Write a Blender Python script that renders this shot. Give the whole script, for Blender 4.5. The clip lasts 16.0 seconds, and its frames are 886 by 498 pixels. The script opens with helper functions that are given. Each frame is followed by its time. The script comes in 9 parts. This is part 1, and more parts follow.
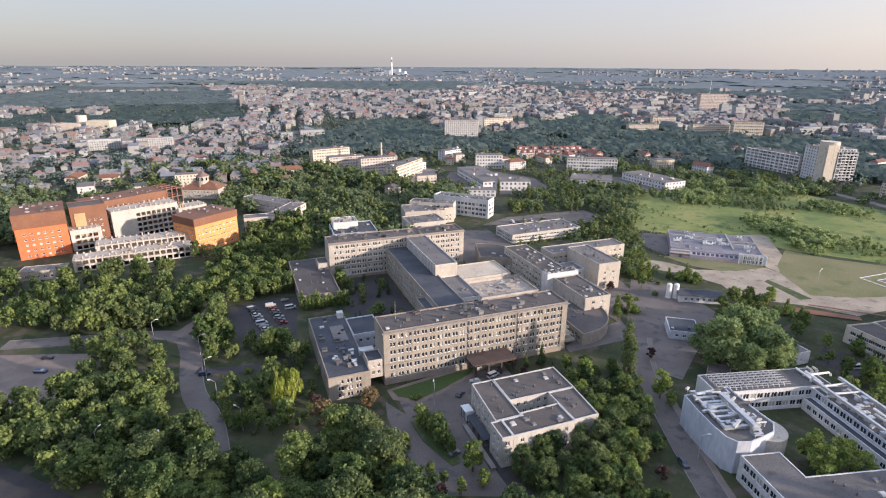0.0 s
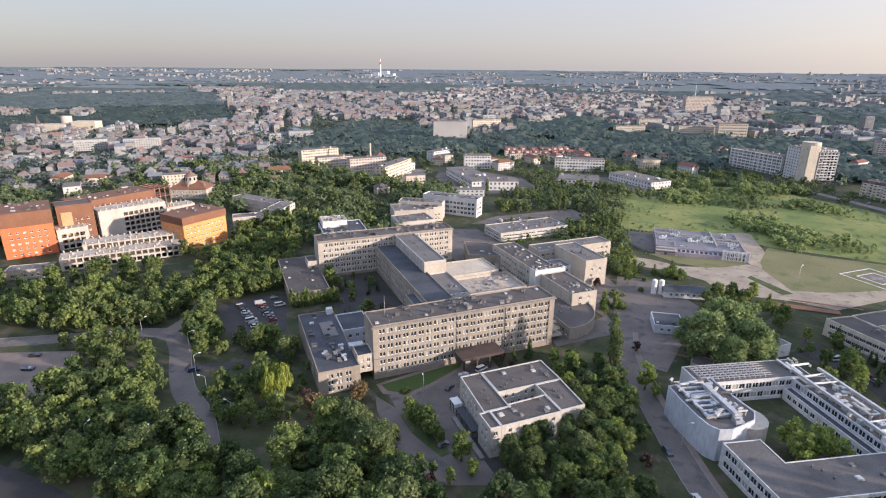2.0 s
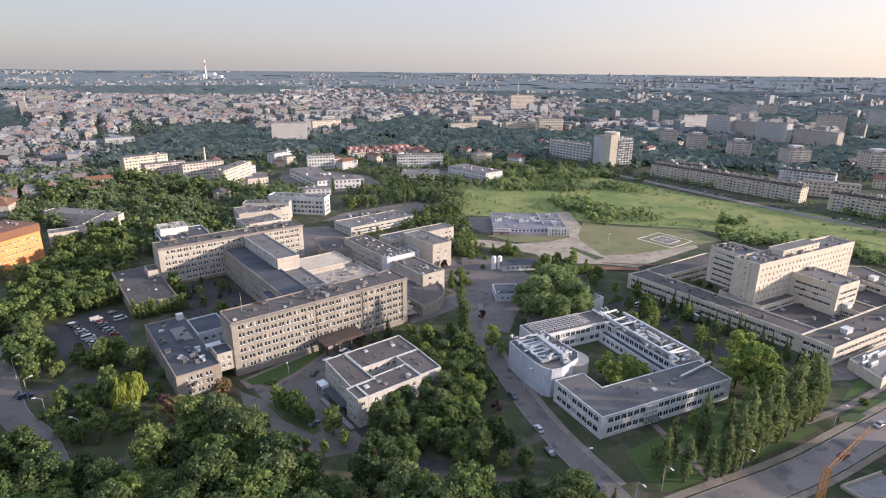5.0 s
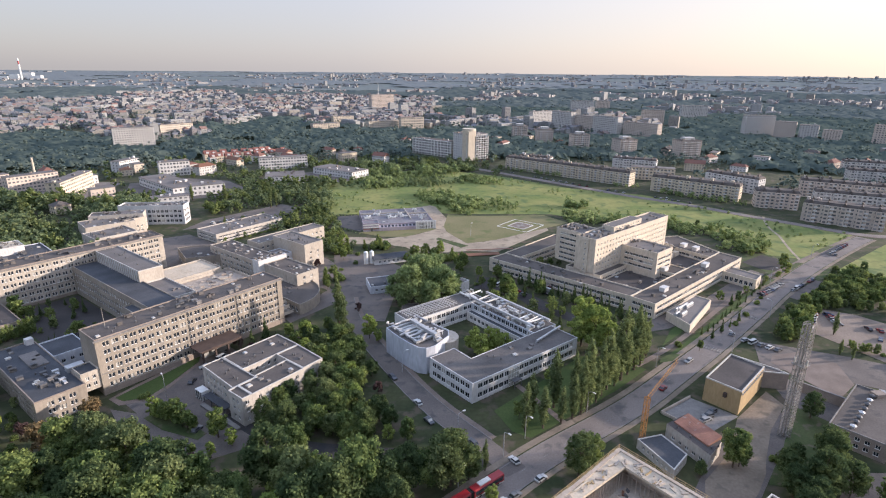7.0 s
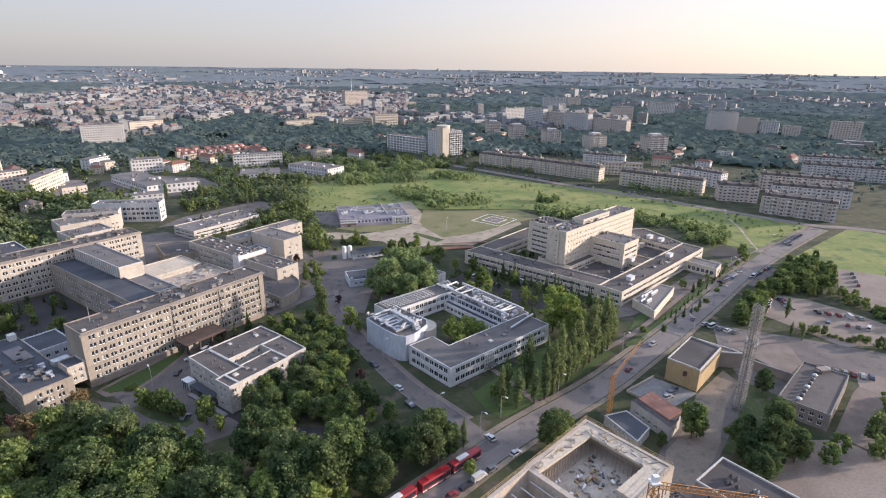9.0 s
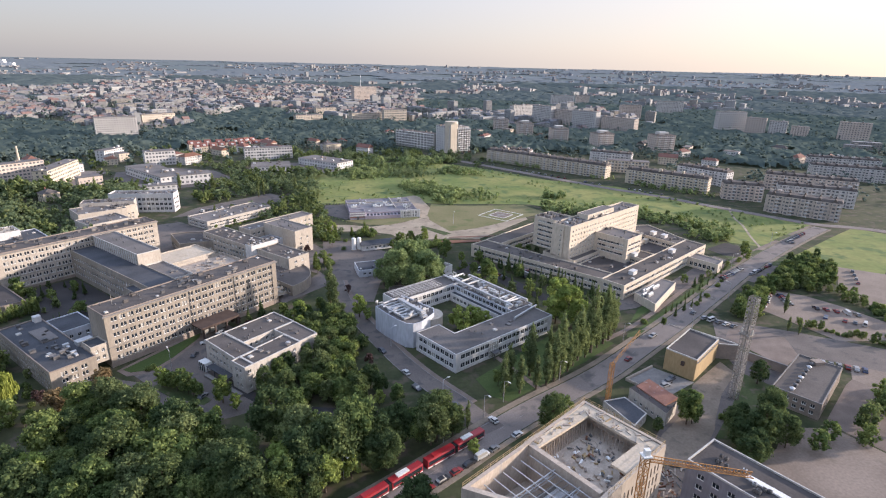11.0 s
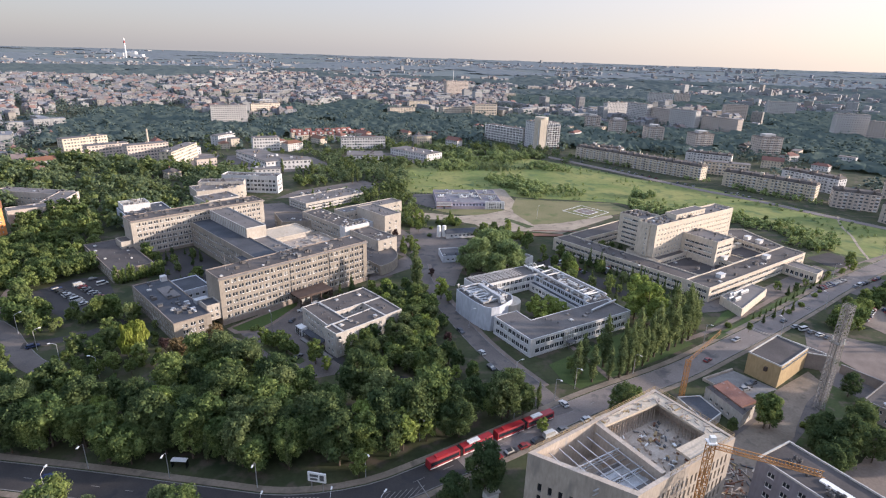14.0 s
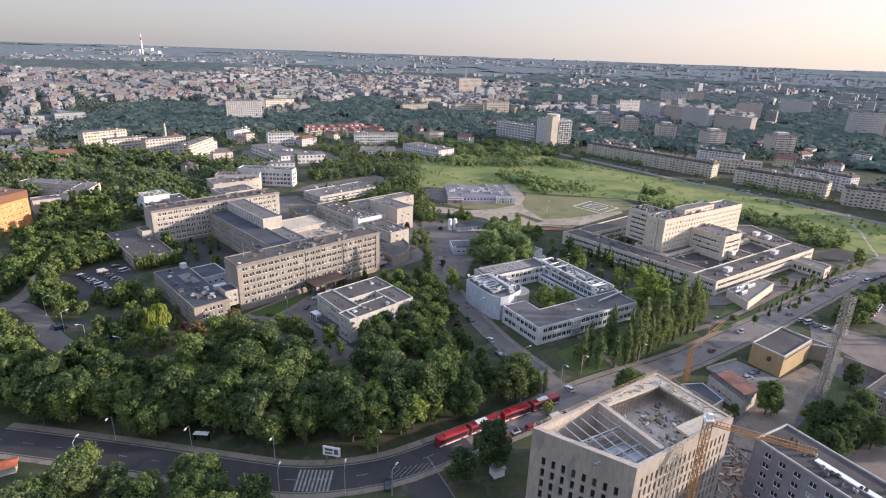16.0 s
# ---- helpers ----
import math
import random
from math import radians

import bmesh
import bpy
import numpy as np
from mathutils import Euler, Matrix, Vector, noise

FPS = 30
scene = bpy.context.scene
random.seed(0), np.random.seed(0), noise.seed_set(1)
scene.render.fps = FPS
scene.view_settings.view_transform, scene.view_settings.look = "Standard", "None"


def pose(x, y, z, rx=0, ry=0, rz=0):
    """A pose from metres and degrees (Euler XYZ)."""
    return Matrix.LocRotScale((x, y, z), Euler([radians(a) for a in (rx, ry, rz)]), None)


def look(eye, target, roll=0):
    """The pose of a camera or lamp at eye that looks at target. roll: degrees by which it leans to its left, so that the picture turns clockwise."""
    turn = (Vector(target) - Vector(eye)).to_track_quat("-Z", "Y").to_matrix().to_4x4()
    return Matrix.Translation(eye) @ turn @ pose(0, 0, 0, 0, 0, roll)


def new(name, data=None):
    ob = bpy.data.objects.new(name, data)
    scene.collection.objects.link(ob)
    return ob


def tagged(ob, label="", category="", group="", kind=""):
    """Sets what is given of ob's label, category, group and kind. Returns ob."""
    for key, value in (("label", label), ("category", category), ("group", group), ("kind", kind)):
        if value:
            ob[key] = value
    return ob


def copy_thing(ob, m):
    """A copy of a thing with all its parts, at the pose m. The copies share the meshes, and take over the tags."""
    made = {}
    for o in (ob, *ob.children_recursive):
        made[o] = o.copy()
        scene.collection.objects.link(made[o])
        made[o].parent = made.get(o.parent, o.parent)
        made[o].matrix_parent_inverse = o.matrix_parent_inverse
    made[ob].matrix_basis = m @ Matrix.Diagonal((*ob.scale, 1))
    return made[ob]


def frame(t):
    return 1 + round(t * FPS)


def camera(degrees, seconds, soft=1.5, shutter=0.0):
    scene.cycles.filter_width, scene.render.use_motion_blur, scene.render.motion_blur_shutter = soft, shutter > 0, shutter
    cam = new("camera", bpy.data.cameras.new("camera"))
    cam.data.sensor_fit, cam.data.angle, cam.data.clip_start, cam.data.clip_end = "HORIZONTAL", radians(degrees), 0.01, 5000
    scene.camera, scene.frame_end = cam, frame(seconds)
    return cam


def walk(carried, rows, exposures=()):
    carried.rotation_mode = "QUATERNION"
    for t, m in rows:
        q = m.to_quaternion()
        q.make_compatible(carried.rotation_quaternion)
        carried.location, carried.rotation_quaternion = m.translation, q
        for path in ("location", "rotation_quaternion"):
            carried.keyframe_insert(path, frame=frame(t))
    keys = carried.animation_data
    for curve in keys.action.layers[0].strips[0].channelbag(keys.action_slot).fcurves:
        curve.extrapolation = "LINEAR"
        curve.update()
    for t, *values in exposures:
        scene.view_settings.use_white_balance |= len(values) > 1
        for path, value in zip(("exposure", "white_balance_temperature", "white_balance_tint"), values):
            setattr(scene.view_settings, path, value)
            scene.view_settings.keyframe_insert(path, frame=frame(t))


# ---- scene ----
cam = camera(78.0, 16.0, soft=1.15)
PATH = [
    (0, (-2.036, -1.705, 112.926), (-2.751, 0.049, 112.286), 0.3),
    (0.5, (-1.779, -1.978, 113.078), (-2.487, -0.22, 112.438), 0.4),
    (1, (-1.638, -2.35, 112.716), (-2.335, -0.587, 112.079), 0.5),
    (1.5, (-1.085, -3.171, 111.86), (-1.774, -1.403, 111.226), 0.5),
    (2, (-0.622, -4.571, 111.259), (-1.302, -2.799, 110.627), 0.5),
    (2.5, (-0.119, -6.464, 110.489), (-0.796, -4.69, 109.859), 0.7),
    (3, (0.73, -8.384, 110.053), (0.074, -6.603, 109.424), 0.8),
    (3.5, (1.9, -10.956, 109.927), (1.329, -9.144, 109.3), 0.7),
    (4, (2.485, -13.621, 109.636), (2.095, -11.761, 109.013), 0.7),
    (4.2, (2.515, -14.518, 109.496), (2.182, -12.647, 108.873), 0.6),
    (6.3, (3.159, -28.079, 110.272), (3.256, -26.18, 109.653), 0.7),
    (6.5, (3.402, -29.536, 110.595), (3.548, -27.64, 109.975), 0.6),
    (7, (3.073, -32.746, 111.313), (3.379, -30.87, 110.692), 0.5),
    (7.5, (2.383, -35.311, 111.638), (2.742, -33.445, 111.015), 0.6),
    (8, (2.159, -37.94, 112.073), (2.542, -36.079, 111.447), 0.6),
    (8.5, (1.289, -40.093, 112.468), (1.685, -38.236, 111.839), 0.7),
    (11, (-1.664, -49.927, 112.881), (-1.291, -48.07, 112.237), 1.3),
    (11.5, (-1.976, -51.678, 113.147), (-1.652, -49.814, 112.497), 1.4),
    (12, (-2.34, -53.408, 113.057), (-2.056, -51.54, 112.403), 1.5),
    (12.5, (-2.721, -55.184, 112.924), (-2.493, -53.309, 112.268), 1.6),
    (13, (-2.945, -57.055, 113.049), (-2.784, -55.174, 112.389), 1.6),
    (13.5, (-3.305, -58.898, 112.833), (-3.197, -57.015, 112.168), 1.7),
    (14, (-3.261, -60.826, 112.659), (-3.185, -58.942, 111.992), 1.8),
    (14.5, (-3.395, -62.781, 112.052), (-3.333, -60.897, 111.384), 1.9),
    (15, (-3.178, -64.661, 111.94), (-3.131, -62.778, 111.268), 1.9),
    (15.5, (-3.293, -66.403, 111.902), (-3.255, -64.521, 111.227), 1.9),
    (16, (-3.482, -68.092, 111.619), (-3.445, -66.21, 110.944), 2.0),
]
walk(cam, [(t, look(eye, target, roll)) for t, eye, target, roll in PATH], [(0, 0.74, 6250, 18), (16, 0.75, 6150, 18)])

# world, sun, exposure
SUN_AZ, SUN_EL = 90.0, 11.5          # degrees: azimuth from +y towards +x, elevation
world = bpy.data.worlds.new("sky")
scene.world = world
world.use_nodes = True
_nt = world.node_tree
_sky = _nt.nodes.new("ShaderNodeTexSky")
_sky.sky_type = "NISHITA"
_sky.sun_disc = False
_sky.sun_elevation, _sky.sun_rotation = radians(SUN_EL), radians(SUN_AZ)
_sky.air_density, _sky.dust_density, _sky.ozone_density = 1.0, 1.2, 1.0
_bg, _veil, _both = _nt.nodes["Background"], _nt.nodes.new("ShaderNodeBackground"), _nt.nodes.new("ShaderNodeAddShader")
_nt.links.new(_sky.outputs[0], _bg.inputs[0])
_bg.inputs[1].default_value = 0.029
# thin overcast veil, brighter and bluer towards the zenith
_way = _nt.nodes.new("ShaderNodeSeparateXYZ")
_nt.links.new(_nt.nodes.new("ShaderNodeTexCoord").outputs["Generated"], _way.inputs[0])
_dir = _nt.nodes.new("ShaderNodeVectorMath")
_dir.operation = "DOT_PRODUCT"
_nt.links.new(_nt.nodes["Texture Coordinate"].outputs["Generated"], _dir.inputs[0])
_dir.inputs[1].default_value = (math.sin(radians(SUN_AZ)), math.cos(radians(SUN_AZ)), 0)
# low sky: grey-lavender away from the sun, cream towards it
_low = _nt.nodes.new("ShaderNodeValToRGB")
_low.color_ramp.elements[0].position, _low.color_ramp.elements[0].color = 0.0, (0.205, 0.204, 0.207, 1)
_low.color_ramp.elements[1].position, _low.color_ramp.elements[1].color = 1.0, (0.53, 0.462, 0.385, 1)
_low.color_ramp.elements.new(0.5).color = (0.312, 0.30, 0.288, 1)
_side = _nt.nodes.new("ShaderNodeMapRange")
_side.inputs["From Min"].default_value, _side.inputs["From Max"].default_value = -0.75, 0.75
_nt.links.new(_dir.outputs["Value"], _side.inputs["Value"])
_nt.links.new(_side.outputs[0], _low.inputs[0])
_lift = _nt.nodes.new("ShaderNodeMapRange")
_lift.inputs["From Max"].default_value = 0.85
_nt.links.new(_way.outputs[2], _lift.inputs["Value"])
_tone = _nt.nodes.new("ShaderNodeMix")
_tone.data_type = "RGBA"
_nt.links.new(_lift.outputs[0], _tone.inputs["Factor"])
_nt.links.new(_low.outputs[0], _tone.inputs["A"])
_tone.inputs["B"].default_value = (0.47, 0.585, 0.78, 1)
_nt.links.new(_tone.outputs["Result"], _veil.inputs[0])
_veil.inputs[1].default_value = 1.0
_nt.links.new(_bg.outputs[0], _both.inputs[0])
_nt.links.new(_veil.outputs[0], _both.inputs[1])
_nt.links.new(_both.outputs[0], _nt.nodes["World Output"].inputs[0])
_sun = bpy.data.lights.new("sun", "SUN")
_sun.energy, _sun.angle, _sun.color = 4.9, radians(1.4), (1.0, 0.86, 0.70)
_sun_ob = new("sun", _sun)
_az, _el = radians(SUN_AZ), radians(SUN_EL)
_sun_ob.matrix_world = look((math.sin(_az) * math.cos(_el) * 900, math.cos(_az) * math.cos(_el) * 900, math.sin(_el) * 900), (0, 0, 0))

# materials
def surf(name, c1, c2, scale=0.5, fine=6.0, rough=0.85, bump=0.1, metal=0.0, vary=0.0, streak=0.0, island=False, spec=0.3, dirt=None, dirt_at=0.62):
    """A worn surface: two colours in broad patches, a fine grain, dirt, and a shift of tone from object to object."""
    m = bpy.data.materials.new(name)
    m.use_nodes = True
    nt = m.node_tree
    N, L = nt.nodes, nt.links
    b = N["Principled BSDF"]
    b.inputs["Roughness"].default_value, b.inputs["Metallic"].default_value = rough, metal
    b.inputs["Specular IOR Level"].default_value = spec
    co = N.new("ShaderNodeTexCoord").outputs["Object"]
    if streak:
        mp = N.new("ShaderNodeMapping")
        mp.inputs["Scale"].default_value = (1, 1, streak)
        L.new(co, mp.inputs[0])
        co = mp.outputs[0]

    def noise_tex(s, detail):
        n = N.new("ShaderNodeTexNoise")
        n.inputs["Scale"].default_value, n.inputs["Detail"].default_value = s, detail
        L.new(co, n.inputs["Vector"])
        return n.outputs["Fac"]

    def mix(kind, fac, a, bcol):
        x = N.new("ShaderNodeMix")
        x.data_type, x.blend_type = "RGBA", kind
        for sock, v in ((x.inputs["Factor"], fac), (x.inputs["A"], a), (x.inputs["B"], bcol)):
            if hasattr(v, "is_output"):
                L.new(v, sock)
            elif isinstance(v, tuple):
                sock.default_value = (*v, 1)
            else:
                sock.default_value = v
        return x.outputs["Result"]

    def ramp(src, lo, hi):
        r = N.new("ShaderNodeMapRange")
        r.inputs["From Min"].default_value, r.inputs["From Max"].default_value = lo, hi
        L.new(src, r.inputs["Value"])
        return r.outputs[0]

    broad, grain = noise_tex(scale, 4), noise_tex(fine, 3)
    col = mix("MIX", ramp(broad, 0.35, 0.65), c1, c2)
    g = ramp(grain, 0.2, 0.8)
    gr = N.new("ShaderNodeMapRange")
    gr.inputs["To Min"].default_value, gr.inputs["To Max"].default_value = 0.78, 1.18
    L.new(g, gr.inputs["Value"])
    cc = N.new("ShaderNodeCombineColor")
    for k in range(3):
        L.new(gr.outputs[0], cc.inputs[k])
    col = mix("MULTIPLY", 1.0, col, cc.outputs[0])
    if dirt:
        col = mix("MIX", ramp(noise_tex(scale * 2.7, 5), dirt_at, dirt_at + 0.12), col, dirt)
    if vary:
        if island:
            rnd = N.new("ShaderNodeNewGeometry").outputs["Random Per Island"]
        else:
            rnd = N.new("ShaderNodeObjectInfo").outputs["Random"]
        hsv = N.new("ShaderNodeHueSaturation")
        mr = N.new("ShaderNodeMapRange")
        mr.inputs["To Min"].default_value, mr.inputs["To Max"].default_value = 1 - vary, 1 + vary
        L.new(rnd, mr.inputs["Value"])
        L.new(mr.outputs[0], hsv.inputs["Value"])
        L.new(col, hsv.inputs["Color"])
        col = hsv.outputs[0]
    L.new(col, b.inputs["Base Color"])
    if bump:
        bp = N.new("ShaderNodeBump")
        bp.inputs["Strength"].default_value, bp.inputs["Distance"].default_value = bump, 0.05
        L.new(grain, bp.inputs["Height"])
        L.new(bp.outputs[0], b.inputs["Normal"])
    return m


def leafy(name, c1, c2, vary=0.25, through_light=0.25):
    m = bpy.data.materials.new(name)
    m.use_nodes = True
    nt = m.node_tree
    N, L = nt.nodes, nt.links
    N.remove(N["Principled BSDF"])
    out = N["Material Output"]
    isl = N.new("ShaderNodeNewGeometry").outputs["Random Per Island"]
    obj = N.new("ShaderNodeObjectInfo").outputs["Random"]
    x = N.new("ShaderNodeMix")
    x.data_type = "RGBA"
    x.inputs["A"].default_value, x.inputs["B"].default_value = (*c1, 1), (*c2, 1)
    add = N.new("ShaderNodeMath")
    add.operation = "MULTIPLY_ADD"
    add.inputs[1].default_value = 0.45
    half = N.new("ShaderNodeMath")
    half.operation = "MULTIPLY"
    half.inputs[1].default_value = 0.55
    L.new(obj, half.inputs[0])
    L.new(isl, add.inputs[0])
    L.new(half.outputs[0], add.inputs[2])
    nz = N.new("ShaderNodeTexNoise")
    nz.inputs["Scale"].default_value, nz.inputs["Detail"].default_value = 0.11, 2
    L.new(N.new("ShaderNodeTexCoord").outputs["Object"], nz.inputs["Vector"])
    rg = N.new("ShaderNodeMapRange")
    rg.inputs["From Min"].default_value, rg.inputs["From Max"].default_value, rg.inputs["To Min"].default_value, rg.inputs["To Max"].default_value = 0.35, 0.65, -0.45, 0.45
    L.new(nz.outputs["Fac"], rg.inputs["Value"])
    tot = N.new("ShaderNodeMath")
    tot.operation, tot.use_clamp = "ADD", True
    L.new(add.outputs[0], tot.inputs[0])
    L.new(rg.outputs[0], tot.inputs[1])
    L.new(tot.outputs[0], x.inputs["Factor"])
    hsv = N.new("ShaderNodeHueSaturation")
    mr = N.new("ShaderNodeMapRange")
    mr.inputs["To Min"].default_value, mr.inputs["To Max"].default_value = 1 - vary, 1 + vary
    L.new(isl, mr.inputs["Value"])
    L.new(mr.outputs[0], hsv.inputs["Value"])
    L.new(x.outputs["Result"], hsv.inputs["Color"])
    d, t, s = N.new("ShaderNodeBsdfDiffuse"), N.new("ShaderNodeBsdfTranslucent"), N.new("ShaderNodeMixShader")
    L.new(hsv.outputs[0], d.inputs[0])
    L.new(hsv.outputs[0], t.inputs[0])
    s.inputs[0].default_value = through_light
    L.new(d.outputs[0], s.inputs[1])
    L.new(t.outputs[0], s.inputs[2])
    L.new(s.outputs[0], out.inputs[0])
    return m


def glassy(name, dark, pale, share=0.25, rough=0.08):
    """Window glass over a dark room; in some windows a pale blind hangs behind it."""
    m = bpy.data.materials.new(name)
    m.use_nodes = True
    N, L = m.node_tree.nodes, m.node_tree.links
    b = N["Principled BSDF"]
    b.inputs["Roughness"].default_value, b.inputs["Specular IOR Level"].default_value = rough, 0.7
    rnd = N.new("ShaderNodeObjectInfo").outputs["Random"]
    isl = N.new("ShaderNodeNewGeometry").outputs["Random Per Island"]
    s = N.new("ShaderNodeMath")
    s.operation = "ADD"
    L.new(rnd, s.inputs[0])
    L.new(isl, s.inputs[1])
    f = N.new("ShaderNodeMath")
    f.operation = "FRACT"
    L.new(s.outputs[0], f.inputs[0])
    gt = N.new("ShaderNodeMath")
    gt.operation = "GREATER_THAN"
    gt.inputs[1].default_value = 1 - share
    L.new(f.outputs[0], gt.inputs[0])
    x = N.new("ShaderNodeMix")
    x.data_type = "RGBA"
    x.inputs["A"].default_value, x.inputs["B"].default_value = (*dark, 1), (*pale, 1)
    L.new(gt.outputs[0], x.inputs["Factor"])
    L.new(x.outputs["Result"], b.inputs["Base Color"])
    return m


M_GROUND = surf("ground_grass", (0.024, 0.036, 0.014), (0.06, 0.064, 0.028), 0.06, 0.7, 0.95, 0.6, dirt=(0.085, 0.07, 0.05), dirt_at=0.52)
M_LAWN = surf("mown_lawn", (0.045, 0.076, 0.02), (0.068, 0.094, 0.028), 0.06, 1.5, 0.95, 0.2)
M_ROUGH = surf("rough_grass", (0.045, 0.07, 0.022), (0.08, 0.095, 0.038), 0.12, 1.2, 0.95, 0.5, dirt=(0.12, 0.10, 0.07), dirt_at=0.55)
M_MEADOW = surf("meadow_grass", (0.128, 0.168, 0.045), (0.222, 0.222, 0.072), 0.03, 0.25, 0.95, 0.8, dirt=(0.085, 0.125, 0.042), dirt_at=0.54)
M_DRYGRASS = surf("dry_grass", (0.145, 0.142, 0.062), (0.195, 0.172, 0.088), 0.03, 0.9, 0.95, 0.3, dirt=(0.115, 0.13, 0.05), dirt_at=0.55)
# asphalt colour lowered to carry the shade lying on the park street
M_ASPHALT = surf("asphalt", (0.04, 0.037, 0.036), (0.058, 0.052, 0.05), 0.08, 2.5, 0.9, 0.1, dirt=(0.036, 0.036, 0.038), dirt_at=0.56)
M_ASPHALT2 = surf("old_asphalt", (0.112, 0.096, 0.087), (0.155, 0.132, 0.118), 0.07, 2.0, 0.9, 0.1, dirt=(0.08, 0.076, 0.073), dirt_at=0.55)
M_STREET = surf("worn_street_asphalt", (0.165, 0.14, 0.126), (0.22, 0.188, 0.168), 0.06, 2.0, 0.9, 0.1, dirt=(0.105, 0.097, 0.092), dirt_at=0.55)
M_SANDY = surf("sandy_lane", (0.17, 0.138, 0.105), (0.235, 0.19, 0.146), 0.1, 1.2, 0.95, 0.3, dirt=(0.14, 0.118, 0.09), dirt_at=0.55)
M_SOOTWALL = surf("stained_white_render", (0.375, 0.345, 0.305), (0.445, 0.412, 0.365), 0.12, 1.5, 0.85, 0.1, streak=0.35, dirt=(0.345, 0.315, 0.28), dirt_at=0.6)
M_PAVE = surf("paving", (0.15, 0.118, 0.099), (0.20, 0.158, 0.133), 0.15, 3.0, 0.9, 0.1)
M_DIRT = surf("bare_dirt", (0.185, 0.146, 0.118), (0.245, 0.196, 0.16), 0.06, 1.2, 0.95, 0.3, dirt=(0.165, 0.138, 0.112))
M_SANDTRACK = surf("sandy_track", (0.27, 0.22, 0.165), (0.36, 0.30, 0.225), 0.08, 1.0, 0.95, 0.3, dirt=(0.19, 0.16, 0.115), dirt_at=0.56)
M_KERB = surf("kerb_concrete", (0.17, 0.16, 0.15), (0.23, 0.215, 0.20), 0.5, 5, 0.9, 0.1)
M_WHITE = surf("white_paint", (0.66, 0.65, 0.62), (0.76, 0.75, 0.72), 0.4, 4, 0.6, 0.0)
M_PLASTER = surf("soot_grey_plaster", (0.232, 0.202, 0.165), (0.302, 0.265, 0.219), 0.14, 1.6, 0.9, 0.15, streak=0.4, dirt=(0.212, 0.193, 0.174), dirt_at=0.58)
M_PLASTER2 = surf("cream_plaster", (0.355, 0.318, 0.268), (0.42, 0.378, 0.322), 0.12, 1.5, 0.9, 0.1, streak=0.45, dirt=(0.255, 0.232, 0.205), dirt_at=0.6)
M_PLINTH = surf("brown_stone_plinth", (0.22, 0.18, 0.15), (0.28, 0.23, 0.19), 0.3, 3, 0.9, 0.2)
M_WHITEWALL = surf("white_render", (0.50, 0.49, 0.48), (0.58, 0.57, 0.55), 0.12, 1.5, 0.85, 0.1, streak=0.35, dirt=(0.46, 0.445, 0.43), dirt_at=0.62)
M_CREAMWALL = surf("cream_panel", (0.50, 0.435, 0.345), (0.56, 0.49, 0.395), 0.15, 1.2, 0.85, 0.1, streak=0.4, dirt=(0.41, 0.37, 0.31), dirt_at=0.6)
M_GREYWALL = surf("blue_grey_cladding", (0.42, 0.44, 0.48), (0.50, 0.52, 0.55), 0.12, 1.0, 0.7, 0.05, streak=0.3)
M_ROOF = surf("bitumen_roof", (0.082, 0.072, 0.066), (0.117, 0.102, 0.093), 0.09, 1.8, 0.95, 0.15, dirt=(0.066, 0.062, 0.062))
M_ROOF2 = surf("pale_bitumen_roof", (0.134, 0.122, 0.114), (0.179, 0.163, 0.153), 0.08, 1.8, 0.95, 0.1, dirt=(0.13, 0.12, 0.115))
M_DARKROOF = surf("dark_felt_roof", (0.062, 0.055, 0.053), (0.092, 0.081, 0.077), 0.09, 1.8, 0.95, 0.15, dirt=(0.05, 0.046, 0.046))
M_GREYROOF = surf("grey_felt_roof", (0.096, 0.089, 0.086), (0.134, 0.123, 0.117), 0.1, 1.8, 0.95, 0.12, dirt=(0.082, 0.077, 0.075))
M_BLUEROOF = surf("slate_grey_felt", (0.05, 0.054, 0.062), (0.075, 0.08, 0.09), 0.1, 2.0, 0.95, 0.1, dirt=(0.09, 0.09, 0.095))
M_BEIGEROOF = surf("beige_membrane_roof", (0.45, 0.38, 0.29), (0.52, 0.44, 0.34), 0.1, 1.5, 0.9, 0.1, dirt=(0.36, 0.30, 0.23))
M_MAUVEROOF = surf("mauve_grey_membrane_roof", (0.165, 0.158, 0.172), (0.215, 0.207, 0.222), 0.1, 1.6, 0.9, 0.1, dirt=(0.13, 0.125, 0.135), dirt_at=0.57)
M_PARAPET = surf("zinc_capping", (0.44, 0.42, 0.39), (0.54, 0.52, 0.48), 0.4, 3, 0.5, 0.05, metal=0.2)
M_METAL = surf("galvanised_duct", (0.42, 0.43, 0.44), (0.54, 0.54, 0.54), 0.8, 4, 0.45, 0.05, metal=0.5)
M_DARKMETAL = surf("dark_vent_metal", (0.08, 0.08, 0.085), (0.12, 0.12, 0.12), 0.8, 4, 0.6, 0.05)
M_CONCRETE = surf("raw_concrete", (0.37, 0.31, 0.25), (0.46, 0.39, 0.32), 0.18, 2.0, 0.9, 0.2, streak=0.5, dirt=(0.32, 0.30, 0.28))
M_SITEWALL = surf("new_cream_render", (0.315, 0.272, 0.225), (0.385, 0.335, 0.275), 0.12, 1.6, 0.9, 0.15, streak=0.3, dirt=(0.24, 0.215, 0.185), dirt_at=0.56)
M_SLATEWALL = surf("slate_grey_cladding", (0.19, 0.18, 0.20), (0.24, 0.23, 0.25), 0.12, 1.2, 0.8, 0.05, streak=0.3)
M_RUBBLE = surf("rubble", (0.30, 0.25, 0.21), (0.40, 0.34, 0.28), 0.4, 2.5, 0.95, 0.5, dirt=(0.18, 0.15, 0.13))
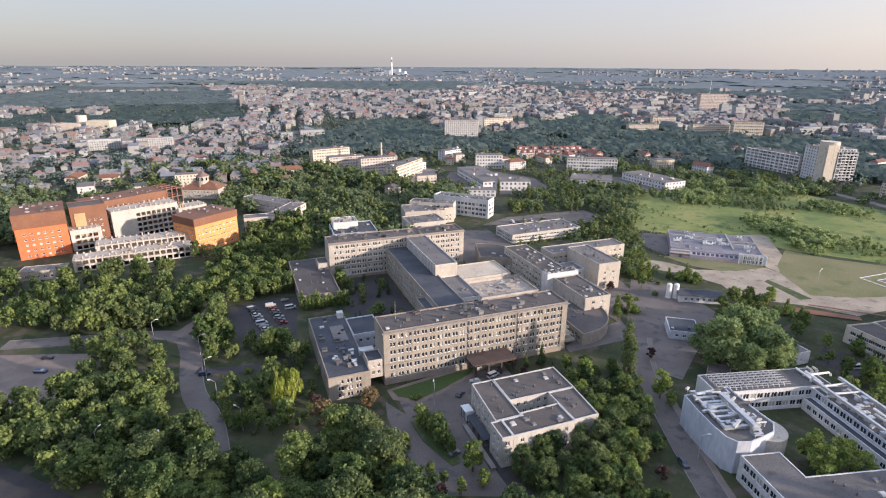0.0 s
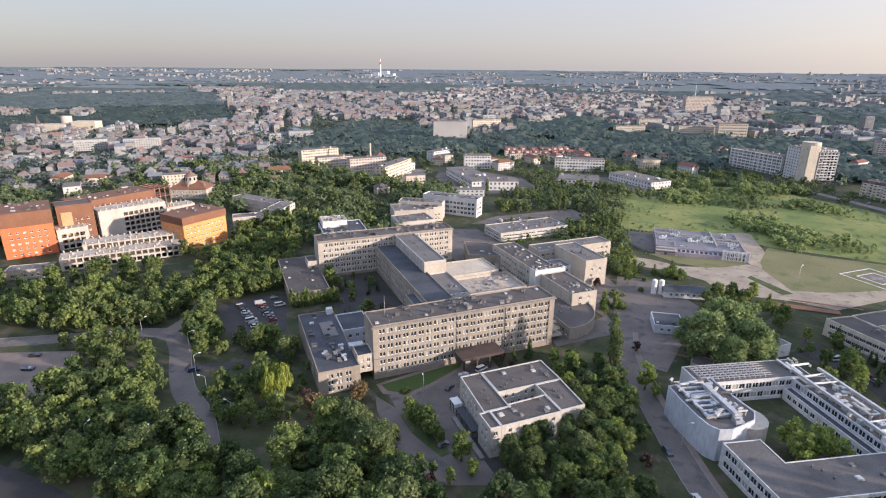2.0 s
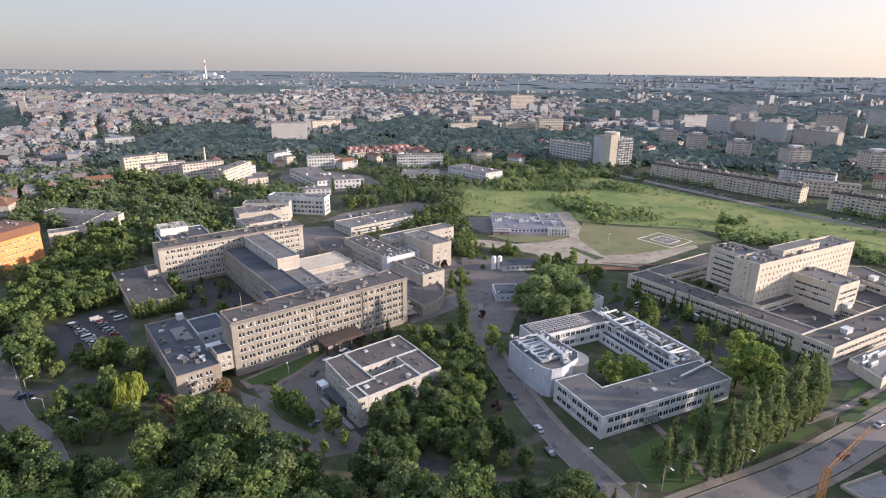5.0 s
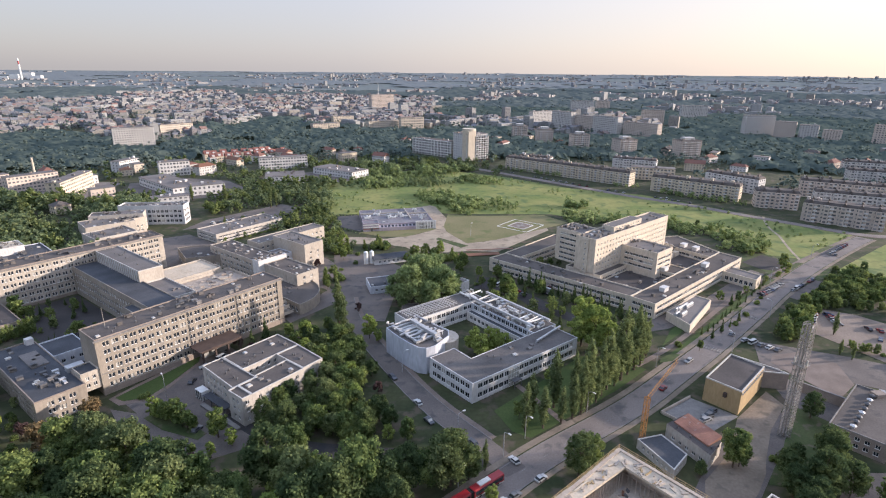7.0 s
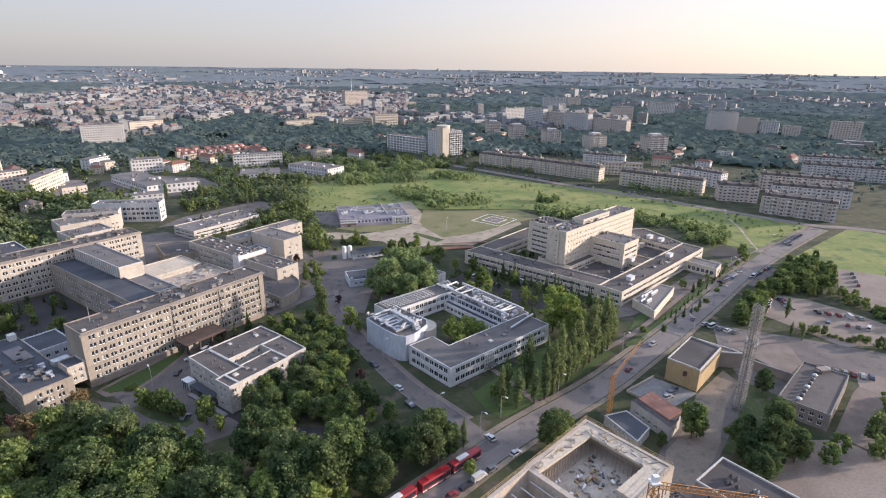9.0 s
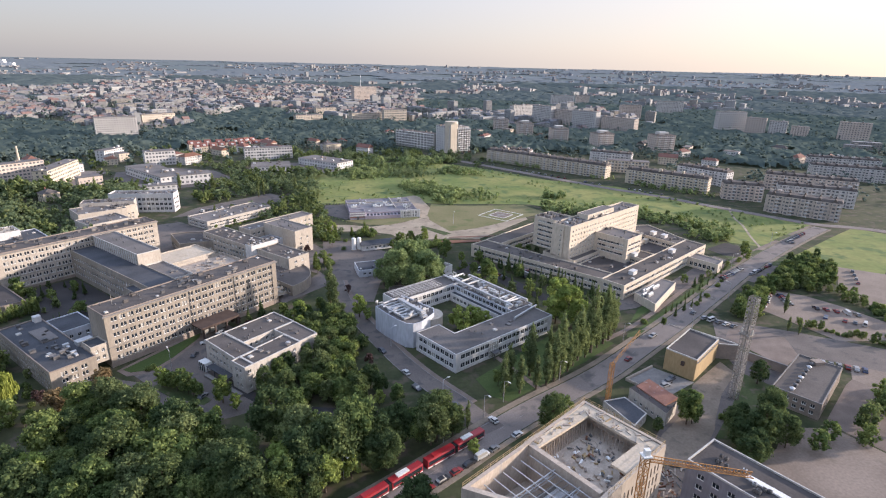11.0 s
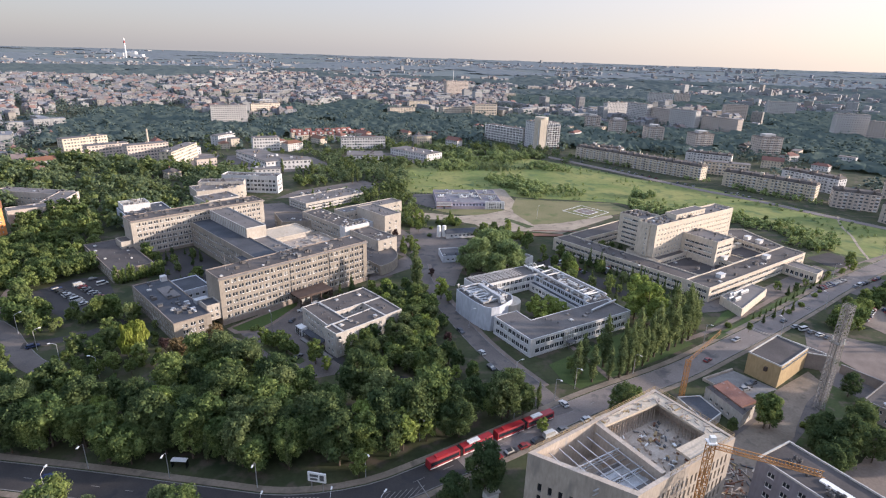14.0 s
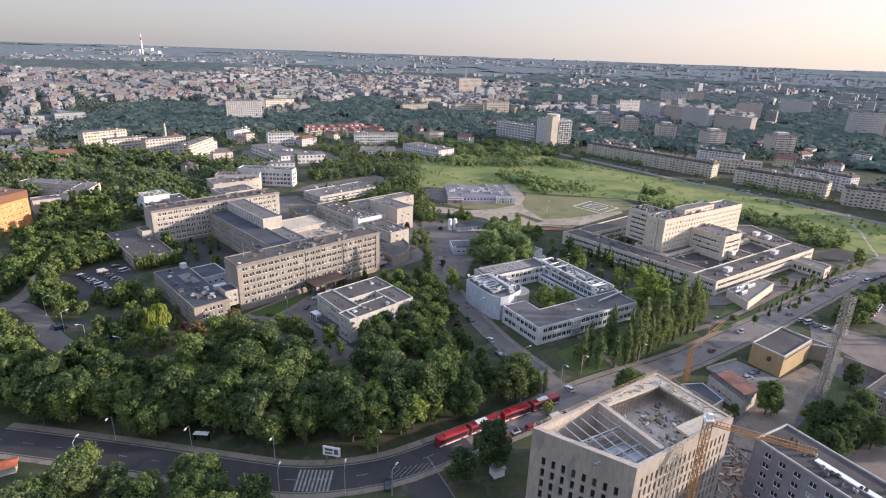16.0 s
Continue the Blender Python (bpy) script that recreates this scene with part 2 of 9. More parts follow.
M_OCHRE = surf("ochre_render", (0.33, 0.24, 0.128), (0.385, 0.282, 0.15), 0.12, 1.5, 0.85, 0.1, streak=0.3)
M_ORANGE = surf("orange_cladding", (0.52, 0.13, 0.052), (0.58, 0.162, 0.065), 0.1, 1.2, 0.7, 0.05, streak=0.3)
M_AMBER = surf("amber_cladding", (0.60, 0.235, 0.075), (0.66, 0.275, 0.095), 0.1, 1.2, 0.7, 0.05, streak=0.3)
M_RUSTCLAD = surf("rust_red_cladding", (0.30, 0.11, 0.055), (0.36, 0.14, 0.07), 0.1, 1.2, 0.7, 0.05, streak=0.3)
M_BROWNCLAD = surf("brown_cladding", (0.16, 0.075, 0.045), (0.20, 0.095, 0.055), 0.1, 1.5, 0.7, 0.05)
M_PURPLE = surf("mauve_grey_panel", (0.30, 0.26, 0.30), (0.38, 0.33, 0.36), 0.15, 1.5, 0.7, 0.05)
M_BROWN = surf("brown_canopy", (0.06, 0.042, 0.036), (0.085, 0.06, 0.05), 0.3, 3, 0.7, 0.05)
M_TILE_OLD = surf("old_brown_tiles", (0.15, 0.095, 0.075), (0.20, 0.13, 0.10), 0.2, 2.0, 0.9, 0.2)
M_RUST = surf("rusty_sheet", (0.20, 0.095, 0.07), (0.27, 0.135, 0.10), 0.2, 2.0, 0.75, 0.1, dirt=(0.30, 0.28, 0.27))
M_FRAME = surf("white_window_frame", (0.66, 0.66, 0.64), (0.72, 0.72, 0.70), 0.5, 4, 0.5, 0.0)
M_GLASS = glassy("window_glass", (0.025, 0.03, 0.038), (0.36, 0.35, 0.32), 0.14)
M_DARKGLASS = glassy("unlit_window_glass", (0.018, 0.02, 0.024), (0.06, 0.06, 0.06), 0.1, 0.2)
# distant panes: haze and sky reflection put into a mid-grey base colour
M_GLASS_HAZED = glassy("haze_paled_window_glass", (0.105, 0.11, 0.12), (0.24, 0.24, 0.245), 0.25)
M_TRUNK = surf("bark", (0.09, 0.07, 0.05), (0.13, 0.10, 0.075), 1.0, 6, 0.95, 0.3)
M_LEAF = leafy("broad_leaves", (0.098, 0.146, 0.056), (0.228, 0.272, 0.088), 0.26, 0.4)
M_LEAF_DARK = leafy("dark_leaves", (0.066, 0.1, 0.046), (0.146, 0.184, 0.072), 0.26, 0.42)
M_LEAF_LIGHT = leafy("light_leaves", (0.19, 0.25, 0.07), (0.30, 0.355, 0.105), 0.28, 0.36)
M_LEAF_WILLOW = leafy("willow_leaves", (0.23, 0.27, 0.06), (0.33, 0.36, 0.09), 0.25, 0.4)
M_LEAF_RED = leafy("copper_leaves", (0.15, 0.115, 0.06), (0.21, 0.15, 0.08))
M_LEAF_PLUM = leafy("plum_leaves", (0.07, 0.046, 0.044), (0.10, 0.066, 0.058))
M_LEAF_POPLAR = leafy("poplar_leaves", (0.122, 0.16, 0.074), (0.22, 0.258, 0.106), 0.3, 0.45)
# middle-distance leaves, lightened and blued to imitate a first touch of haze
M_HAZELEAF_MID = leafy("haze_tinted_wood_leaves", (0.13, 0.18, 0.102), (0.225, 0.275, 0.14), 0.22, 0.55)
# horizon leaves carry haze in their colour: almost grey and very pale
M_HAZELEAF = leafy("haze_paled_horizon_leaves", (0.27, 0.30, 0.31), (0.315, 0.34, 0.345), 0.05, 0.4)
# distance haze mixed into the field colour: paler and bluer than near ground
M_HAZE_FIELDS = surf("haze_tinted_fields", (0.155, 0.18, 0.178), (0.18, 0.20, 0.194), 0.004, 0.03, 1.0, 0.0, dirt=(0.19, 0.198, 0.182), dirt_at=0.56, spec=0.0)
# haze put into the leaf colours of far and river woods, bluer than near trees
M_HAZELEAF_FAR = leafy("haze_tinted_far_leaves", (0.155, 0.188, 0.182), (0.205, 0.238, 0.218), 0.1, 0.4)
M_HAZELEAF_RIVER = leafy("haze_tinted_river_leaves", (0.122, 0.166, 0.156), (0.186, 0.23, 0.19), 0.16, 0.55)
M_SCRUB = leafy("sunny_scrub_leaves", (0.175, 0.238, 0.105), (0.325, 0.385, 0.165), 0.24, 0.42)
M_LEAF_PARK = leafy("park_leaves", (0.08, 0.118, 0.053), (0.182, 0.22, 0.082), 0.24, 0.42)
M_RED = surf("red_enamel", (0.27, 0.016, 0.022), (0.32, 0.024, 0.028), 0.3, 3, 0.35, 0.0, spec=0.5)
M_RUBBER = surf("rubber", (0.02, 0.02, 0.02), (0.03, 0.03, 0.03), 1, 5, 0.9, 0.1)
M_CRANE = surf("crane_yellow", (0.36, 0.17, 0.055), (0.42, 0.21, 0.07), 0.4, 3, 0.6, 0.05, dirt=(0.35, 0.16, 0.06))
M_STEEL = surf("grey_steel", (0.24, 0.225, 0.205), (0.31, 0.29, 0.265), 0.4, 3, 0.6, 0.05, metal=0.2)
M_PAINTS = [surf("car_paint", c, tuple(1.1 * v for v in c), 0.5, 4, 0.3, 0.0, spec=0.5) for c in ((0.025, 0.025, 0.03), (0.12, 0.125, 0.135), (0.26, 0.26, 0.26), (0.06, 0.065, 0.075), (0.20, 0.025, 0.025), (0.03, 0.045, 0.10), (0.17, 0.17, 0.17), (0.44, 0.44, 0.43))]
M_ROADWHITE = surf("worn_road_paint", (0.17, 0.155, 0.14), (0.28, 0.26, 0.235), 0.6, 3, 0.8, 0.0)
M_FLATBEIGE = surf("pinkish_beige_render", (0.42, 0.36, 0.31), (0.48, 0.42, 0.36), 0.1, 0.9, 0.85, 0.05, streak=0.4)

# building tools
KEEP_OUT = []      # polygons where no tree grows


def keep_off(parent, poly):
    m = parent.matrix_basis
    KEEP_OUT.append([tuple((m @ Vector((x, y, 0)))[:2]) for x, y in poly])


class Arr:
    """Collects quads and triangles for one mesh."""
    def __init__(self):
        self.v, self.f, self.m = [], [], []

    def quad(self, a, b, c, d, m=0):
        n = len(self.v)
        self.v += [a, b, c, d]
        self.f.append((n, n + 1, n + 2, n + 3))
        self.m.append(m)

    def box(self, x0, x1, y0, y1, z0, z1, m=0, bottom=False):
        n = len(self.v)
        self.v += [(x0, y0, z0), (x1, y0, z0), (x1, y1, z0), (x0, y1, z0), (x0, y0, z1), (x1, y0, z1), (x1, y1, z1), (x0, y1, z1)]
        fs = [(0, 1, 5, 4), (1, 2, 6, 5), (2, 3, 7, 6), (3, 0, 4, 7), (4, 5, 6, 7)] + ([(3, 2, 1, 0)] if bottom else [])
        self.f += [tuple(n + k for k in q) for q in fs]
        self.m += [m] * len(fs)

    def prism(self, poly, z0, z1, m=0, mtop=None, sides=True):
        n, k = len(self.v), len(poly)
        self.v += [(x, y, z0) for x, y in poly] + [(x, y, z1) for x, y in poly]
        if sides:
            for i in range(k):
                j = (i + 1) % k
                self.f.append((n + i, n + j, n + k + j, n + k + i))
                self.m.append(m)
        self.f.append(tuple(n + k + i for i in range(k)))
        self.m.append(m if mtop is None else mtop)

    def beam(self, a, b, w, m=0):
        """A square bar from a to b."""
        a, b = Vector(a), Vector(b)
        d = (b - a).normalized()
        s = d.cross(Vector((0, 0, 1)) if abs(d.z) < 0.9 else Vector((1, 0, 0))).normalized() * (w / 2)
        t = d.cross(s).normalized() * (w / 2)
        n = len(self.v)
        for p in (a, b):
            self.v += [tuple(p + s + t), tuple(p - s + t), tuple(p - s - t), tuple(p + s - t)]
        for i in range(4):
            j = (i + 1) % 4
            self.f.append((n + i, n + j, n + 4 + j, n + 4 + i))
            self.m.append(m)
        self.f += [(n + 3, n + 2, n + 1, n), (n + 4, n + 5, n + 6, n + 7)]
        self.m += [m, m]

    def tube(self, a, b, r0, r1, k=8, m=0, cap=True):
        a, b = Vector(a), Vector(b)
        d = (b - a).normalized()
        s = d.cross(Vector((0, 0, 1)) if abs(d.z) < 0.9 else Vector((1, 0, 0))).normalized()
        t = d.cross(s)
        n = len(self.v)
        for p, r in ((a, r0), (b, r1)):
            for i in range(k):
                w = 2 * math.pi * i / k
                self.v.append(tuple(p + (s * math.cos(w) + t * math.sin(w)) * r))
        for i in range(k):
            j = (i + 1) % k
            self.f.append((n + i, n + j, n + k + j, n + k + i))
            self.m.append(m)
        if cap:
            self.f.append(tuple(n + k + i for i in range(k)))
            self.m.append(m)

    def mesh(self, name, mats):
        me = bpy.data.meshes.new(name)
        me.from_pydata(self.v, [], self.f)
        for x in mats if isinstance(mats, (list, tuple)) else [mats]:
            me.materials.append(x)
        me.polygons.foreach_set("material_index", self.m)
        me.update()
        b = bmesh.new()
        b.from_mesh(me)
        bmesh.ops.recalc_face_normals(b, faces=b.faces)
        b.to_mesh(me)
        b.free()
        return me


def fast_mesh(name, verts, faces, mats, index=None, smooth=False):
    """A mesh from numpy arrays of vertices and equal-sided faces."""
    me = bpy.data.meshes.new(name)
    k = faces.shape[1]
    me.vertices.add(len(verts))
    me.vertices.foreach_set("co", np.asarray(verts, np.float32).ravel())
    me.loops.add(faces.size)
    me.loops.foreach_set("vertex_index", faces.astype(np.int32).ravel())
    me.polygons.add(len(faces))
    me.polygons.foreach_set("loop_start", np.arange(0, faces.size, k, dtype=np.int32))
    for x in mats if isinstance(mats, (list, tuple)) else [mats]:
        me.materials.append(x)
    if index is not None:
        me.polygons.foreach_set("material_index", np.asarray(index, np.int32))
    if smooth:
        me.polygons.foreach_set("use_smooth", np.ones(len(faces), bool))
    me.update(calc_edges=True)
    return me


def thing(name, label, category, x=0.0, y=0.0, turn=0.0, z=0.0, group="", kind=""):
    ob = new(name)
    ob.empty_display_size = 0.5
    ob.matrix_basis = pose(x, y, z, 0, 0, turn)
    return tagged(ob, label, category, group, kind)


def part(name, data, mats, parent, label=""):
    """Links collected faces (or a ready mesh) as one mesh object under a thing or a part."""
    me = data.mesh(name, mats) if isinstance(data, Arr) else data
    ob = new(name, me)
    ob.parent = parent
    return tagged(ob, label)


WINDOWS = {}


def window_mesh(w, h, panes=2, frame=0.09, glass=None):
    """One connected piece: a frame whose faces step back to the panes."""
    key = (round(w, 2), round(h, 2), panes, glass)
    if key not in WINDOWS:
        xs, zs = [-w / 2], [0, frame * 2.2, h - frame, h]
        for i in range(panes):
            xs += [-w / 2 + w * i / panes + (frame if i == 0 else frame / 2), -w / 2 + w * (i + 1) / panes - (frame if i == panes - 1 else frame / 2)]
        xs.append(w / 2)
        v = [(x, -0.06, z) for z in zs for x in xs]
        k, f, m = len(xs), [], []
        for r in range(3):
            for c in range(k - 1):
                q = [r * k + c, r * k + c + 1, (r + 1) * k + c + 1, (r + 1) * k + c]
                if r == 1 and c % 2 == 1:
                    n = len(v)
                    v += [(v[p][0], 0.02, v[p][2]) for p in q]
                    f += [(q[s], q[(s + 1) % 4], n + (s + 1) % 4, n + s) for s in range(4)] + [(n, n + 1, n + 2, n + 3)]
                    m += [0, 0, 0, 0, 1]
                else:
                    f.append(tuple(q))
                    m.append(0)
        me = bpy.data.meshes.new("window")
        me.from_pydata(v, [], f)
        me.materials.append(M_FRAME if glass is None else M_DARKMETAL)
        me.materials.append(glass or M_GLASS)
        me.polygons.foreach_set("material_index", m)
        me.update()
        WINDOWS[key] = me
    return WINDOWS[key]


def facade(a, p0, p1, z0, z1, cells, m=0, depth=0.22):
    """A wall from p0 to p1 (outside on the right-hand side of the way) with openings; cells: list of (s0, s1, h0, h1) in metres
    along the wall and up. The cells must share columns and rows. Returns the poses of the windows."""
    dx, dy = p1[0] - p0[0], p1[1] - p0[1]
    ln = math.hypot(dx, dy)
    ux, uy = dx / ln, dy / ln
    nx, ny = uy, -ux
    at = lambda s, z, d=0.0: (p0[0] + ux * s - nx * d, p0[1] + uy * s - ny * d, z)
    ss = sorted({0.0, ln, *(c[0] for c in cells), *(c[1] for c in cells)})
    zs = sorted({z0, z1, *(c[2] for c in cells), *(c[3] for c in cells)})
    holes = {(c[0], c[2]) for c in cells}
    for zi in range(len(zs) - 1):
        run = None
        for si in range(len(ss) - 1):
            if (ss[si], zs[zi]) in holes:
                if run is not None:
                    a.quad(at(run, zs[zi]), at(ss[si], zs[zi]), at(ss[si], zs[zi + 1]), at(run, zs[zi + 1]), m)
                    run = None
            elif run is None:
                run = ss[si]
        if run is not None:
            a.quad(at(run, zs[zi]), at(ln, zs[zi]), at(ln, zs[zi + 1]), at(run, zs[zi + 1]), m)
    ang = math.atan2(uy, ux)
    out = []
    for s0, s1, h0, h1 in cells:
        a.quad(at(s0, h0), at(s1, h0), at(s1, h0, depth), at(s0, h0, depth), m)
        a.quad(at(s0, h1, depth), at(s1, h1, depth), at(s1, h1), at(s0, h1), m)
        a.quad(at(s0, h0), at(s0, h0, depth), at(s0, h1, depth), at(s0, h1), m)
        a.quad(at(s1, h0, depth), at(s1, h0), at(s1, h1), at(s1, h1, depth), m)
        x, y, z = at((s0 + s1) / 2, h0, depth - 0.02)
        out.append((Matrix.Translation((x, y, z)) @ Matrix.Rotation(ang, 4, "Z"), s1 - s0, h1 - h0))
    return out


def grid_cells(ln, rows, w, h, pitch, margin=1.2, pair=0.0):
    """Window cells in columns of equal pitch; rows: sill heights; pair: the pier between two windows set close together."""
    n = max(1, int((ln - 2 * margin) / pitch))
    gap = (ln - n * pitch) / 2
    cells = []
    for z in rows:
        for i in range(n):
            s = gap + pitch * (i + 0.5)
            if pair:
                cells += [(s - pair / 2 - w, s - pair / 2, z, z + h), (s + pair / 2, s + pair / 2 + w, z, z + h)]
            else:
                cells.append((s - w / 2, s + w / 2, z, z + h))
    return cells


COUNT = {}


def put_windows(wins, parent, panes=2, most=180, glass=None):
    """Windows as objects of their own, up to a limit on one thing; the rest of that thing's windows joined wing by wing."""
    top = parent.parent or parent
    rest = []
    for m, w, h in wins:
        COUNT[top.name] = COUNT.get(top.name, 0) + 1
        if COUNT[top.name] > most:
            rest.append((m, w, h))
            continue
        ob = new("window", window_mesh(w, h, panes, glass=glass))
        ob.parent = parent
        ob.matrix_basis = m
    if rest:
        v, f, idx = [], [], []
        for m, w, h in rest:
            me = window_mesh(w, h, panes, glass=glass)
            n = len(v)
            v += [tuple(m @ p.co) for p in me.vertices]
            f += [tuple(n + k for k in p.vertices) for p in me.polygons]
            idx += [p.material_index for p in me.polygons]
        me = bpy.data.meshes.new("glazing")
        me.from_pydata(v, [], f)
        me.materials.append(M_FRAME if glass is None else M_DARKMETAL)
        me.materials.append(glass or M_GLASS)
        me.polygons.foreach_set("material_index", idx)
        me.update()
        tagged(part("glazing", me, None, parent), kind="stuff")


def parapet(a, poly, z, h=0.5, t=0.35, m=0):
    """A rim along the edge of a roof; poly goes anticlockwise."""
    k = len(poly)
    c = (sum(p[0] for p in poly) / k, sum(p[1] for p in poly) / k)
    inner = []
    for i in range(k):
        p, q, r = Vector(poly[i - 1]), Vector(poly[i]), Vector(poly[(i + 1) % k])
        d1, d2 = (q - p).normalized(), (r - q).normalized()
        n1, n2 = Vector((-d1.y, d1.x)), Vector((-d2.y, d2.x))
        b = (n1 + n2)
        b = b / max(0.3, b.dot(n1))
        inner.append(tuple(q + b * t))
    for i in range(k):
        j = (i + 1) % k
        (ax, ay), (bx, by), (cx, cy), (dx, dy) = poly[i], poly[j], inner[j], inner[i]
        a.quad((ax, ay, z), (bx, by, z), (bx, by, z + h), (ax, ay, z + h), m)
        a.quad((ax, ay, z + h), (bx, by, z + h), (cx, cy, z + h), (dx, dy, z + h), m)
        a.quad((dx, dy, z + h), (cx, cy, z + h), (cx, cy, z), (dx, dy, z), m)


def wing(parent, name, rect, h, wall, roof, rows=(), win=(1.5, 1.6), pitch=3.2, sides="nesw", z0=-0.3, rim=0.45, label="", panes=2, rim_mat=None, margin=1.2, pair=0.0):
    """A flat-roofed wing in the thing's own axes: walls with openings, windows, a roof slab and its rim. rect: (u0, u1, v0, v1)."""
    u0, u1, v0, v1 = rect
    return wing_poly(parent, name, [(u0, v0), (u1, v0), (u1, v1), (u0, v1)], h, wall, roof, rows, win, pitch, [s in sides for s in "senw"], z0, rim, label, panes, rim_mat, margin, pair)


def wing_poly(parent, name, poly, h, wall, roof, rows=(), win=(1.5, 1.6), pitch=3.2, sides=None, z0=-0.3, rim=0.45, label="", panes=2, rim_mat=None, margin=1.2, pair=0.0):
    a, wins = Arr(), []
    k = len(poly)
    keep_off(parent, poly)
    for i in range(k):
        p, q = poly[i], poly[(i + 1) % k]
        ln = math.hypot(q[0] - p[0], q[1] - p[1])
        cells = grid_cells(ln, rows, win[0], win[1], pitch, margin, pair) if rows and (sides is None or sides[i]) and ln > pitch + 1 else []
        wins += facade(a, p, q, z0, h, cells)
    body = part(name, a, wall, parent, label)
    r = Arr()
    r.prism(poly, h - 0.25, h, sides=False)
    part("roof_slab", r, roof, body)
    if rim:
        e = Arr()
        parapet(e, [(x, y) for x, y in poly], h - 0.02, rim)
        part("parapet", e, rim_mat or wall, body)
    put_windows(wins, body, panes)
    return body


def roof_bits(parent, rect, z, n, rng, kinds="vhb"):
    """Vents, hatches and boxes scattered over a roof, each its own part."""
    u0, u1, v0, v1 = rect
    for _ in range(n):
        x, y = rng.uniform(u0, u1), rng.uniform(v0, v1)
        k = rng.choice(kinds)
        a = Arr()
        if k == "v":
            a.tube((x, y, z - 0.05), (x, y, z + 0.7), 0.25, 0.22, 8)
            a.tube((x, y, z + 0.7), (x, y, z + 0.95), 0.42, 0.1, 8)
            part("roof_vent", a, M_DARKMETAL, parent)
        elif k == "h":
            s = rng.uniform(0.5, 0.9)
            a.box(x - s, x + s, y - s, y + s, z - 0.05, z + 0.35)
            a.box(x - s * 0.85, x + s * 0.85, y - s * 0.85, y + s * 0.85, z + 0.35, z + 0.5)
            part("roof_hatch", a, rng.choice((M_PARAPET, M_KERB, M_ROOF2, M_METAL)), parent)
        else:
            w, d = rng.uniform(0.5, 1.1), rng.uniform(0.4, 0.7)
            a.box(x - w, x + w, y - d, y + d, z - 0.05, z + rng.uniform(0.7, 1.3))
            a.box(x - w - 0.08, x + w + 0.08, y - d - 0.08, y + d + 0.08, z + 1.3, z + 1.4, 0, True)
            part("roof_box", a, rng.choice([M_GREYROOF, M_KERB, M_DARKMETAL]), parent)

# ground, far hills, roads
def ground_height(x, y):
    r = math.hypot(x, y - 50)
    far = max(0.0, r - 900.0) / 4000.0
    return 88.0 * min(1.0, far) ** 1.5


def local(u, v):
    """From the old hospital's axes to the world."""
    c, s = math.cos(radians(43)), math.sin(radians(43))
    return -88.3 + u * c - v * s, 153.5 + u * s + v * c


def smooth_sheet():
    rings = [0, 60, 120, 180, 260, 360, 480, 640, 820, 1000, 1250, 1500, 1800, 2100, 2500, 2900, 3300, 3700, 4100, 4400, 4700, 4880]
    k = 96
    v, f = [(0, 50, 0)], []
    for r in rings[1:]:
        for i in range(k):
            w = 2 * math.pi * i / k
            x, y = r * math.cos(w), 50 + r * math.sin(w)
            wob = 4 * noise.noise((x * 0.0012, y * 0.0012, 3.1)) * min(1, max(0, r - 900) / 1500)
            v.append((x, y, ground_height(x, y) + wob))
    f += [(0, 1 + i, 1 + (i + 1) % k) for i in range(k)]
    for j in range(len(rings) - 2):
        for i in range(k):
            a, b = 1 + j * k + i, 1 + j * k + (i + 1) % k
            f.append((a, a + k, b + k, b))
    me = bpy.data.meshes.new("ground")
    me.from_pydata(v, [], f)
    me.materials.append(M_GROUND)
    # beyond 1400 m the ground takes the haze-paled colour
    me.materials.append(M_HAZE_FIELDS)
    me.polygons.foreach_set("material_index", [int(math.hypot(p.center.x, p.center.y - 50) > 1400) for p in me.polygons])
    me.polygons.foreach_set("use_smooth", np.ones(len(me.polygons), bool))
    me.update()
    return me


tagged(new("ground", smooth_sheet()), "green grassy ground, its far rings paled in colour for haze", "ground", kind="structure")

def inside(p, poly):
    x, y, hit = p[0], p[1], False
    for i in range(len(poly)):
        (x0, y0), (x1, y1) = poly[i - 1], poly[i]
        if (y0 > y) != (y1 > y) and x < (x1 - x0) * (y - y0) / (y1 - y0) + x0:
            hit = not hit
    return hit


def sheet(name, poly, mat, z, label, category, keep=True, kind="structure", edge=0.0):
    a = Arr()
    a.prism(poly, z - 0.3, z)
    ob = new(name, a.mesh(name, mat))
    if keep:
        KEEP_OUT.append(poly)
    return tagged(ob, label, category, kind=kind)


def curve_points(pts, step=6.0):
    """A smooth line through the points (Catmull-Rom)."""
    out = []
    p = [pts[0], *pts, pts[-1]]
    for i in range(1, len(p) - 2):
        a, b, c, d = (Vector(q) for q in p[i - 1:i + 3])
        n = max(1, int((c - b).length / step))
        for j in range(n):
            t = j / n
            out.append(0.5 * (2 * b + (c - a) * t + (2 * a - 5 * b + 4 * c - d) * t * t + (3 * b - a - 3 * c + d) * t ** 3))
    out.append(Vector(pts[-1]))
    return out


def offset_line(line, d):
    out = []
    for i, p in enumerate(line):
        t = (line[min(i + 1, len(line) - 1)] - line[max(i - 1, 0)]).normalized()
        out.append(p + Vector((-t.y, t.x)) * d)
    return out


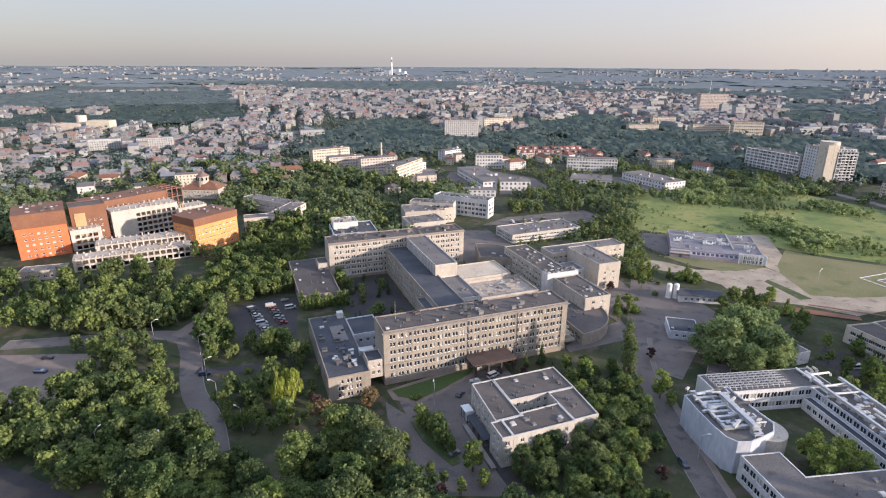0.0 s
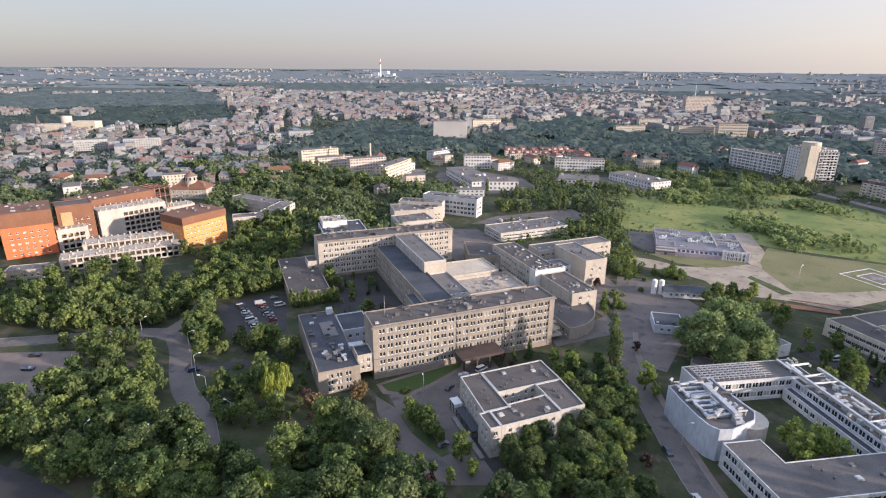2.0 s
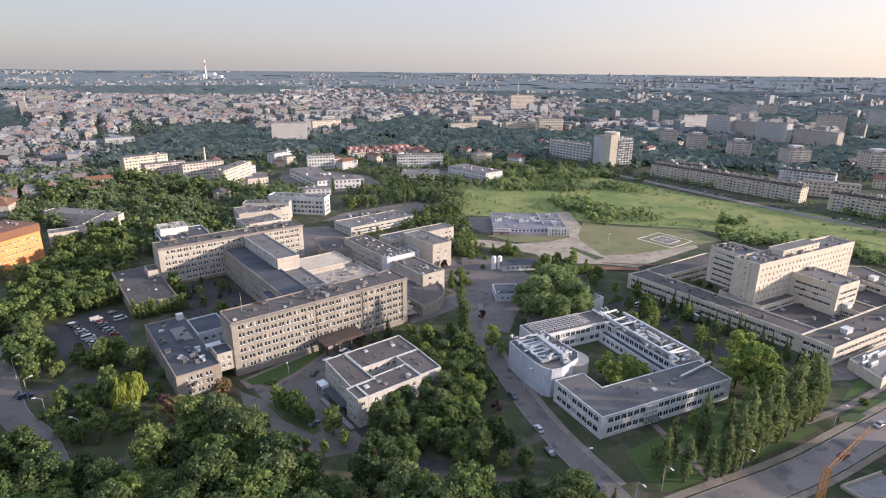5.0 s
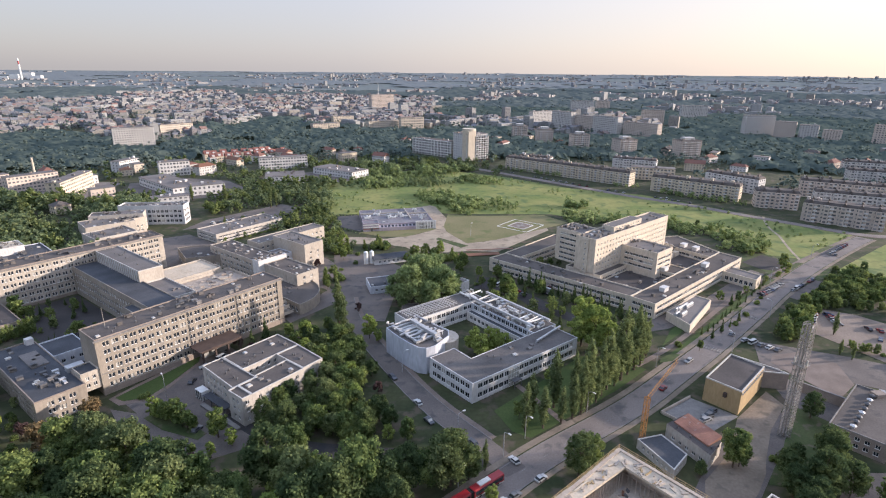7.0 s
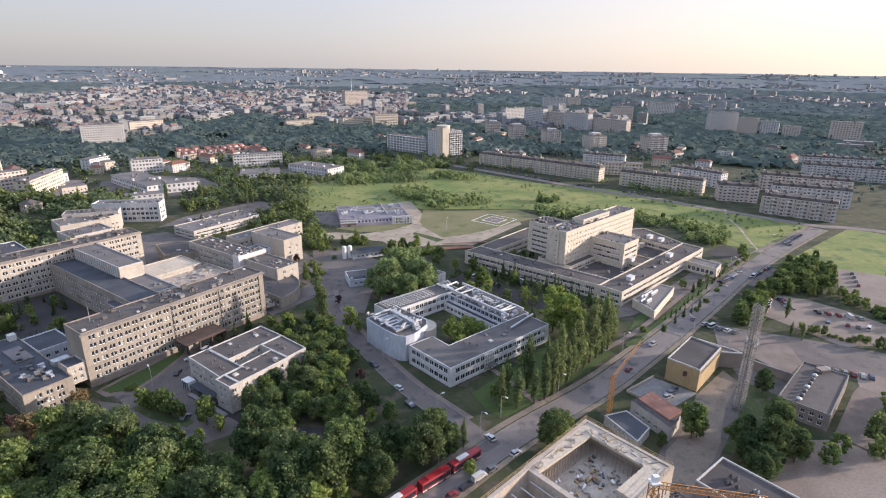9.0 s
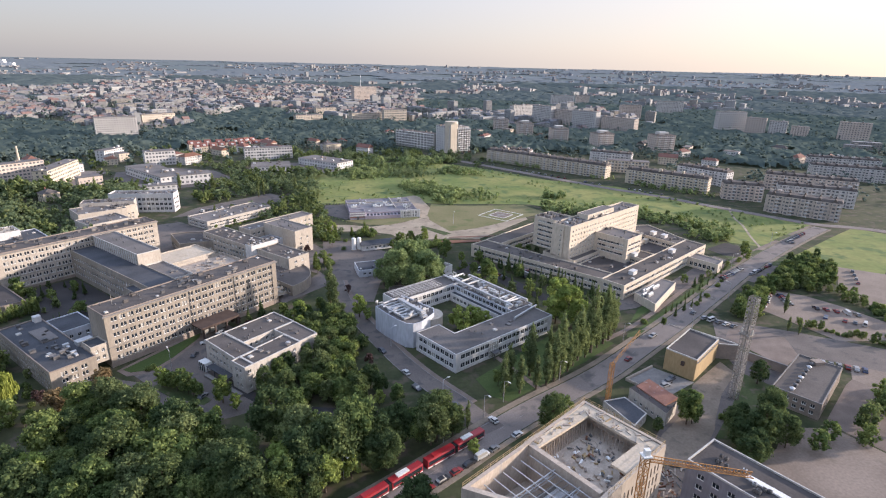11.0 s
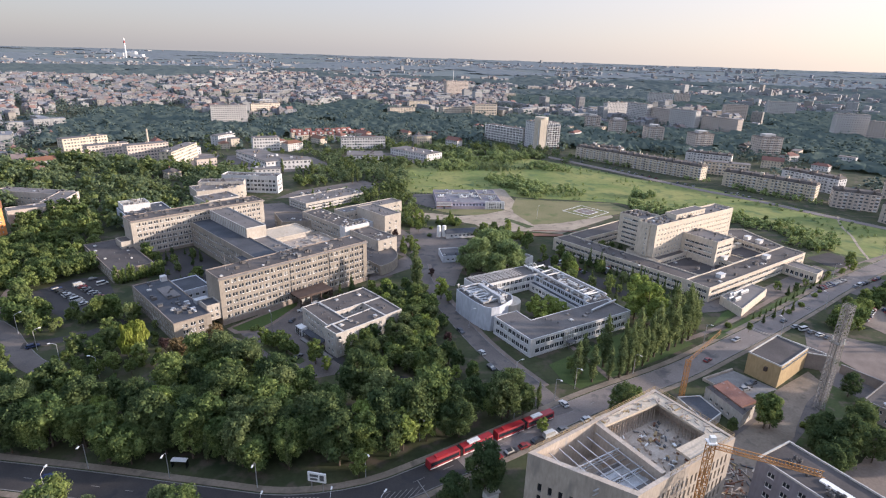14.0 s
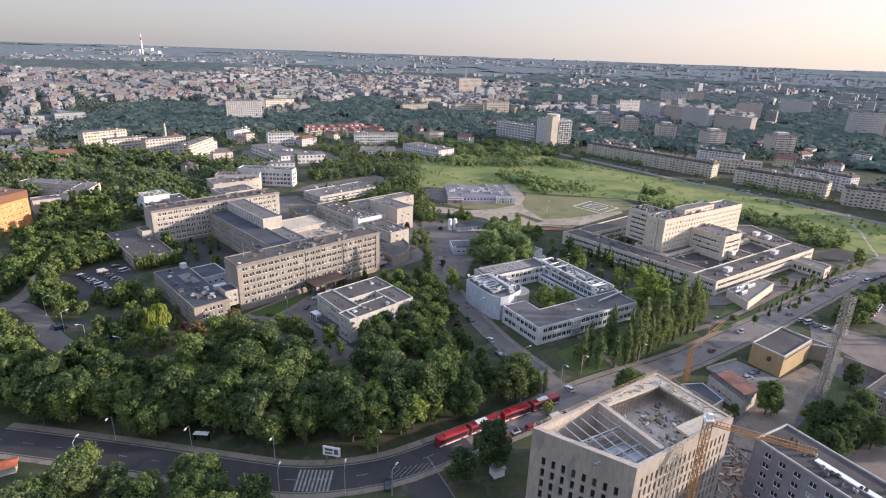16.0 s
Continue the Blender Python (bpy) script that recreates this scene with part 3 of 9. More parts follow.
def strip(name, line, d0, d1, mat, z, label, category, keep=True, thick=0.3):
    """A band along a line between two sideways offsets (left is positive)."""
    lo, hi = offset_line(line, d0), offset_line(line, d1)
    a = Arr()
    for i in range(len(line) - 1):
        p, q, r, s = lo[i], lo[i + 1], hi[i + 1], hi[i]
        a.quad((p.x, p.y, z), (q.x, q.y, z), (r.x, r.y, z), (s.x, s.y, z))
        a.quad((p.x, p.y, z - thick), (q.x, q.y, z - thick), (q.x, q.y, z), (p.x, p.y, z))
        a.quad((s.x, s.y, z), (r.x, r.y, z), (r.x, r.y, z - thick), (s.x, s.y, z - thick))
        if keep:
            KEEP_OUT.append([(p.x, p.y), (q.x, q.y), (r.x, r.y), (s.x, s.y)])
    return tagged(new(name, a.mesh(name, mat)), label, category, kind="structure")


def dashes(parent_name, line, d, mat, z, length, gap, width, label):
    lo, hi = offset_line(line, d - width / 2), offset_line(line, d + width / 2)
    a, run = Arr(), 0.0
    dense_lo, dense_hi = [], []
    for i in range(len(line) - 1):
        for j in range(6):
            dense_lo.append(lo[i].lerp(lo[i + 1], j / 6))
            dense_hi.append(hi[i].lerp(hi[i + 1], j / 6))
    for i in range(len(dense_lo) - 1):
        st = (dense_lo[i + 1] - dense_lo[i]).length
        if run % (length + gap) < length:
            p, q, r, s = dense_lo[i], dense_lo[i + 1], dense_hi[i + 1], dense_hi[i]
            a.quad((p.x, p.y, z), (q.x, q.y, z), (r.x, r.y, z), (s.x, s.y, z))
        run += st
    return tagged(new(parent_name, a.mesh(parent_name, mat)), label, "road marking", kind="structure")


MAIN = curve_points([(-132, 66), (-94, 60.5), (-60, 54.8), (-38, 52), (-16, 56), (3, 66), (28, 81), (44, 91.5), (61, 101.5), (87, 114.8), (103, 124), (122, 136.5), (150, 155), (190, 182.8), (229, 210.5), (275, 240), (324, 268.5), (360, 288)])
FAR_LEFT = curve_points([(-132, 66), (-160, 67.5), (-200, 65), (-260, 58)])
SIDE = curve_points([(46, 93.5), (39, 107), (28.5, 125), (21, 141), (12, 165), (5.5, 184), (-1, 205), (-4, 230)])
BRANCH = curve_points([(-8, 60), (-2, 48), (6, 30), (16, 5), (30, -35)])
DRIVE = curve_points([(38, 100), (24, 103.5), (4, 108), (-18, 114.5), (-34, 124), (-46, 138), (-58, 143), (-72, 143)])
STREET_W = curve_points([(-250, 118), (-222, 135), (-192, 152), (-176, 146), (-161, 132), (-148, 121), (-132, 112), (-118, 100)])
STREET_N = curve_points([(-190, 152), (-192, 168), (-198, 182), (-204, 200)])
CURVE_W = curve_points([(-160, 134), (-146, 140.5), (-136, 149.5), (-131, 158), (-134, 166)])

CUT = next(i for i, p in enumerate(MAIN) if p.x > 4)
strip("road_main", MAIN[CUT:], -4.6, 4.6, M_STREET, 0.05, "worn grey asphalt two-lane street beside the hospitals", "road")
# same street further west: darker colour stands in for shade on it
strip("road_main_resurfaced", MAIN[:CUT + 1], -4.6, 4.6, M_ASPHALT, 0.05, "stretch of the street by the park, asphalt darkened for shade", "road")
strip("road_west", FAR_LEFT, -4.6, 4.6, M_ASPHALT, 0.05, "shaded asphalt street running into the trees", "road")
strip("road_side", SIDE, -3.8, 3.8, M_ASPHALT2, 0.06, "asphalt access street between two white buildings", "road")
strip("road_branch", BRANCH, -5.0, 5.0, M_ASPHALT, 0.045, "asphalt side street beside the building site", "road")
strip("road_drive", DRIVE, -3.2, 3.2, M_ASPHALT, 0.055, "asphalt drive along the edge of the park", "road")
strip("road_street_west", STREET_W, -4.0, 4.0, M_ASPHALT2, 0.05, "pale asphalt street in the western park", "road")
strip("road_street_north", STREET_N, -3.2, 3.2, M_PAVE, 0.055, "paved lane going up between the trees", "road")
strip("road_curve", CURVE_W, -2.6, 2.6, M_ASPHALT, 0.056, "curving asphalt drive to the car park", "road")
strip("pavement_main_north", MAIN, 5.4, 7.6, M_SANDY, 0.14, "reddish paved footway along the street", "pavement")
strip("pavement_main_south", MAIN, -7.0, -5.2, M_SANDY, 0.14, "paved footway along the street", "pavement")
strip("kerb_main_north", MAIN, 4.6, 4.85, M_KERB, 0.16, "pale concrete kerb", "kerb", False)
strip("kerb_main_south", MAIN, -4.85, -4.6, M_KERB, 0.16, "pale concrete kerb", "kerb", False)
strip("pavement_side_east", SIDE[2:], -6.0, -4.05, M_PAVE, 0.14, "paved footway beside the access street", "pavement")
strip("kerb_side_east", SIDE[2:], -4.05, -3.8, M_KERB, 0.16, "pale concrete kerb", "kerb", False)
strip("kerb_side_west", SIDE[2:], 3.8, 4.05, M_KERB, 0.16, "pale concrete kerb", "kerb", False)
strip("kerb_street_west", STREET_W, 4.0, 4.25, M_KERB, 0.16, "pale concrete kerb", "kerb", False)
strip("kerb_branch", BRANCH, 5.0, 5.25, M_KERB, 0.16, "pale concrete kerb", "kerb", False)
FLATS_ROAD = curve_points([(140, 610), (165, 577), (254, 446), (273, 423), (297, 393), (318, 360), (343, 325), (358, 304), (368, 294), (386, 286), (404, 272), (440, 236)])
strip("road_flats", FLATS_ROAD, -3.6, 3.6, M_STREET, 0.06, "asphalt street before the long blocks of flats", "road")
strip("pavement_flats", FLATS_ROAD, -5.8, -3.7, M_PAVE, 0.12, "paved footway beside the meadow", "pavement", False)
for p in ([(121, 146), (127, 146.5), (133, 151), (130, 152.5), (123, 149)], [(183, 186.5), (188, 187.5), (192, 191.5), (188, 191.5)], [(224, 215.5), (236, 223), (233, 224), (222, 217.5)], [(258, 236), (274, 246), (270, 247), (256, 239)], [(300, 262), (322, 274), (318, 275), (298, 265)]):
    sheet("lawn_island", p, M_ROUGH, 0.15, "small planted island beside the parking bays", "lawn", False)
for a0, a1 in (((203, 196.5), (243, 223.5)), ((290, 253.5), (334, 277.5)), ((224, 199.5), (258, 219.5))):
    side = Vector((a1[0] - a0[0], a1[1] - a0[1])).normalized()
    off = Vector((-side.y, side.x)) * (2.6 if a0[1] != 199.5 else -2.6)
    sheet("pavement_bay", [a0, a1, (a1[0] + off.x * 2, a1[1] + off.y * 2), (a0[0] + off.x * 2, a0[1] + off.y * 2)][::1 if a0[1] != 199.5 else -1], M_ASPHALT2, 0.052, "asphalt parking bay beside the street", "parking bay")
dashes("road_centre_line", MAIN, 0.0, M_ROADWHITE, 0.06, 3, 7, 0.16, "broken white centre line")

sheet("yard_entrance", [(-79, 146.5), (-73, 140), (-60, 139), (-46, 132), (-40, 138), (-52, 158), (-46.5, 178), (-53, 186), (-58, 180), (-63.5, 166), (-69, 153)], M_ASPHALT2, 0.07, "asphalt forecourt before the hospital entrance", "forecourt")
sheet("yard_lane", [(-83, 144), (-78, 136), (-69.8, 127.3), (-58, 117), (-47.8, 110.6), (-29, 118), (-37, 126), (-46, 132), (-60, 139), (-73, 140)], M_ASPHALT2, 0.062, "asphalt lane and parking before the white office", "lane")
sheet("lawn_lane", [(-70, 137), (-67.5, 139.5), (-53.7, 131), (-47.3, 125.5), (-49.3, 122.5), (-62, 129.5)], M_ROUGH, 0.17, "kerbed planted island in the lane", "lawn", False)
sheet("pavement_forecourt", [(-86, 150.5), (-81, 146), (-72, 147.5), (-67, 156), (-60.5, 172), (-56, 181), (-62, 183)], M_PAVE, 0.10, "paved path round the hospital lawn", "pavement")
sheet("lawn_entrance", [(-84, 151), (-80.5, 148.5), (-73, 149.5), (-68, 158), (-61.5, 173.5), (-62, 178)], M_LAWN, 0.16, "bright green mown lawn before the hospital", "lawn")
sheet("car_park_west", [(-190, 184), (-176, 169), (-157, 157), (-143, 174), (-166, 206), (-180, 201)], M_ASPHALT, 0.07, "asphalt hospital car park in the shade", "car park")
sheet("plaza_west", [(-243, 112), (-210, 127.5), (-200, 120), (-188, 96), (-200, 84), (-235, 92)], M_PAVE, 0.06, "reddish paved square in the shade", "square")
sheet("yard_north", [(-6, 205), (14, 200), (22, 236), (30, 270), (10, 300), (-12, 300), (-10, 250)], M_ASPHALT2, 0.065, "dusty service yard between low buildings", "yard")
sheet("path_dirt", [(-14, 330), (-6, 322), (12, 321), (24.6, 316), (34, 311), (40, 299), (49, 296), (72, 297), (92, 293), (142, 337), (143, 345), (108, 324), (87, 315), (66, 345), (60, 350.5), (43.5, 338), (22, 331), (4, 338), (-8, 338)], M_SANDTRACK, 0.05, "bare earth track round the landing place", "track")
sheet("meadow_edge", [(-40, 548), (-38, 404), (-24, 392), (-11, 404), (-14, 440), (-19, 490), (-19, 545)], M_MEADOW, 0.03, "meadow grass running in under the trees", "meadow", False)
sheet("car_park_pavilion", [(-11.5, 397), (7, 399), (7, 356), (5, 352), (-12, 369)], M_ASPHALT2, 0.055, "paved car park beside the ward pavilion", "car park")
sheet("path_pavilion", [(60.5, 351.5), (66.5, 344.5), (73.5, 375), (71, 404), (70, 419), (66, 425), (48, 416), (47, 402), (57, 402), (61, 375)], M_SANDTRACK, 0.053, "pale paved path round the ward pavilion", "path")
sheet("lawn_pavilion", [(4, 348.5), (20, 336.5), (36, 334), (59.5, 350), (58.5, 353.5), (8, 350.5)], M_DRYGRASS, 0.072, "strip of dry grass before the ward pavilion", "lawn")
sheet("lawn_island", [(56.3, 325.5), (58.6, 329.5), (76, 308), (70, 304.4)], M_ROUGH, 0.09, "dry grass island in the earth track", "lawn")
sheet("lawn_helipad", [(67, 357), (67, 342), (76, 313), (97, 318.5), (150, 347), (164, 355), (153, 380), (100, 384), (76, 392)], M_DRYGRASS, 0.06, "dry mown grass round the helipad", "lawn")
sheet("wall_low", [(72, 296), (103, 295), (103, 296), (72, 297)], M_RUST, 1.2, "low reddish brick wall by the track", "wall")
sheet("yard_back", [local(80, 98), local(96, 118), local(122, 128), local(122, 168), local(100, 175), local(80, 130)], M_ASPHALT2, 0.05, "asphalt car park behind the old hospital", "car park")
sheet("yard_depot", [(-222, 556), (-212, 520), (-160, 470), (-112, 486), (-104, 520), (-128, 560), (-176, 580)], M_ASPHALT2, 0.046, "grey asphalt yard between the depot halls", "yard")
sheet("yard_depot_east", [(-100, 530), (-92, 582), (-40, 604), (8, 556), (-8, 540), (-44, 532)], M_ASPHALT2, 0.046, "grey asphalt yard between the depot halls", "yard")
sheet("yard_flats", [(-350, 500), (-338, 552), (-300, 580), (-230, 560), (-236, 486), (-262, 476), (-300, 500)], M_STREET, 0.044, "worn paved yards between the apartment houses", "yard", False)
sheet("car_park_north", [(-122, 372), (-100, 380), (-80, 396), (-52, 402), (-40, 425), (-60, 446), (-80, 428), (-112, 398)], M_ASPHALT2, 0.047, "pale asphalt car park behind the hospital", "car park")
sheet("yard_east_wing", [local(78, -3), local(112, -2), local(118, 16), local(145, 40), local(150, 60), local(116, 48), local(115, 14), local(80, 6)], M_ASPHALT2, 0.048, "asphalt lane round the east wing", "lane")
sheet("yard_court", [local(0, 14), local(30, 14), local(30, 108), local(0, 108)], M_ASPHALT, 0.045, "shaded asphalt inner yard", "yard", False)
sheet("meadow", [(-20, 545), (-20, 490), (-15, 440), (-12, 404), (6, 402), (50, 412), (77, 394), (160, 382), (175, 369), (256, 340), (263, 263), (286, 248), (352, 290), (362, 300), (328, 352), (272, 442), (217, 476), (162, 550), (100, 604), (40, 590)], M_MEADOW, 0.04, "sunlit yellow-green rough meadow", "meadow", False)
sheet("lawn_institute", [(47, 124), (50, 112), (55, 108), (70, 116), (95, 130), (113, 142), (106, 154), (92, 156)], M_LAWN, 0.042, "rough lawn between the white school and the street", "lawn", False)
sheet("path_institute", [(58.5, 138), (60.5, 139), (70, 113), (68, 112)], M_PAVE, 0.07, "paved path from the school entrance to the street", "pavement", False)
PATH_MEADOW = curve_points([(330, 352), (324, 344), (310, 320), (302.5, 301.5), (288, 275), (275.5, 250)])
strip("path_meadow", PATH_MEADOW, -0.8, 0.8, M_SANDTRACK, 0.07, "pale trodden footpath across the meadow", "path", False)
sheet("meadow_street", [(262, 263), (286, 248), (300, 250), (268, 222), (250, 214), (238, 232), (240, 241), (236, 256), (254, 270)], M_ROUGH, 0.035, "rough grass between the hospital and the street", "grass", False)
sheet("yard_entrance_east", [(237, 253), (240, 240), (251, 233), (268, 249), (259, 264)], M_ASPHALT, 0.055, "small asphalt yard beside the entrance wing", "yard")
sheet("meadow_east", [(284, 232), (300, 206), (312, 194), (400, 262), (384, 284), (352, 268)], M_MEADOW, 0.04, "rough green meadow beside the street", "meadow", False)
sheet("car_park_east", [(203, 164), (227, 185), (240, 175), (248, 160), (254, 140), (238, 126), (214, 128)], M_DIRT, 0.06, "dusty gravel car park", "car park")
sheet("lot_east", [(272, 186), (296, 212), (320, 192), (280, 150), (264, 158)], M_DIRT, 0.055, "bare reddish gravel lot", "lot")
sheet("yard_east", [(160, 138), (172, 158), (200, 140), (240, 110), (225, 92), (186, 121)], M_ASPHALT2, 0.062, "dusty asphalt back lane and yard", "yard")
sheet("yard_site", [(62, 22), (84, 34), (96, 62), (132, 92), (152, 112), (128, 100), (112, 96), (92, 78), (78, 66)], M_ASPHALT2, 0.058, "dusty asphalt beside the building site", "yard")
sheet("lawn_hospital_east", [(126, 150), (150, 167), (191, 197), (232, 222.5), (266, 242), (229, 218.5), (190, 190.5), (150, 163), (136, 153)], M_LAWN, 0.045, "green lawn strip between footpath and street", "lawn", False)
sheet("lawn_podium", [(128, 157), (141, 172), (188, 205), (215, 222), (228, 224.5), (191, 203), (150, 173), (131, 160)], M_LAWN, 0.046, "green lawn before the tall hospital", "lawn", False)
sheet("yard_hospital_east", [(128, 172), (141, 174), (186, 194), (236, 232), (233, 240), (180, 204), (134, 182)], M_ASPHALT2, 0.05, "asphalt strip before the tall hospital", "yard", False)
PATH_HOSPITAL = curve_points([(110, 145), (128, 155), (150, 170), (191, 200), (232, 226), (275, 250), (320, 274), (352, 292)])
strip("path_hospital_east", PATH_HOSPITAL, -1.2, 1.2, M_PAVE, 0.09, "pale paved footpath along the lawn strip", "pavement", False)
sheet("lane_sand", [(127.4, 107.6), (148.9, 121), (149, 112), (134, 100), (122, 87.1), (118, 82), (110, 75), (97, 66.6), (88.5, 66.5), (98.5, 82), (113.4, 92)], M_SANDY, 0.072, "sandy trodden lane between sheds and mast", "lane")
sheet("lawn_mast", [(136, 100.5), (151.2, 112.7), (157.6, 100.5), (155, 90), (146, 84), (129, 72), (116, 78), (124, 87)], M_ROUGH, 0.05, "rough grass round the foot of the mast", "lawn", False)
sheet("yard_workshop", [(158, 79), (186, 98), (192, 101), (228, 112), (252, 92), (212, 58), (166, 60)], M_PAVE, 0.03, "brown trodden ground behind the workshop", "yard", False)
sheet("car_park_shade", [(63, 233), (72, 231), (81, 223.5), (86, 208.5), (106, 178), (110, 182), (91, 222), (86, 234), (78, 247), (70, 252)], M_ASPHALT, 0.052, "shaded asphalt car park beside the school", "car park", False)
sheet("ramp_brick", [(63, 291.5), (92, 291), (92, 286.5), (63, 285.6)], M_BROWNCLAD, 0.5, "purplish brick ramp beside the earth track", "ramp", False)
sheet("yard_office", [(104, 20), (112, 52), (121, 66), (131, 70), (142, 79), (158, 76), (166, 58), (150, 30), (128, 6)], M_DIRT, 0.034, "brown trodden ground behind the slate-grey office", "yard", False)
sheet("lot_reddish", [(192, 101), (210, 120.5), (224, 113), (204, 93), (196, 90)], M_DIRT, 0.056, "reddish bare ground beside the workshop", "lot")
sheet("lot_gravel", [(166, 140), (170.8, 145), (183.7, 146), (192, 135), (185.4, 120.2), (172.6, 113.1), (168.3, 127.8)], M_PAVE, 0.075, "gravel lot behind the retaining wall", "lot")
sheet("lane_dark", [(155, 126), (163.1, 128.3), (170.5, 110.7), (157.6, 100.5), (151.2, 112.7)], M_ASPHALT2, 0.064, "dusty sunken lane below the wall", "lane")

# the old hospital: front and back wings, links, low wings and yards
RNG = random.Random(11)
hosp = thing("hospital_building", "six-storey grey-beige rendered hospital with flat roofs and long window rows", "hospital", -88.3, 153.5, 43.0)


def hospital():
    rows6 = [2.5 + 3.15 * i for i in range(6)]
    front = wing(hosp, "front_wing", (0, 77.2, 0, 13.4), 21.4, M_PLASTER, M_ROOF, rows6, (0.95, 1.8), 3.06, "sn", label="long six-storey front wing of stained grey-beige render", rim_mat=M_PLINTH, panes=1, pair=0.26)
    back = wing(hosp, "back_wing", (-1, 78, 111, 125), 20.6, M_PLASTER2, M_ROOF, [1.9 + 3.1 * i for i in range(6)], (0.95, 1.8), 3.1, "sn", label="long six-storey back wing of cream render", rim_mat=M_PLINTH, panes=1, pair=0.26)
    for w, v0, ln, h in ((front, -0.25, 77.2, 2.0), (back, 110.75, 78, 1.4)):
        a = Arr()
        a.box(-0.1 if w is front else -1.1, ln + 0.1, v0, v0 + 0.22, -0.3, h)
        part("plinth", a, M_PLINTH, w)
    for w, v, ln, z in ((front, -0.35, 77.3, 21.3), (back, 110.65, 78.1, 20.5)):
        a = Arr()
        a.box(-0.6 if w is front else -1.6, ln + 0.5, v - 0.25, v + 0.34, z - 0.45, z + 0.1)
        part("cornice", a, M_KERB, w)
    for u in (33.2, 54.4, 74.6):
        a = Arr()
        a.tube((u, -0.22, 0), (u, -0.22, 21), 0.12, 0.12, 8)
        part("downpipe", a, M_DARKMETAL, front)
    roof_bits(front, (2, 75, 2, 11.5), 21.4, 46, RNG, "vvhbb")
    roof_bits(back, (0, 76, 113, 123), 20.6, 40, RNG, "vhbb")
    a = Arr()
    a.tube((6.8, 8, 21.2), (6.8, 8, 29.5), 0.14, 0.06, 6)
    part("aerial_mast", a, M_STEEL, front)
    # entrance porch
    a = Arr()
    a.box(32.5, 50, -8.5, -0.05, 5.2, 6.3, 0, True)
    a.box(31.5, 42, -9.2, -2, 6.3, 6.6, 0, True)
    for u in (33.2, 38.6, 44, 49.3):
        a.box(u - 0.3, u + 0.3, -8.2, -7.6, 0, 5.2)
    porch = part("entrance_porch", a, M_BROWN, hosp, "dark brown flat entrance canopy on square posts")
    a = Arr()
    a.box(36, 46, -3, -0.02, 0, 4.4)
    part("lobby", a, M_GLASS, porch)
    # low wing at the west end of the front wing
    low = wing(hosp, "low_wing", (-21, -6, -3.5, 47), 8.8, M_PLASTER, M_BLUEROOF, (0.5, 3.2, 5.9), (0.85, 1.7), 3.2, "sew", panes=1, pair=0.3, label="two-storey low wing with a slate-grey felt roof", rim_mat=M_PLINTH)
    roof_bits(low, (-19, -8, 2, 44), 8.8, 22, RNG, "vhb")
    a = Arr()
    a.box(-14, -8.5, 22, 36, 8.7, 9.3)
    part("roof_platform", a, M_ROOF2, low)
    for u, v in ((-10, 5), (-11, 9.5), (-9.5, 13), (-12.5, 15)):
        a = Arr()
        a.box(u - 1.0, u + 1.0, v - 0.65, v + 0.65, 8.7, 9.9)
        a.box(u - 0.5, u + 0.5, v - 3, v - 0.8, 8.9, 9.5, 0, True)
        part("air_handler", a, M_DARKMETAL if u < -10 else M_METAL, low)
    a = Arr()
    a.box(-9.2, -6.6, 43.6, 46.2, 8.7, 11.2)
    part("stair_head", a, M_WHITEWALL, low)
    wing(hosp, "link_bridge", (-6, 0, 0.5, 8.5), 10.4, M_PLASTER2, M_BLUEROOF, (4.9, 7.6), (1.1, 1.5), 2.2, "s", 3.6, label="cream bridge wing over a passage", margin=0.4)
    wing(hosp, "middle_wing", (-6, 6, 26, 42), 8.6, M_GREYWALL, M_BLUEROOF, (1.5, 5.2), (1.4, 1.5), 3, "sew")
    a = Arr()
    a.box(-7, -1.5, 9, 12, 8.6, 10.6)
    part("duct_housing", a, M_METAL, hosp)
    # low wing with ivy in front of the back wing
    ivy = wing(hosp, "west_low_wing", (-21, -1.2, 79, 132), 6, M_PLASTER, M_DARKROOF, (1.4, 3.9), (1.4, 1.3), 3.3, "sew", rim_mat=M_PLINTH)
    roof_bits(ivy, (-19, -3, 82, 128), 6, 12, RNG, "hv")
    wing(hosp, "west_link", (-7, -1.1, 112, 122), 9.6, M_PLASTER2, M_ROOF, (2, 5.5), (1.2, 1.5), 2.5, "sw")
    # links between the two long wings
    wing(hosp, "link_wing", (31, 44, 13.5, 111), 14.6, M_PLASTER, M_BLUEROOF, (2.6, 6.4, 10.2), (1.5, 1.8), 2.7, "ew", label="four-storey link wing with a slate-blue roof")
    wing(hosp, "stair_block", (26.5, 31, 24, 44), 12.5, M_PLASTER, M_BLUEROOF, (3, 7), (1.2, 1.8), 4, "sw")
    up = wing(hosp, "upper_link", (42.5, 54, 62, 111), 19.9, M_PLASTER2, M_ROOF2, (3, 7, 11, 15.3), (1.8, 2.0), 2.3, "ew", rim_mat=M_PARAPET)
    for i in range(20):
        a = Arr()
        a.box(42.2, 42.55, 64 + 2.3 * i, 64.5 + 2.3 * i, 14.5, 19.7)
        part("pilaster", a, M_WHITEWALL, up)
    for u0, u1, v, z in ((0, 77.2, -0.16, 8.1), (-1, 78, 110.84, 7.6)):
        a = Arr()
        a.box(u0, u1, v - 0.06, v + 0.12, z, z + 0.22)
        part("string_course", a, M_KERB, hosp)
    roof_bits(up, (44, 52, 66, 108), 19.9, 6, RNG, "v")
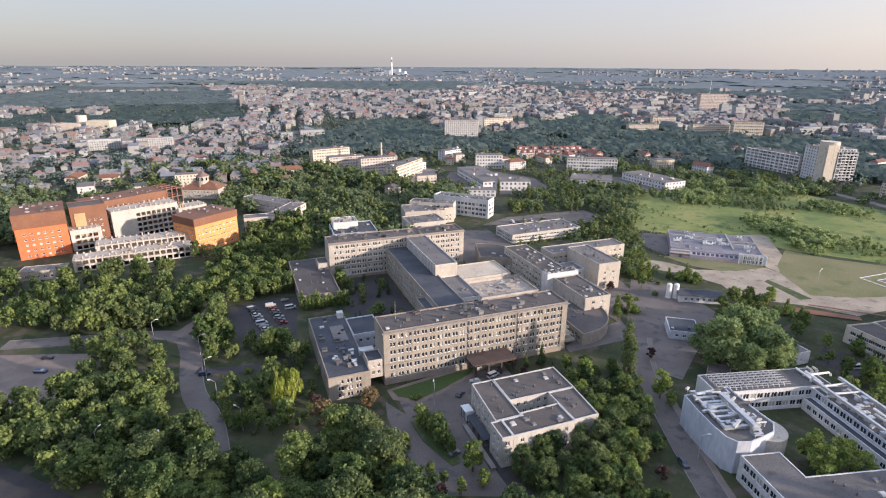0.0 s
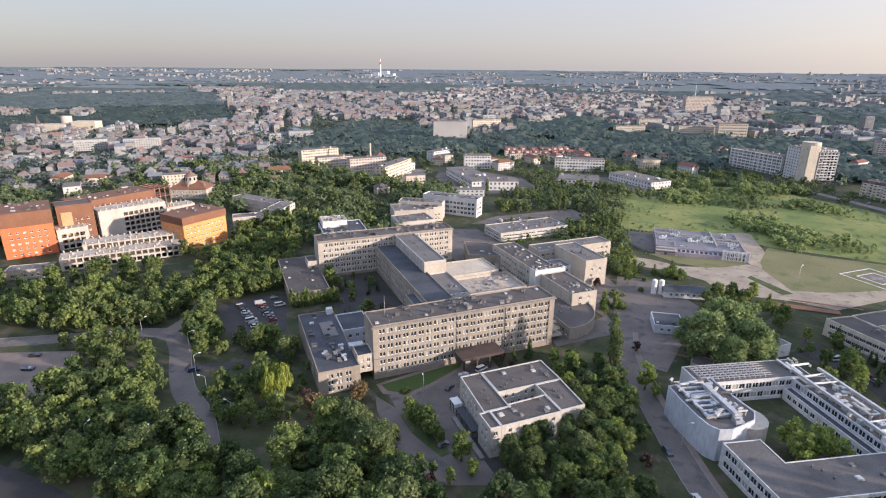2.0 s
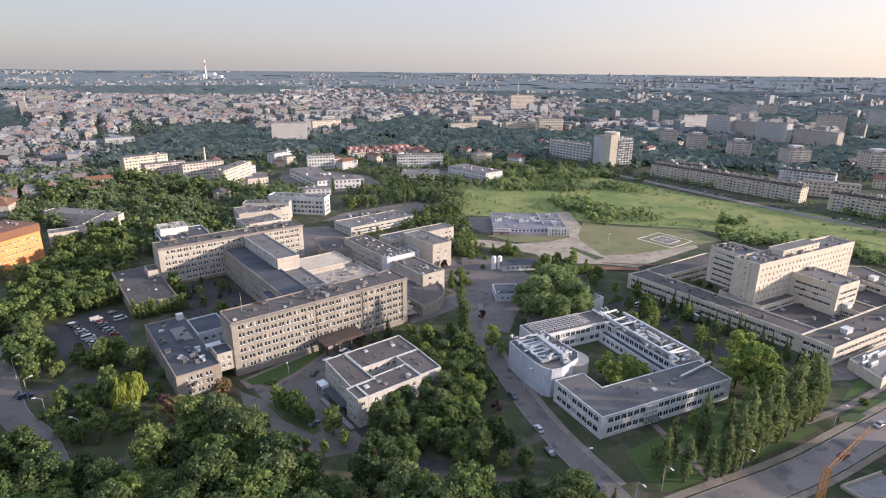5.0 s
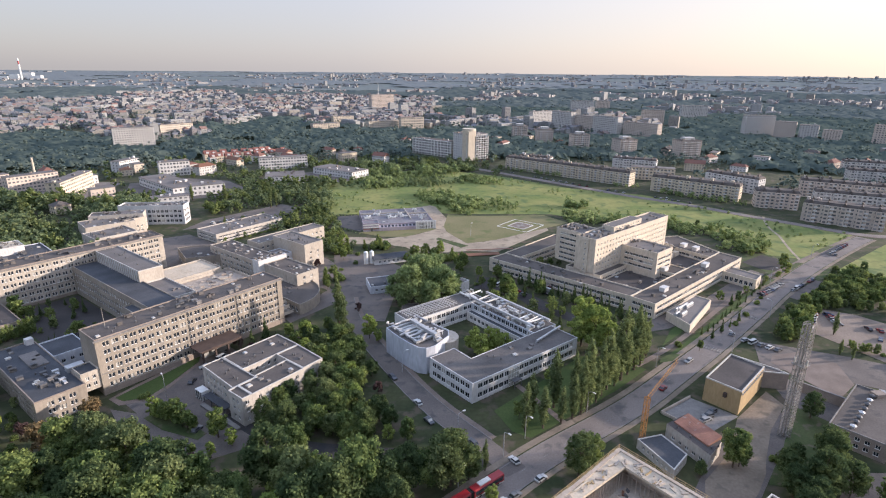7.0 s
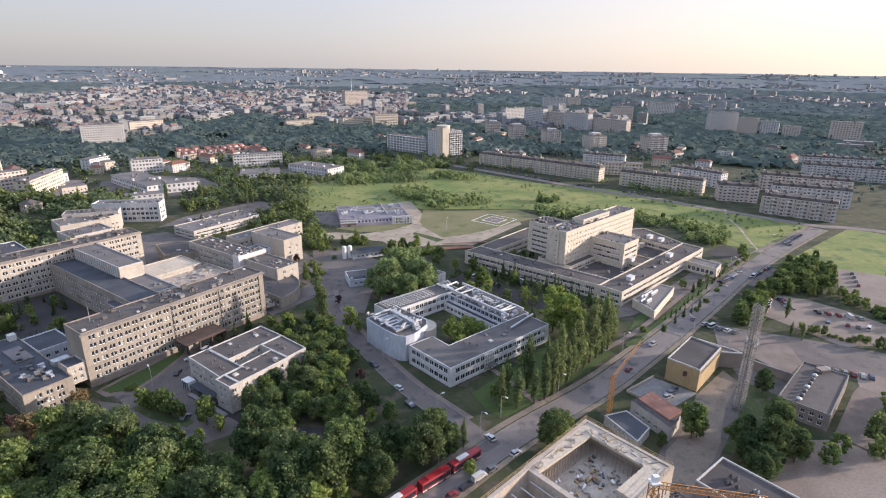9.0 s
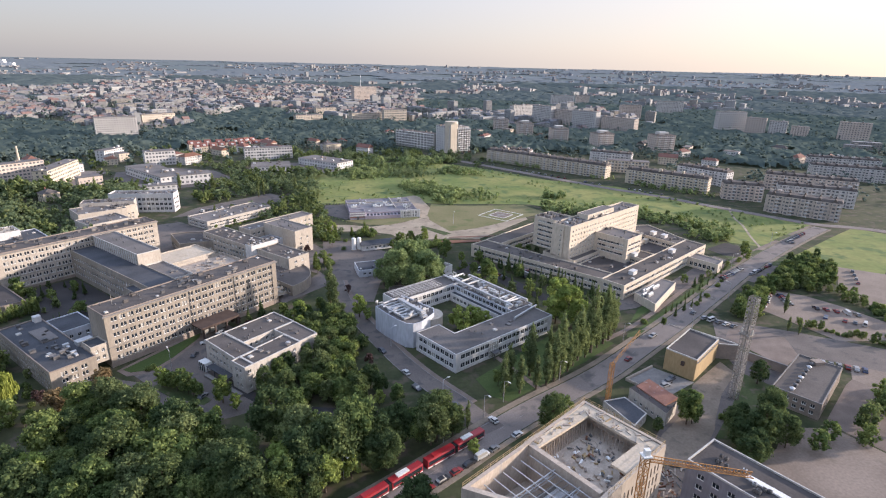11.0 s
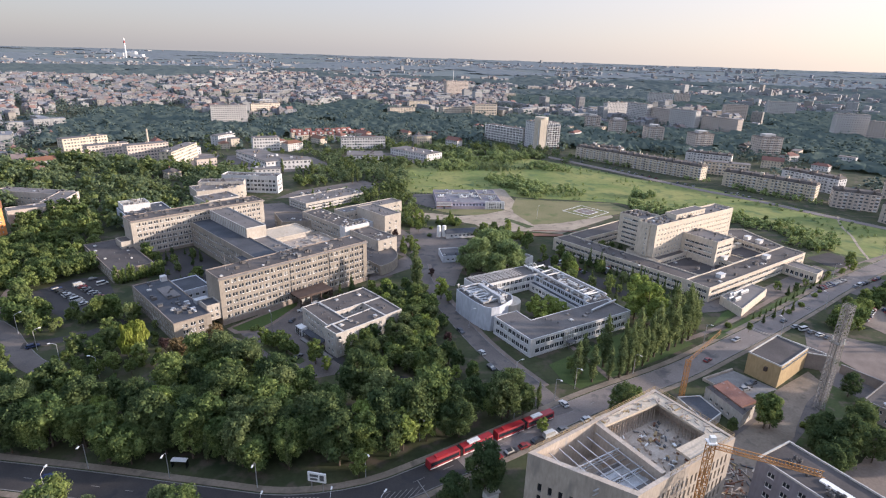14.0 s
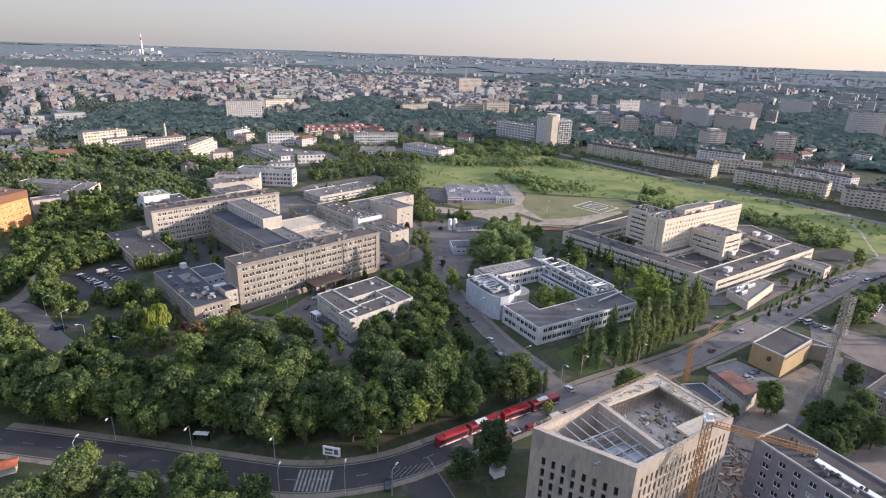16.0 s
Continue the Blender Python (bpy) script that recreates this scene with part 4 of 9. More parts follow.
    glass = wing(hosp, "glazed_link", (44.2, 54.5, 34, 62), 13.4, M_WHITEWALL, M_ROOF2, (9.6,), (2.2, 2.6), 2.6, "ews", rim=0.6, rim_mat=M_PARAPET)
    roof_bits(glass, (46, 53, 36, 48), 13.4, 4, RNG, "h")
    # inner yard roofs
    wing(hosp, "hall", (54.6, 85, 64, 84), 9.6, M_PLASTER2, M_BEIGEROOF, (), sides="", rim=0.7, rim_mat=M_PLASTER2, label="low hall with a beige membrane roof")
    wing(hosp, "stripped_hall", (54.6, 89, 42, 63.8), 7.5, M_PLASTER2, M_RUBBLE, (), sides="", rim=1.4, label="hall stripped to rubble behind its rim")
    for i in range(60):
        x, y, s = RNG.uniform(57, 87), RNG.uniform(44, 62), RNG.uniform(0.3, 1.3)
        a = Arr()
        a.prism([(x - s, y - s * 0.4), (x + s * 0.7, y - s), (x + s, y + s * 0.5), (x - s * 0.3, y + s * 0.8)], 7.4, 7.5 + s * RNG.uniform(0.3, 0.9))
        part("debris", a, RNG.choice([M_RUBBLE, M_CONCRETE, M_PLASTER2, M_ROOF2]), hosp)
    # eastern wings
    e1 = wing(hosp, "east_wing", (99, 113, 53, 99), 11.6, M_PLASTER2, M_ROOF, (1.6, 4.9, 8.2), (1.6, 1.6), 3.1, "sew", label="three-storey east wing of cream render")
    roof_bits(e1, (101, 111, 55, 97), 11.6, 34, RNG, "hhv")
    e2 = wing(hosp, "east_end_wing", (100.5, 114.4, 20, 47.5), 11, M_PLASTER2, M_ROOF, (1.4, 4.6, 7.8), (1.6, 1.6), 4.5, "se")
    roof_bits(e2, (102, 113, 22, 46), 11, 16, RNG, "hh")
    e3 = wing(hosp, "east_link", (97, 115, 47.6, 53), 13.2, M_WHITEWALL, M_ROOF2, (), sides="")
    roof_bits(e3, (98, 114, 48, 52.5), 13.2, 14, RNG, "bh")
    e4 = wing(hosp, "far_east_wing", (128, 141.5, 48, 78), 14.6, M_PLASTER2, M_ROOF2, (2, 5.4, 8.8), (1.3, 1.5), 5.2, "se", label="cream four-storey block with a grey roof")
    roof_bits(e4, (129, 140, 50, 76), 14.6, 14, RNG, "vb")
    e5 = wing(hosp, "north_east_wing", (118, 168, 78.2, 90), 12, M_PLASTER2, M_ROOF2, (2, 5.2, 8.4), (1.5, 1.5), 3.4, "se")
    roof_bits(e5, (120, 166, 80, 88), 12, 12, RNG, "vh")
    wing(hosp, "far_link", (113.1, 127.9, 60, 72), 8, M_GREYWALL, M_ROOF2, (2, 5), (1.5, 1.5), 3, "sn")
    # round lecture halls
    for cu, cv, r, h, a0, a1 in ((88, 22, 22, 5.2, -95, 40), (84, 98, 24, 7.6, -30, 75)):
        poly = [(cu + r * math.cos(radians(w)), cv + r * math.sin(radians(w))) for w in np.linspace(a0, a1, 15)]
        poly = [(cu - 1, cv)] + [tuple(float(q) for q in p) for p in poly]
        w = wing_poly(hosp, "rounded_hall", poly, h, M_PLASTER, M_ROOF, (1.2,), (1.8, 2.4), 2.7, None, label="low hall with a curved front")
        roof_bits(w, (cu + 4, cu + 13, cv - 6, cv + 6), h, 6, RNG, "vh")
    for i in range(3):
        a = Arr()
        a.box(78, 84 - i, 2 + i, 12, 2 + 2.6 * i, 2.3 + 2.6 * i, 0, True)
        a.box(78, 83.6 - i, 2.2 + i, 2.4 + i, 2.3 + 2.6 * i, 3.3 + 2.6 * i)
        part("terrace", a, M_PLASTER2, hosp)


hospital()


# the white office block with a court
def white_office():
    t = thing("office_building", "white three-storey office block round a small court, white-rimmed roofs", "office building", -88.3, 153.5, 43.0)
    def rng_(name, poly, rows, sides, label=""):
        return wing_poly(t, name, poly, 10.2, M_SOOTWALL, M_ROOF, rows, (1.2, 1.5), 2.5, sides, rim=0.34, rim_mat=M_PARAPET, label=label)
    rows = (1.4, 4.5, 7.4)
    rear = rng_("rear_range", [(31.4, -38.7), (55.3, -39), (55.6, -25.5), (31.6, -25.5)], rows, [True, True, True, False], "white rendered rear range")
    west = rng_("west_range", [(22.3, -46.8), (31.3, -46.8), (31.38, -25.5), (23.7, -25.5)], rows, [False, False, True, True], "white rendered west range")
    front = rng_("front_range", [(24.3, -55), (45.2, -55), (45.2, -45.2), (31.4, -45.6), (31.35, -46.82), (24.3, -46.82)], rows, [True, False, True, False, False, False], "white rendered front range")
    east = rng_("east_range", [(45.25, -54.6), (54, -54.6), (55.2, -39.02), (45.25, -38.9)], (1.4, 4.5), [False, True, False, True], "white rendered east range")
    rng_("corner_block", [(20.6, -54.9), (24.28, -54.95), (24.28, -46.85), (20.6, -46.85)], (1.4, 4.5, 7.4), [True, False, False, True], "white rendered corner block")
    for body, r, n in ((rear, (33, 54, -37.5, -27), 12), (west, (25, 30, -45, -28), 5), (front, (26, 44, -54, -47), 7), (east, (47, 53, -53, -41), 4)):
        roof_bits(body, r, 10.2, n, RNG, "vvvh")
    a = Arr()
    a.box(19.2, 22.2, -45.5, -32, 3.0, 3.25, 0, True)
    for v in (-45, -41, -37, -32.5):
        a.box(19.3, 19.5, v - 0.1, v + 0.1, 0, 3.0)
    part("canopy", a, M_BLUEROOF, t, "slate-grey canopy over the side entrance")
    a = Arr()
    a.box(19.6, 22.2, -30.5, -26.5, 0, 3.4)
    part("entrance_porch", a, M_GLASS, t, "glazed entrance porch")
    a = Arr()
    for k in range(4):
        a.box(19.4, 22.4, -30.7 + k * 1.35, -30.6 + k * 1.35, 0, 3.5)
    a.box(19.4, 22.4, -30.7, -26.4, 3.4, 3.55, 0, True)
    part("porch_frame", a, M_FRAME, t)
    a = Arr()
    a.box(17.4, 19.0, -55, -33, 0, 0.9)
    part("ramp_wall", a, M_KERB, t, "pale ramp along the west side")


white_office()


# the two-storey white school building round a garden court
def institute():
    t = thing("institute_building", "white two-storey institute round a garden court with ducts on its roofs", "institute", 42.1, 129.8, 29.5)
    rows, ww = (1.2, 4.9), (2.2, 2.1)
    f = wing_poly(t, "front_wing", [(-1.9, 0.3), (55, 0), (55, 14), (9.5, 14), (9.5, 24), (-2.6, 24)], 8, M_WHITEWALL, M_GREYROOF, rows, (2.2, 2.1), 2.6, [True, True, True, True, False, True], rim=0.14, label="white front range with two rows of wide windows", panes=2)
    b = wing(t, "north_wing", (9, 52, 53.5, 65), 8.2, M_WHITEWALL, M_GREYROOF, rows, ww, 2.6, "sne", rim=0.15, panes=2)
    e = wing(t, "east_wing", (44.5, 58, 14.02, 53.48), 7.6, M_GREYWALL, M_GREYROOF, rows, ww, 2.6, "we", rim=0.15, panes=2)
    wing(t, "arcade", (41.5, 44.48, 16, 53), 4.2, M_WHITEWALL, M_BLUEROOF, (1.2,), (1.8, 1.8), 2.6, "w", rim=0.2)
    poly = [(-5.2, 50), (-5.6, 42), (-5.4, 34), (-4.6, 28.5), (-2.6, 26), (1.4, 25.6), (11, 29), (14, 33), (13, 39), (12, 53)]
    au = wing_poly(t, "lecture_hall", poly, 10.6, M_GREYWALL, M_GREYROOF, (), rim=0.5, rim_mat=M_GREYWALL, label="blind white lecture hall with a curved wall")
    a = Arr()
    a.tube((11.5, 33, 0), (11.5, 33, 9.0), 6.0, 6.0, 24)
    part("round_stair", a, M_PLASTER2, au)
    # frames of solar racks on the north wing
    for i in range(6):
        v = 54.8 + 1.55 * i
        a = Arr()
        for u in np.arange(11, 37, 2.0):
            a.beam((u, v, 8.2), (u, v + 0.9, 9.3), 0.12)
            a.beam((u, v + 0.9, 9.3), (u, v + 1.1, 8.2), 0.12)
        a.beam((10.5, v + 0.9, 9.3), (37.5, v + 0.9, 9.3), 0.14)
        a.beam((10.5, v + 0.45, 8.8), (37.5, v + 0.45, 8.8), 0.14)
        part("roof_rack", a, M_METAL, b)
    # air ducts
    rng = random.Random(5)
    for i in range(26):
        if i < 14:
            u, v, z = rng.uniform(46, 56), 17 + i * 2.5, 7.6
        else:
            u, v, z = rng.uniform(-2, 8), 28 + (i - 14) * 1.9, 10.6
        a = Arr()
        ln, w = rng.uniform(2.5, 6), rng.uniform(0.45, 0.8)
        if rng.random() < 0.55:
            a.box(u - ln / 2, u + ln / 2, v - w / 2, v + w / 2, z + 0.5, z + 0.5 + w, 0, True)
            for s in (-0.4, 0.4):
                a.box(u + s * ln - 0.06, u + s * ln + 0.06, v - w / 2, v + w / 2, z - 0.02, z + 0.5)
            a.box(u + ln / 2 - w, u + ln / 2, v - w / 2, v + w / 2 + 1.6, z + 0.5, z + 0.49 + w, 0, True)
        else:
            a.box(u - 1.3, u + 1.3, v - 0.7, v + 0.7, z + 0.15, z + 1.6)
            a.box(u - 1.4, u + 1.4, v - 0.8, v + 0.8, z - 0.02, z + 0.15)
            a.tube((u - 0.5, v, z + 1.6), (u - 0.5, v, z + 1.8), 0.4, 0.4, 10)
            a.tube((u + 0.5, v, z + 1.6), (u + 0.5, v, z + 1.8), 0.4, 0.4, 10)
        part("roof_duct", a, M_METAL, e if i < 14 else au)
    # long pale ducts lying side by side on the lecture hall
    for i in range(7):
        v = 31.5 + 2.5 * i
        a = Arr()
        a.box(-3.2 + 0.3 * (i % 2), 8.5 - 0.8 * (i % 3), v, v + 0.95, 11.0, 11.9, 0, True)
        for u in (-2.4, 2.4, 6.2):
            a.box(u, u + 0.2, v + 0.1, v + 0.85, 10.5, 11.0)
        a.box(-3.2 + 0.3 * (i % 2), -2.1, v + 0.95, v + 2.3, 11.0, 11.8, 0, True)
        part("long_duct", a, M_METAL, au)
    a = Arr()
    a.box(4.6, 6.2, 30, 47, 12.0, 13.2, 0, True)
    for v in (31, 38, 46):
        a.box(5.2, 5.6, v, v + 0.3, 10.5, 12.0)
    part("collector_duct", a, M_METAL, au)
    for u in (46.5, 56.5):
        a = Arr()
        a.beam((u, 16, 9.2), (u, 56, 9.2), 0.95)
        for v in np.arange(17, 56, 4.0):
            a.beam((u, v, 7.5), (u, v, 9.2), 0.15)
        part("main_duct", a, M_METAL, e)
    a = Arr()
    a.beam((38, 7, 9), (56, 10, 9), 0.7)
    a.beam((38, 7, 8), (38, 7, 9), 0.5)
    a.beam((55, 10, 8), (55, 10, 9), 0.5)
    part("cross_duct", a, M_METAL, f)
    roof_bits(f, (14, 36, 3, 12), 8, 9, rng, "vh")
    a = Arr()
    a.box(15.5, 21, -0.12, 0.02, 0.3, 7.2)
    door = part("glazed_entrance", a, M_GLASS, f)
    a = Arr()
    for u in (15.5, 16.9, 18.2, 19.6, 20.9):
        a.box(u - 0.06, u + 0.06, -0.2, -0.1, 0.3, 7.2)
    for z in (0.3, 2.0, 3.7, 5.4, 7.1):
        a.box(15.5, 21, -0.2, -0.1, z - 0.06, z + 0.06)
    part("entrance_frame", a, M_FRAME, door)
    a = Arr()
    a.box(16.5, 20.5, -2.4, -0.2, 2.9, 3.1, 0, True)
    a.box(16.6, 16.8, -2.3, -2.1, 0, 2.9)
    a.box(20.2, 20.4, -2.3, -2.1, 0, 2.9)
    part("entrance_canopy", a, M_DARKMETAL, f)
    # jumble of ducts and units on the lecture hall
    rj = random.Random(77)
    for k in range(24):
        u, v = rj.uniform(-3.5, 11), rj.uniform(30, 52)
        ln, w, z = rj.uniform(1.5, 5), rj.uniform(0.35, 0.8), rj.uniform(11.3, 12.6)
        q = rj.choice((0.0, 0.0, 1.57, 0.6))
        du, dv = math.cos(q) * ln / 2, math.sin(q) * ln / 2
        a = Arr()
        a.beam((u - du, v - dv, z), (u + du, v + dv, z), w)
        a.beam((u + du * 0.8, v + dv * 0.8, 10.5), (u + du * 0.8, v + dv * 0.8, z), w * 0.5)
        part("air_duct", a, rj.choice((M_PARAPET, M_METAL, M_WHITEWALL, M_DARKMETAL)), au)
    # tangle of pale air ducts over the eastern roofs
    rd = random.Random(515)
    for k in range(16):
        u, v = rd.uniform(46, 56.5), rd.uniform(16, 62)
        ln, z = rd.uniform(2.5, 8), rd.uniform(8.3, 9.3)
        a = Arr()
        if k % 3:
            a.tube((u, v, z), (u, min(v + ln, 64), z), 0.42, 0.42, 10)
            a.tube((u, v, z), (u, v, 7.6), 0.42, 0.42, 10)
        else:
            a.tube((46, v, z), (57, v + rd.uniform(-1, 1), z), 0.38, 0.38, 10)
            a.tube((57, v, z), (57, v, 7.6), 0.38, 0.38, 10)
        part("air_duct", a, M_PARAPET if k % 2 else M_WHITE, e)
    for k in range(9):
        u, v, q = rd.uniform(46, 56), rd.uniform(16, 60), rd.uniform(0.6, 1.3)
        a = Arr()
        a.box(u - q, u + q, v - q * 0.8, v + q * 0.8, 7.6, 7.7 + 1.3 * q)
        part("air_handler", a, M_METAL if k % 2 else M_WHITEWALL, e)


institute()


# the tall cream hospital on its wide podium
def tower_hospital():
    t = thing("hospital_tower_building", "cream eight-storey hospital slab standing on a broad low podium", "hospital", 139.6, 184.2, 33.0)
    rng = random.Random(9)
    h = 7.4
    strips = (1.0, 4.3)
    def pod(name, poly, sides=None, hh=h, roof=M_ROOF, rows=strips):
        return wing_poly(t, name, poly, hh, M_CREAMWALL, roof, rows, (2.4, 1.7), 2.6, sides, rim=0.55, rim_mat=M_CREAMWALL, panes=3)
    p1 = pod("podium_front", [(0, 0), (103, 0), (104, 13), (0, 13)], [True, True, True, True])
    p2 = pod("podium_west", [(0, 13.02), (12, 13.02), (4, 97), (-10, 97)], [False, True, True, True])
    p3 = pod("podium_north", [(4.02, 86), (61, 88), (59, 102), (4.02, 97.5)], [True, True, True, False])
    p4 = pod("podium_middle", [(13, 38), (96, 38), (96, 60), (13, 60)])
    p5 = pod("podium_east", [(90, 13.02), (104, 13.02), (118, 46), (96.02, 59)])
    p6 = pod("podium_link", [(46, 13.02), (60, 13.02), (60, 37.98), (46, 37.98)], [False, True, False, True])
    c1 = pod("court_roof", [(12.1, 13.05), (45.95, 13.05), (45.95, 37.95), (9.8, 37.95)], [False] * 4, 4.4, M_DARKROOF, ())
    c2 = pod("court_roof", [(60.05, 13.05), (89.9, 13.05), (95.9, 37.95), (60.05, 37.95)], [False] * 4, 3.6, M_DARKROOF, ())
    roof_bits(c1, (14, 44, 15, 36), 4.4, 16, rng, "bbh")
    roof_bits(c2, (62, 88, 15, 27), 3.6, 8, rng, "bbh")
    roof_bits(p1, (3, 100, 2, 11), h, 26, rng, "hvb")
    roof_bits(p2, (-4, 5, 30, 90), h, 26, rng, "hvb")
    roof_bits(p5, (93, 103, 16, 44), h, 8, rng, "hb")
    for i in range(5):
        a = Arr()
        x = 66 + i * 7
        a.box(x, x + 4.5, 32, 35, 3.5, 6.2)
        part("yard_hut", a, M_CREAMWALL, t)
    for u, v in ((20, 6), (48, 20), (48, 25), (48, 30), (72, 8), (66, 44), (74, 44), (82, 44), (98, 25), (99, 33)):
        a = Arr()
        a.box(u - 2.2, u + 2.2, v - 1.4, v + 1.4, h - 0.05, h + 2.0)
        a.box(u - 2.4, u + 2.4, v - 1.6, v + 1.6, h + 2.0, h + 2.15, 0, True)
        part("roof_plant", a, M_WHITEWALL, p1)
    rows = [8.3 + 2.9 * i for i in range(6)]
    slab = wing(t, "main_slab", (13, 92.5, 42.5, 55), 26, M_CREAMWALL, M_ROOF2, rows, (0.95, 1.4), 2.95, "sn", z0=h - 0.1, rim=0.9, label="cream slab with rows of square windows")
    west = wing(t, "west_slab", (20, 36, 55.02, 73), 25.4, M_CREAMWALL, M_ROOF2, rows, (3.0, 1.4), 3.2, "wne", z0=h - 0.1, rim=0.7, panes=3)
    wing(t, "stair_shaft", (12.3, 12.98, 46.5, 50.5), 25.6, M_CREAMWALL, M_ROOF2, rows, (0.9, 1.2), 2.6, "w", z0=h - 0.1, rim=0.2, margin=0.3)
    fwd = wing(t, "forward_wing", (40, 57, 21, 42.48), 18.4, M_CREAMWALL, M_ROOF2, [8.3 + 2.9 * i for i in range(3)], (2.7, 1.4), 2.85, "swe", z0=3.4, rim=0.6, panes=3, label="lower forward wing with bands of windows")
    wing(t, "plant_storey", (36, 66, 46, 53.5), 28.8, M_CREAMWALL, M_ROOF2, (26.8,), (1.2, 1.0), 3, "s", z0=25.9, rim=0.2)
    roof_bits(slab, (16, 90, 44, 54), 26, 40, rng, "bbh")
    roof_bits(west, (21, 35, 57, 72), 25.4, 18, rng, "bb")
    roof_bits(fwd, (41, 56, 22, 42), 18.4, 12, rng, "bvb")
    # ambulance block and ramp before the podium
    ann = wing_poly(t, "annex", [(-2, -18), (34, -12), (34, -4), (4, -4)], 4, M_CREAMWALL, M_ROOF2, (), rim=0.4)
    for i, (u, v, ln) in enumerate(((4, -9, 4), (6.5, -11, 5), (14, -7, 9), (18, -8.2, 7), (9, -6.5, 3))):
        a = Arr()
        a.box(u - ln / 2, u + ln / 2, v - 0.6, v + 0.6, 4.05, 5.4)
        a.tube((u - ln / 2, v, 5.4), (u + ln / 2, v, 5.4), 0.45, 0.45, 10)
        part("chiller", a, M_METAL, ann)
    wing_poly(t, "entrance_wing", [(76, -18), (86, -17), (88, -0.02), (77, -0.02)], 5.4, M_CREAMWALL, M_ROOF2, (1.2,), (1.8, 2.4), 2.6, [True, True, False, True], rim=0.5)


tower_hospital()

# other buildings round about
def block(name, label, category, x, y, turn, w, d, h, wall, roof, rows, win=(1.4, 1.4), pitch=3.2, rim=0.4, bits=6, seed=1, sides="nesw", group="", panes=2):
    t = thing(name, label, category, x, y, turn, group=group)
    b = wing(t, "wall", (0, w, 0, d), h, wall, roof, rows, win, pitch, sides, rim=rim, panes=panes)
    roof_bits(b, (1.5, w - 1.5, 1.5, d - 1.5), h, bits, random.Random(seed), "vhb")
    return t


def north_group():
    x, y = local(124.5, 134.5)
    block("low_building", "long low stained white building with window bands", "building", x - 1, y - 1, 45, 54, 23, 5.6, M_SOOTWALL, M_ROOF2, (0.9, 3.2), (2.2, 1.2), 2.5, 0.6, 34, 3)
    block("white_block", "long white three-storey block with dark square windows", "building", -170.5, 392, -3.7, 46.5, 12, 13.6, M_WHITEWALL, M_ROOF2, (1.6, 5.2, 8.8), (2.3, 2.2), 3.1, 0.9, 40, 4)
    for i, (u, v, w, d, h, turn, roof) in enumerate(((64, 172, 26, 20, 9, 43, M_ROOF2), (68, 196, 30, 22, 11, 35, M_ROOF2), (10, 160, 28, 26, 10.5, 40, M_BLUEROOF), (12, 172, 16, 14, 14.5, 40, M_BEIGEROOF), (92, 196, 15, 12, 11, 50, M_ROOF), (78, 218, 34, 12, 13, 10, M_ROOF2))):
        x, y = local(u, v)
        block("clinic_block", "pale flat-roofed clinic block of the hospital grounds", "building", x, y, turn, w, d, h, (M_SOOTWALL, M_PLASTER2, M_GREYWALL, M_WHITEWALL, M_PLASTER2, M_SOOTWALL)[i], roof, (1.5, 4.6) if h < 12 else (1.5, 4.6, 7.7), (1.5, 1.5), 2.9, 0.5, 22, 20 + i)
    # substation and sheds in the service yard
    block("service_shed", "low grey service shed with a dark flat roof", "shed", 8.5, 233.5, 8, 12.5, 14, 3.8, M_GREYWALL, M_BLUEROOF, (1.2,), (1.4, 1.3), 3, 0.3, 3, 31)
    t = block("service_shed", "long white shed with a dark shallow pitched roof", "shed", 12.5, 277.5, 14, 21, 9, 3.6, M_WHITEWALL, M_BLUEROOF, (1.0,), (1.4, 1.5), 2.8, 0.05, 0, 32)
    a = Arr()
    a.quad((-0.5, -0.6, 3.55), (21.5, -0.6, 3.55), (21.5, 4.5, 5.3), (-0.5, 4.5, 5.3))
    a.quad((21.5, 9.6, 3.55), (-0.5, 9.6, 3.55), (-0.5, 4.5, 5.3), (21.5, 4.5, 5.3))
    a.quad((-0.5, 9.6, 3.55), (-0.5, -0.6, 3.55), (-0.5, 4.5, 5.3), (-0.5, 4.5, 5.3))
    a.quad((21.5, -0.6, 3.55), (21.5, 9.6, 3.55), (21.5, 4.5, 5.3), (21.5, 4.5, 5.3))
    part("pitched_roof", a, M_BLUEROOF, t)
    block("service_shed", "small brown brick shed under trees", "shed", 22, 204, -8, 8, 8, 3.4, M_PLINTH, M_ROOF, (), rim=0.2, bits=0, seed=33)
    block("pavilion", "small white pavilion with rooftop vents", "pavilion", 50, 224, 40, 14, 11, 5, M_WHITEWALL, M_ROOF2, (1.2,), (1.4, 1.4), 3, 0.4, 8, 34)
    for i, (x, y) in enumerate(((7.5, 281), (10.9, 281.8))):
        t = thing("gas_tank", "upright white gas tank on a concrete foot", "tank", x, y, 0, group="gas tanks")
        a = Arr()
        a.tube((0, 0, 0.4), (0, 0, 7.5), 1.3, 1.3, 16)
        a.tube((0, 0, 7.5), (0, 0, 8.1), 1.3, 0.4, 16)
        part("vessel", a, M_WHITE, t)
        a = Arr()
        a.tube((0, 0, 0), (0, 0, 0.4), 1.6, 1.6, 16)
        part("foot", a, M_CONCRETE, t)


north_group()


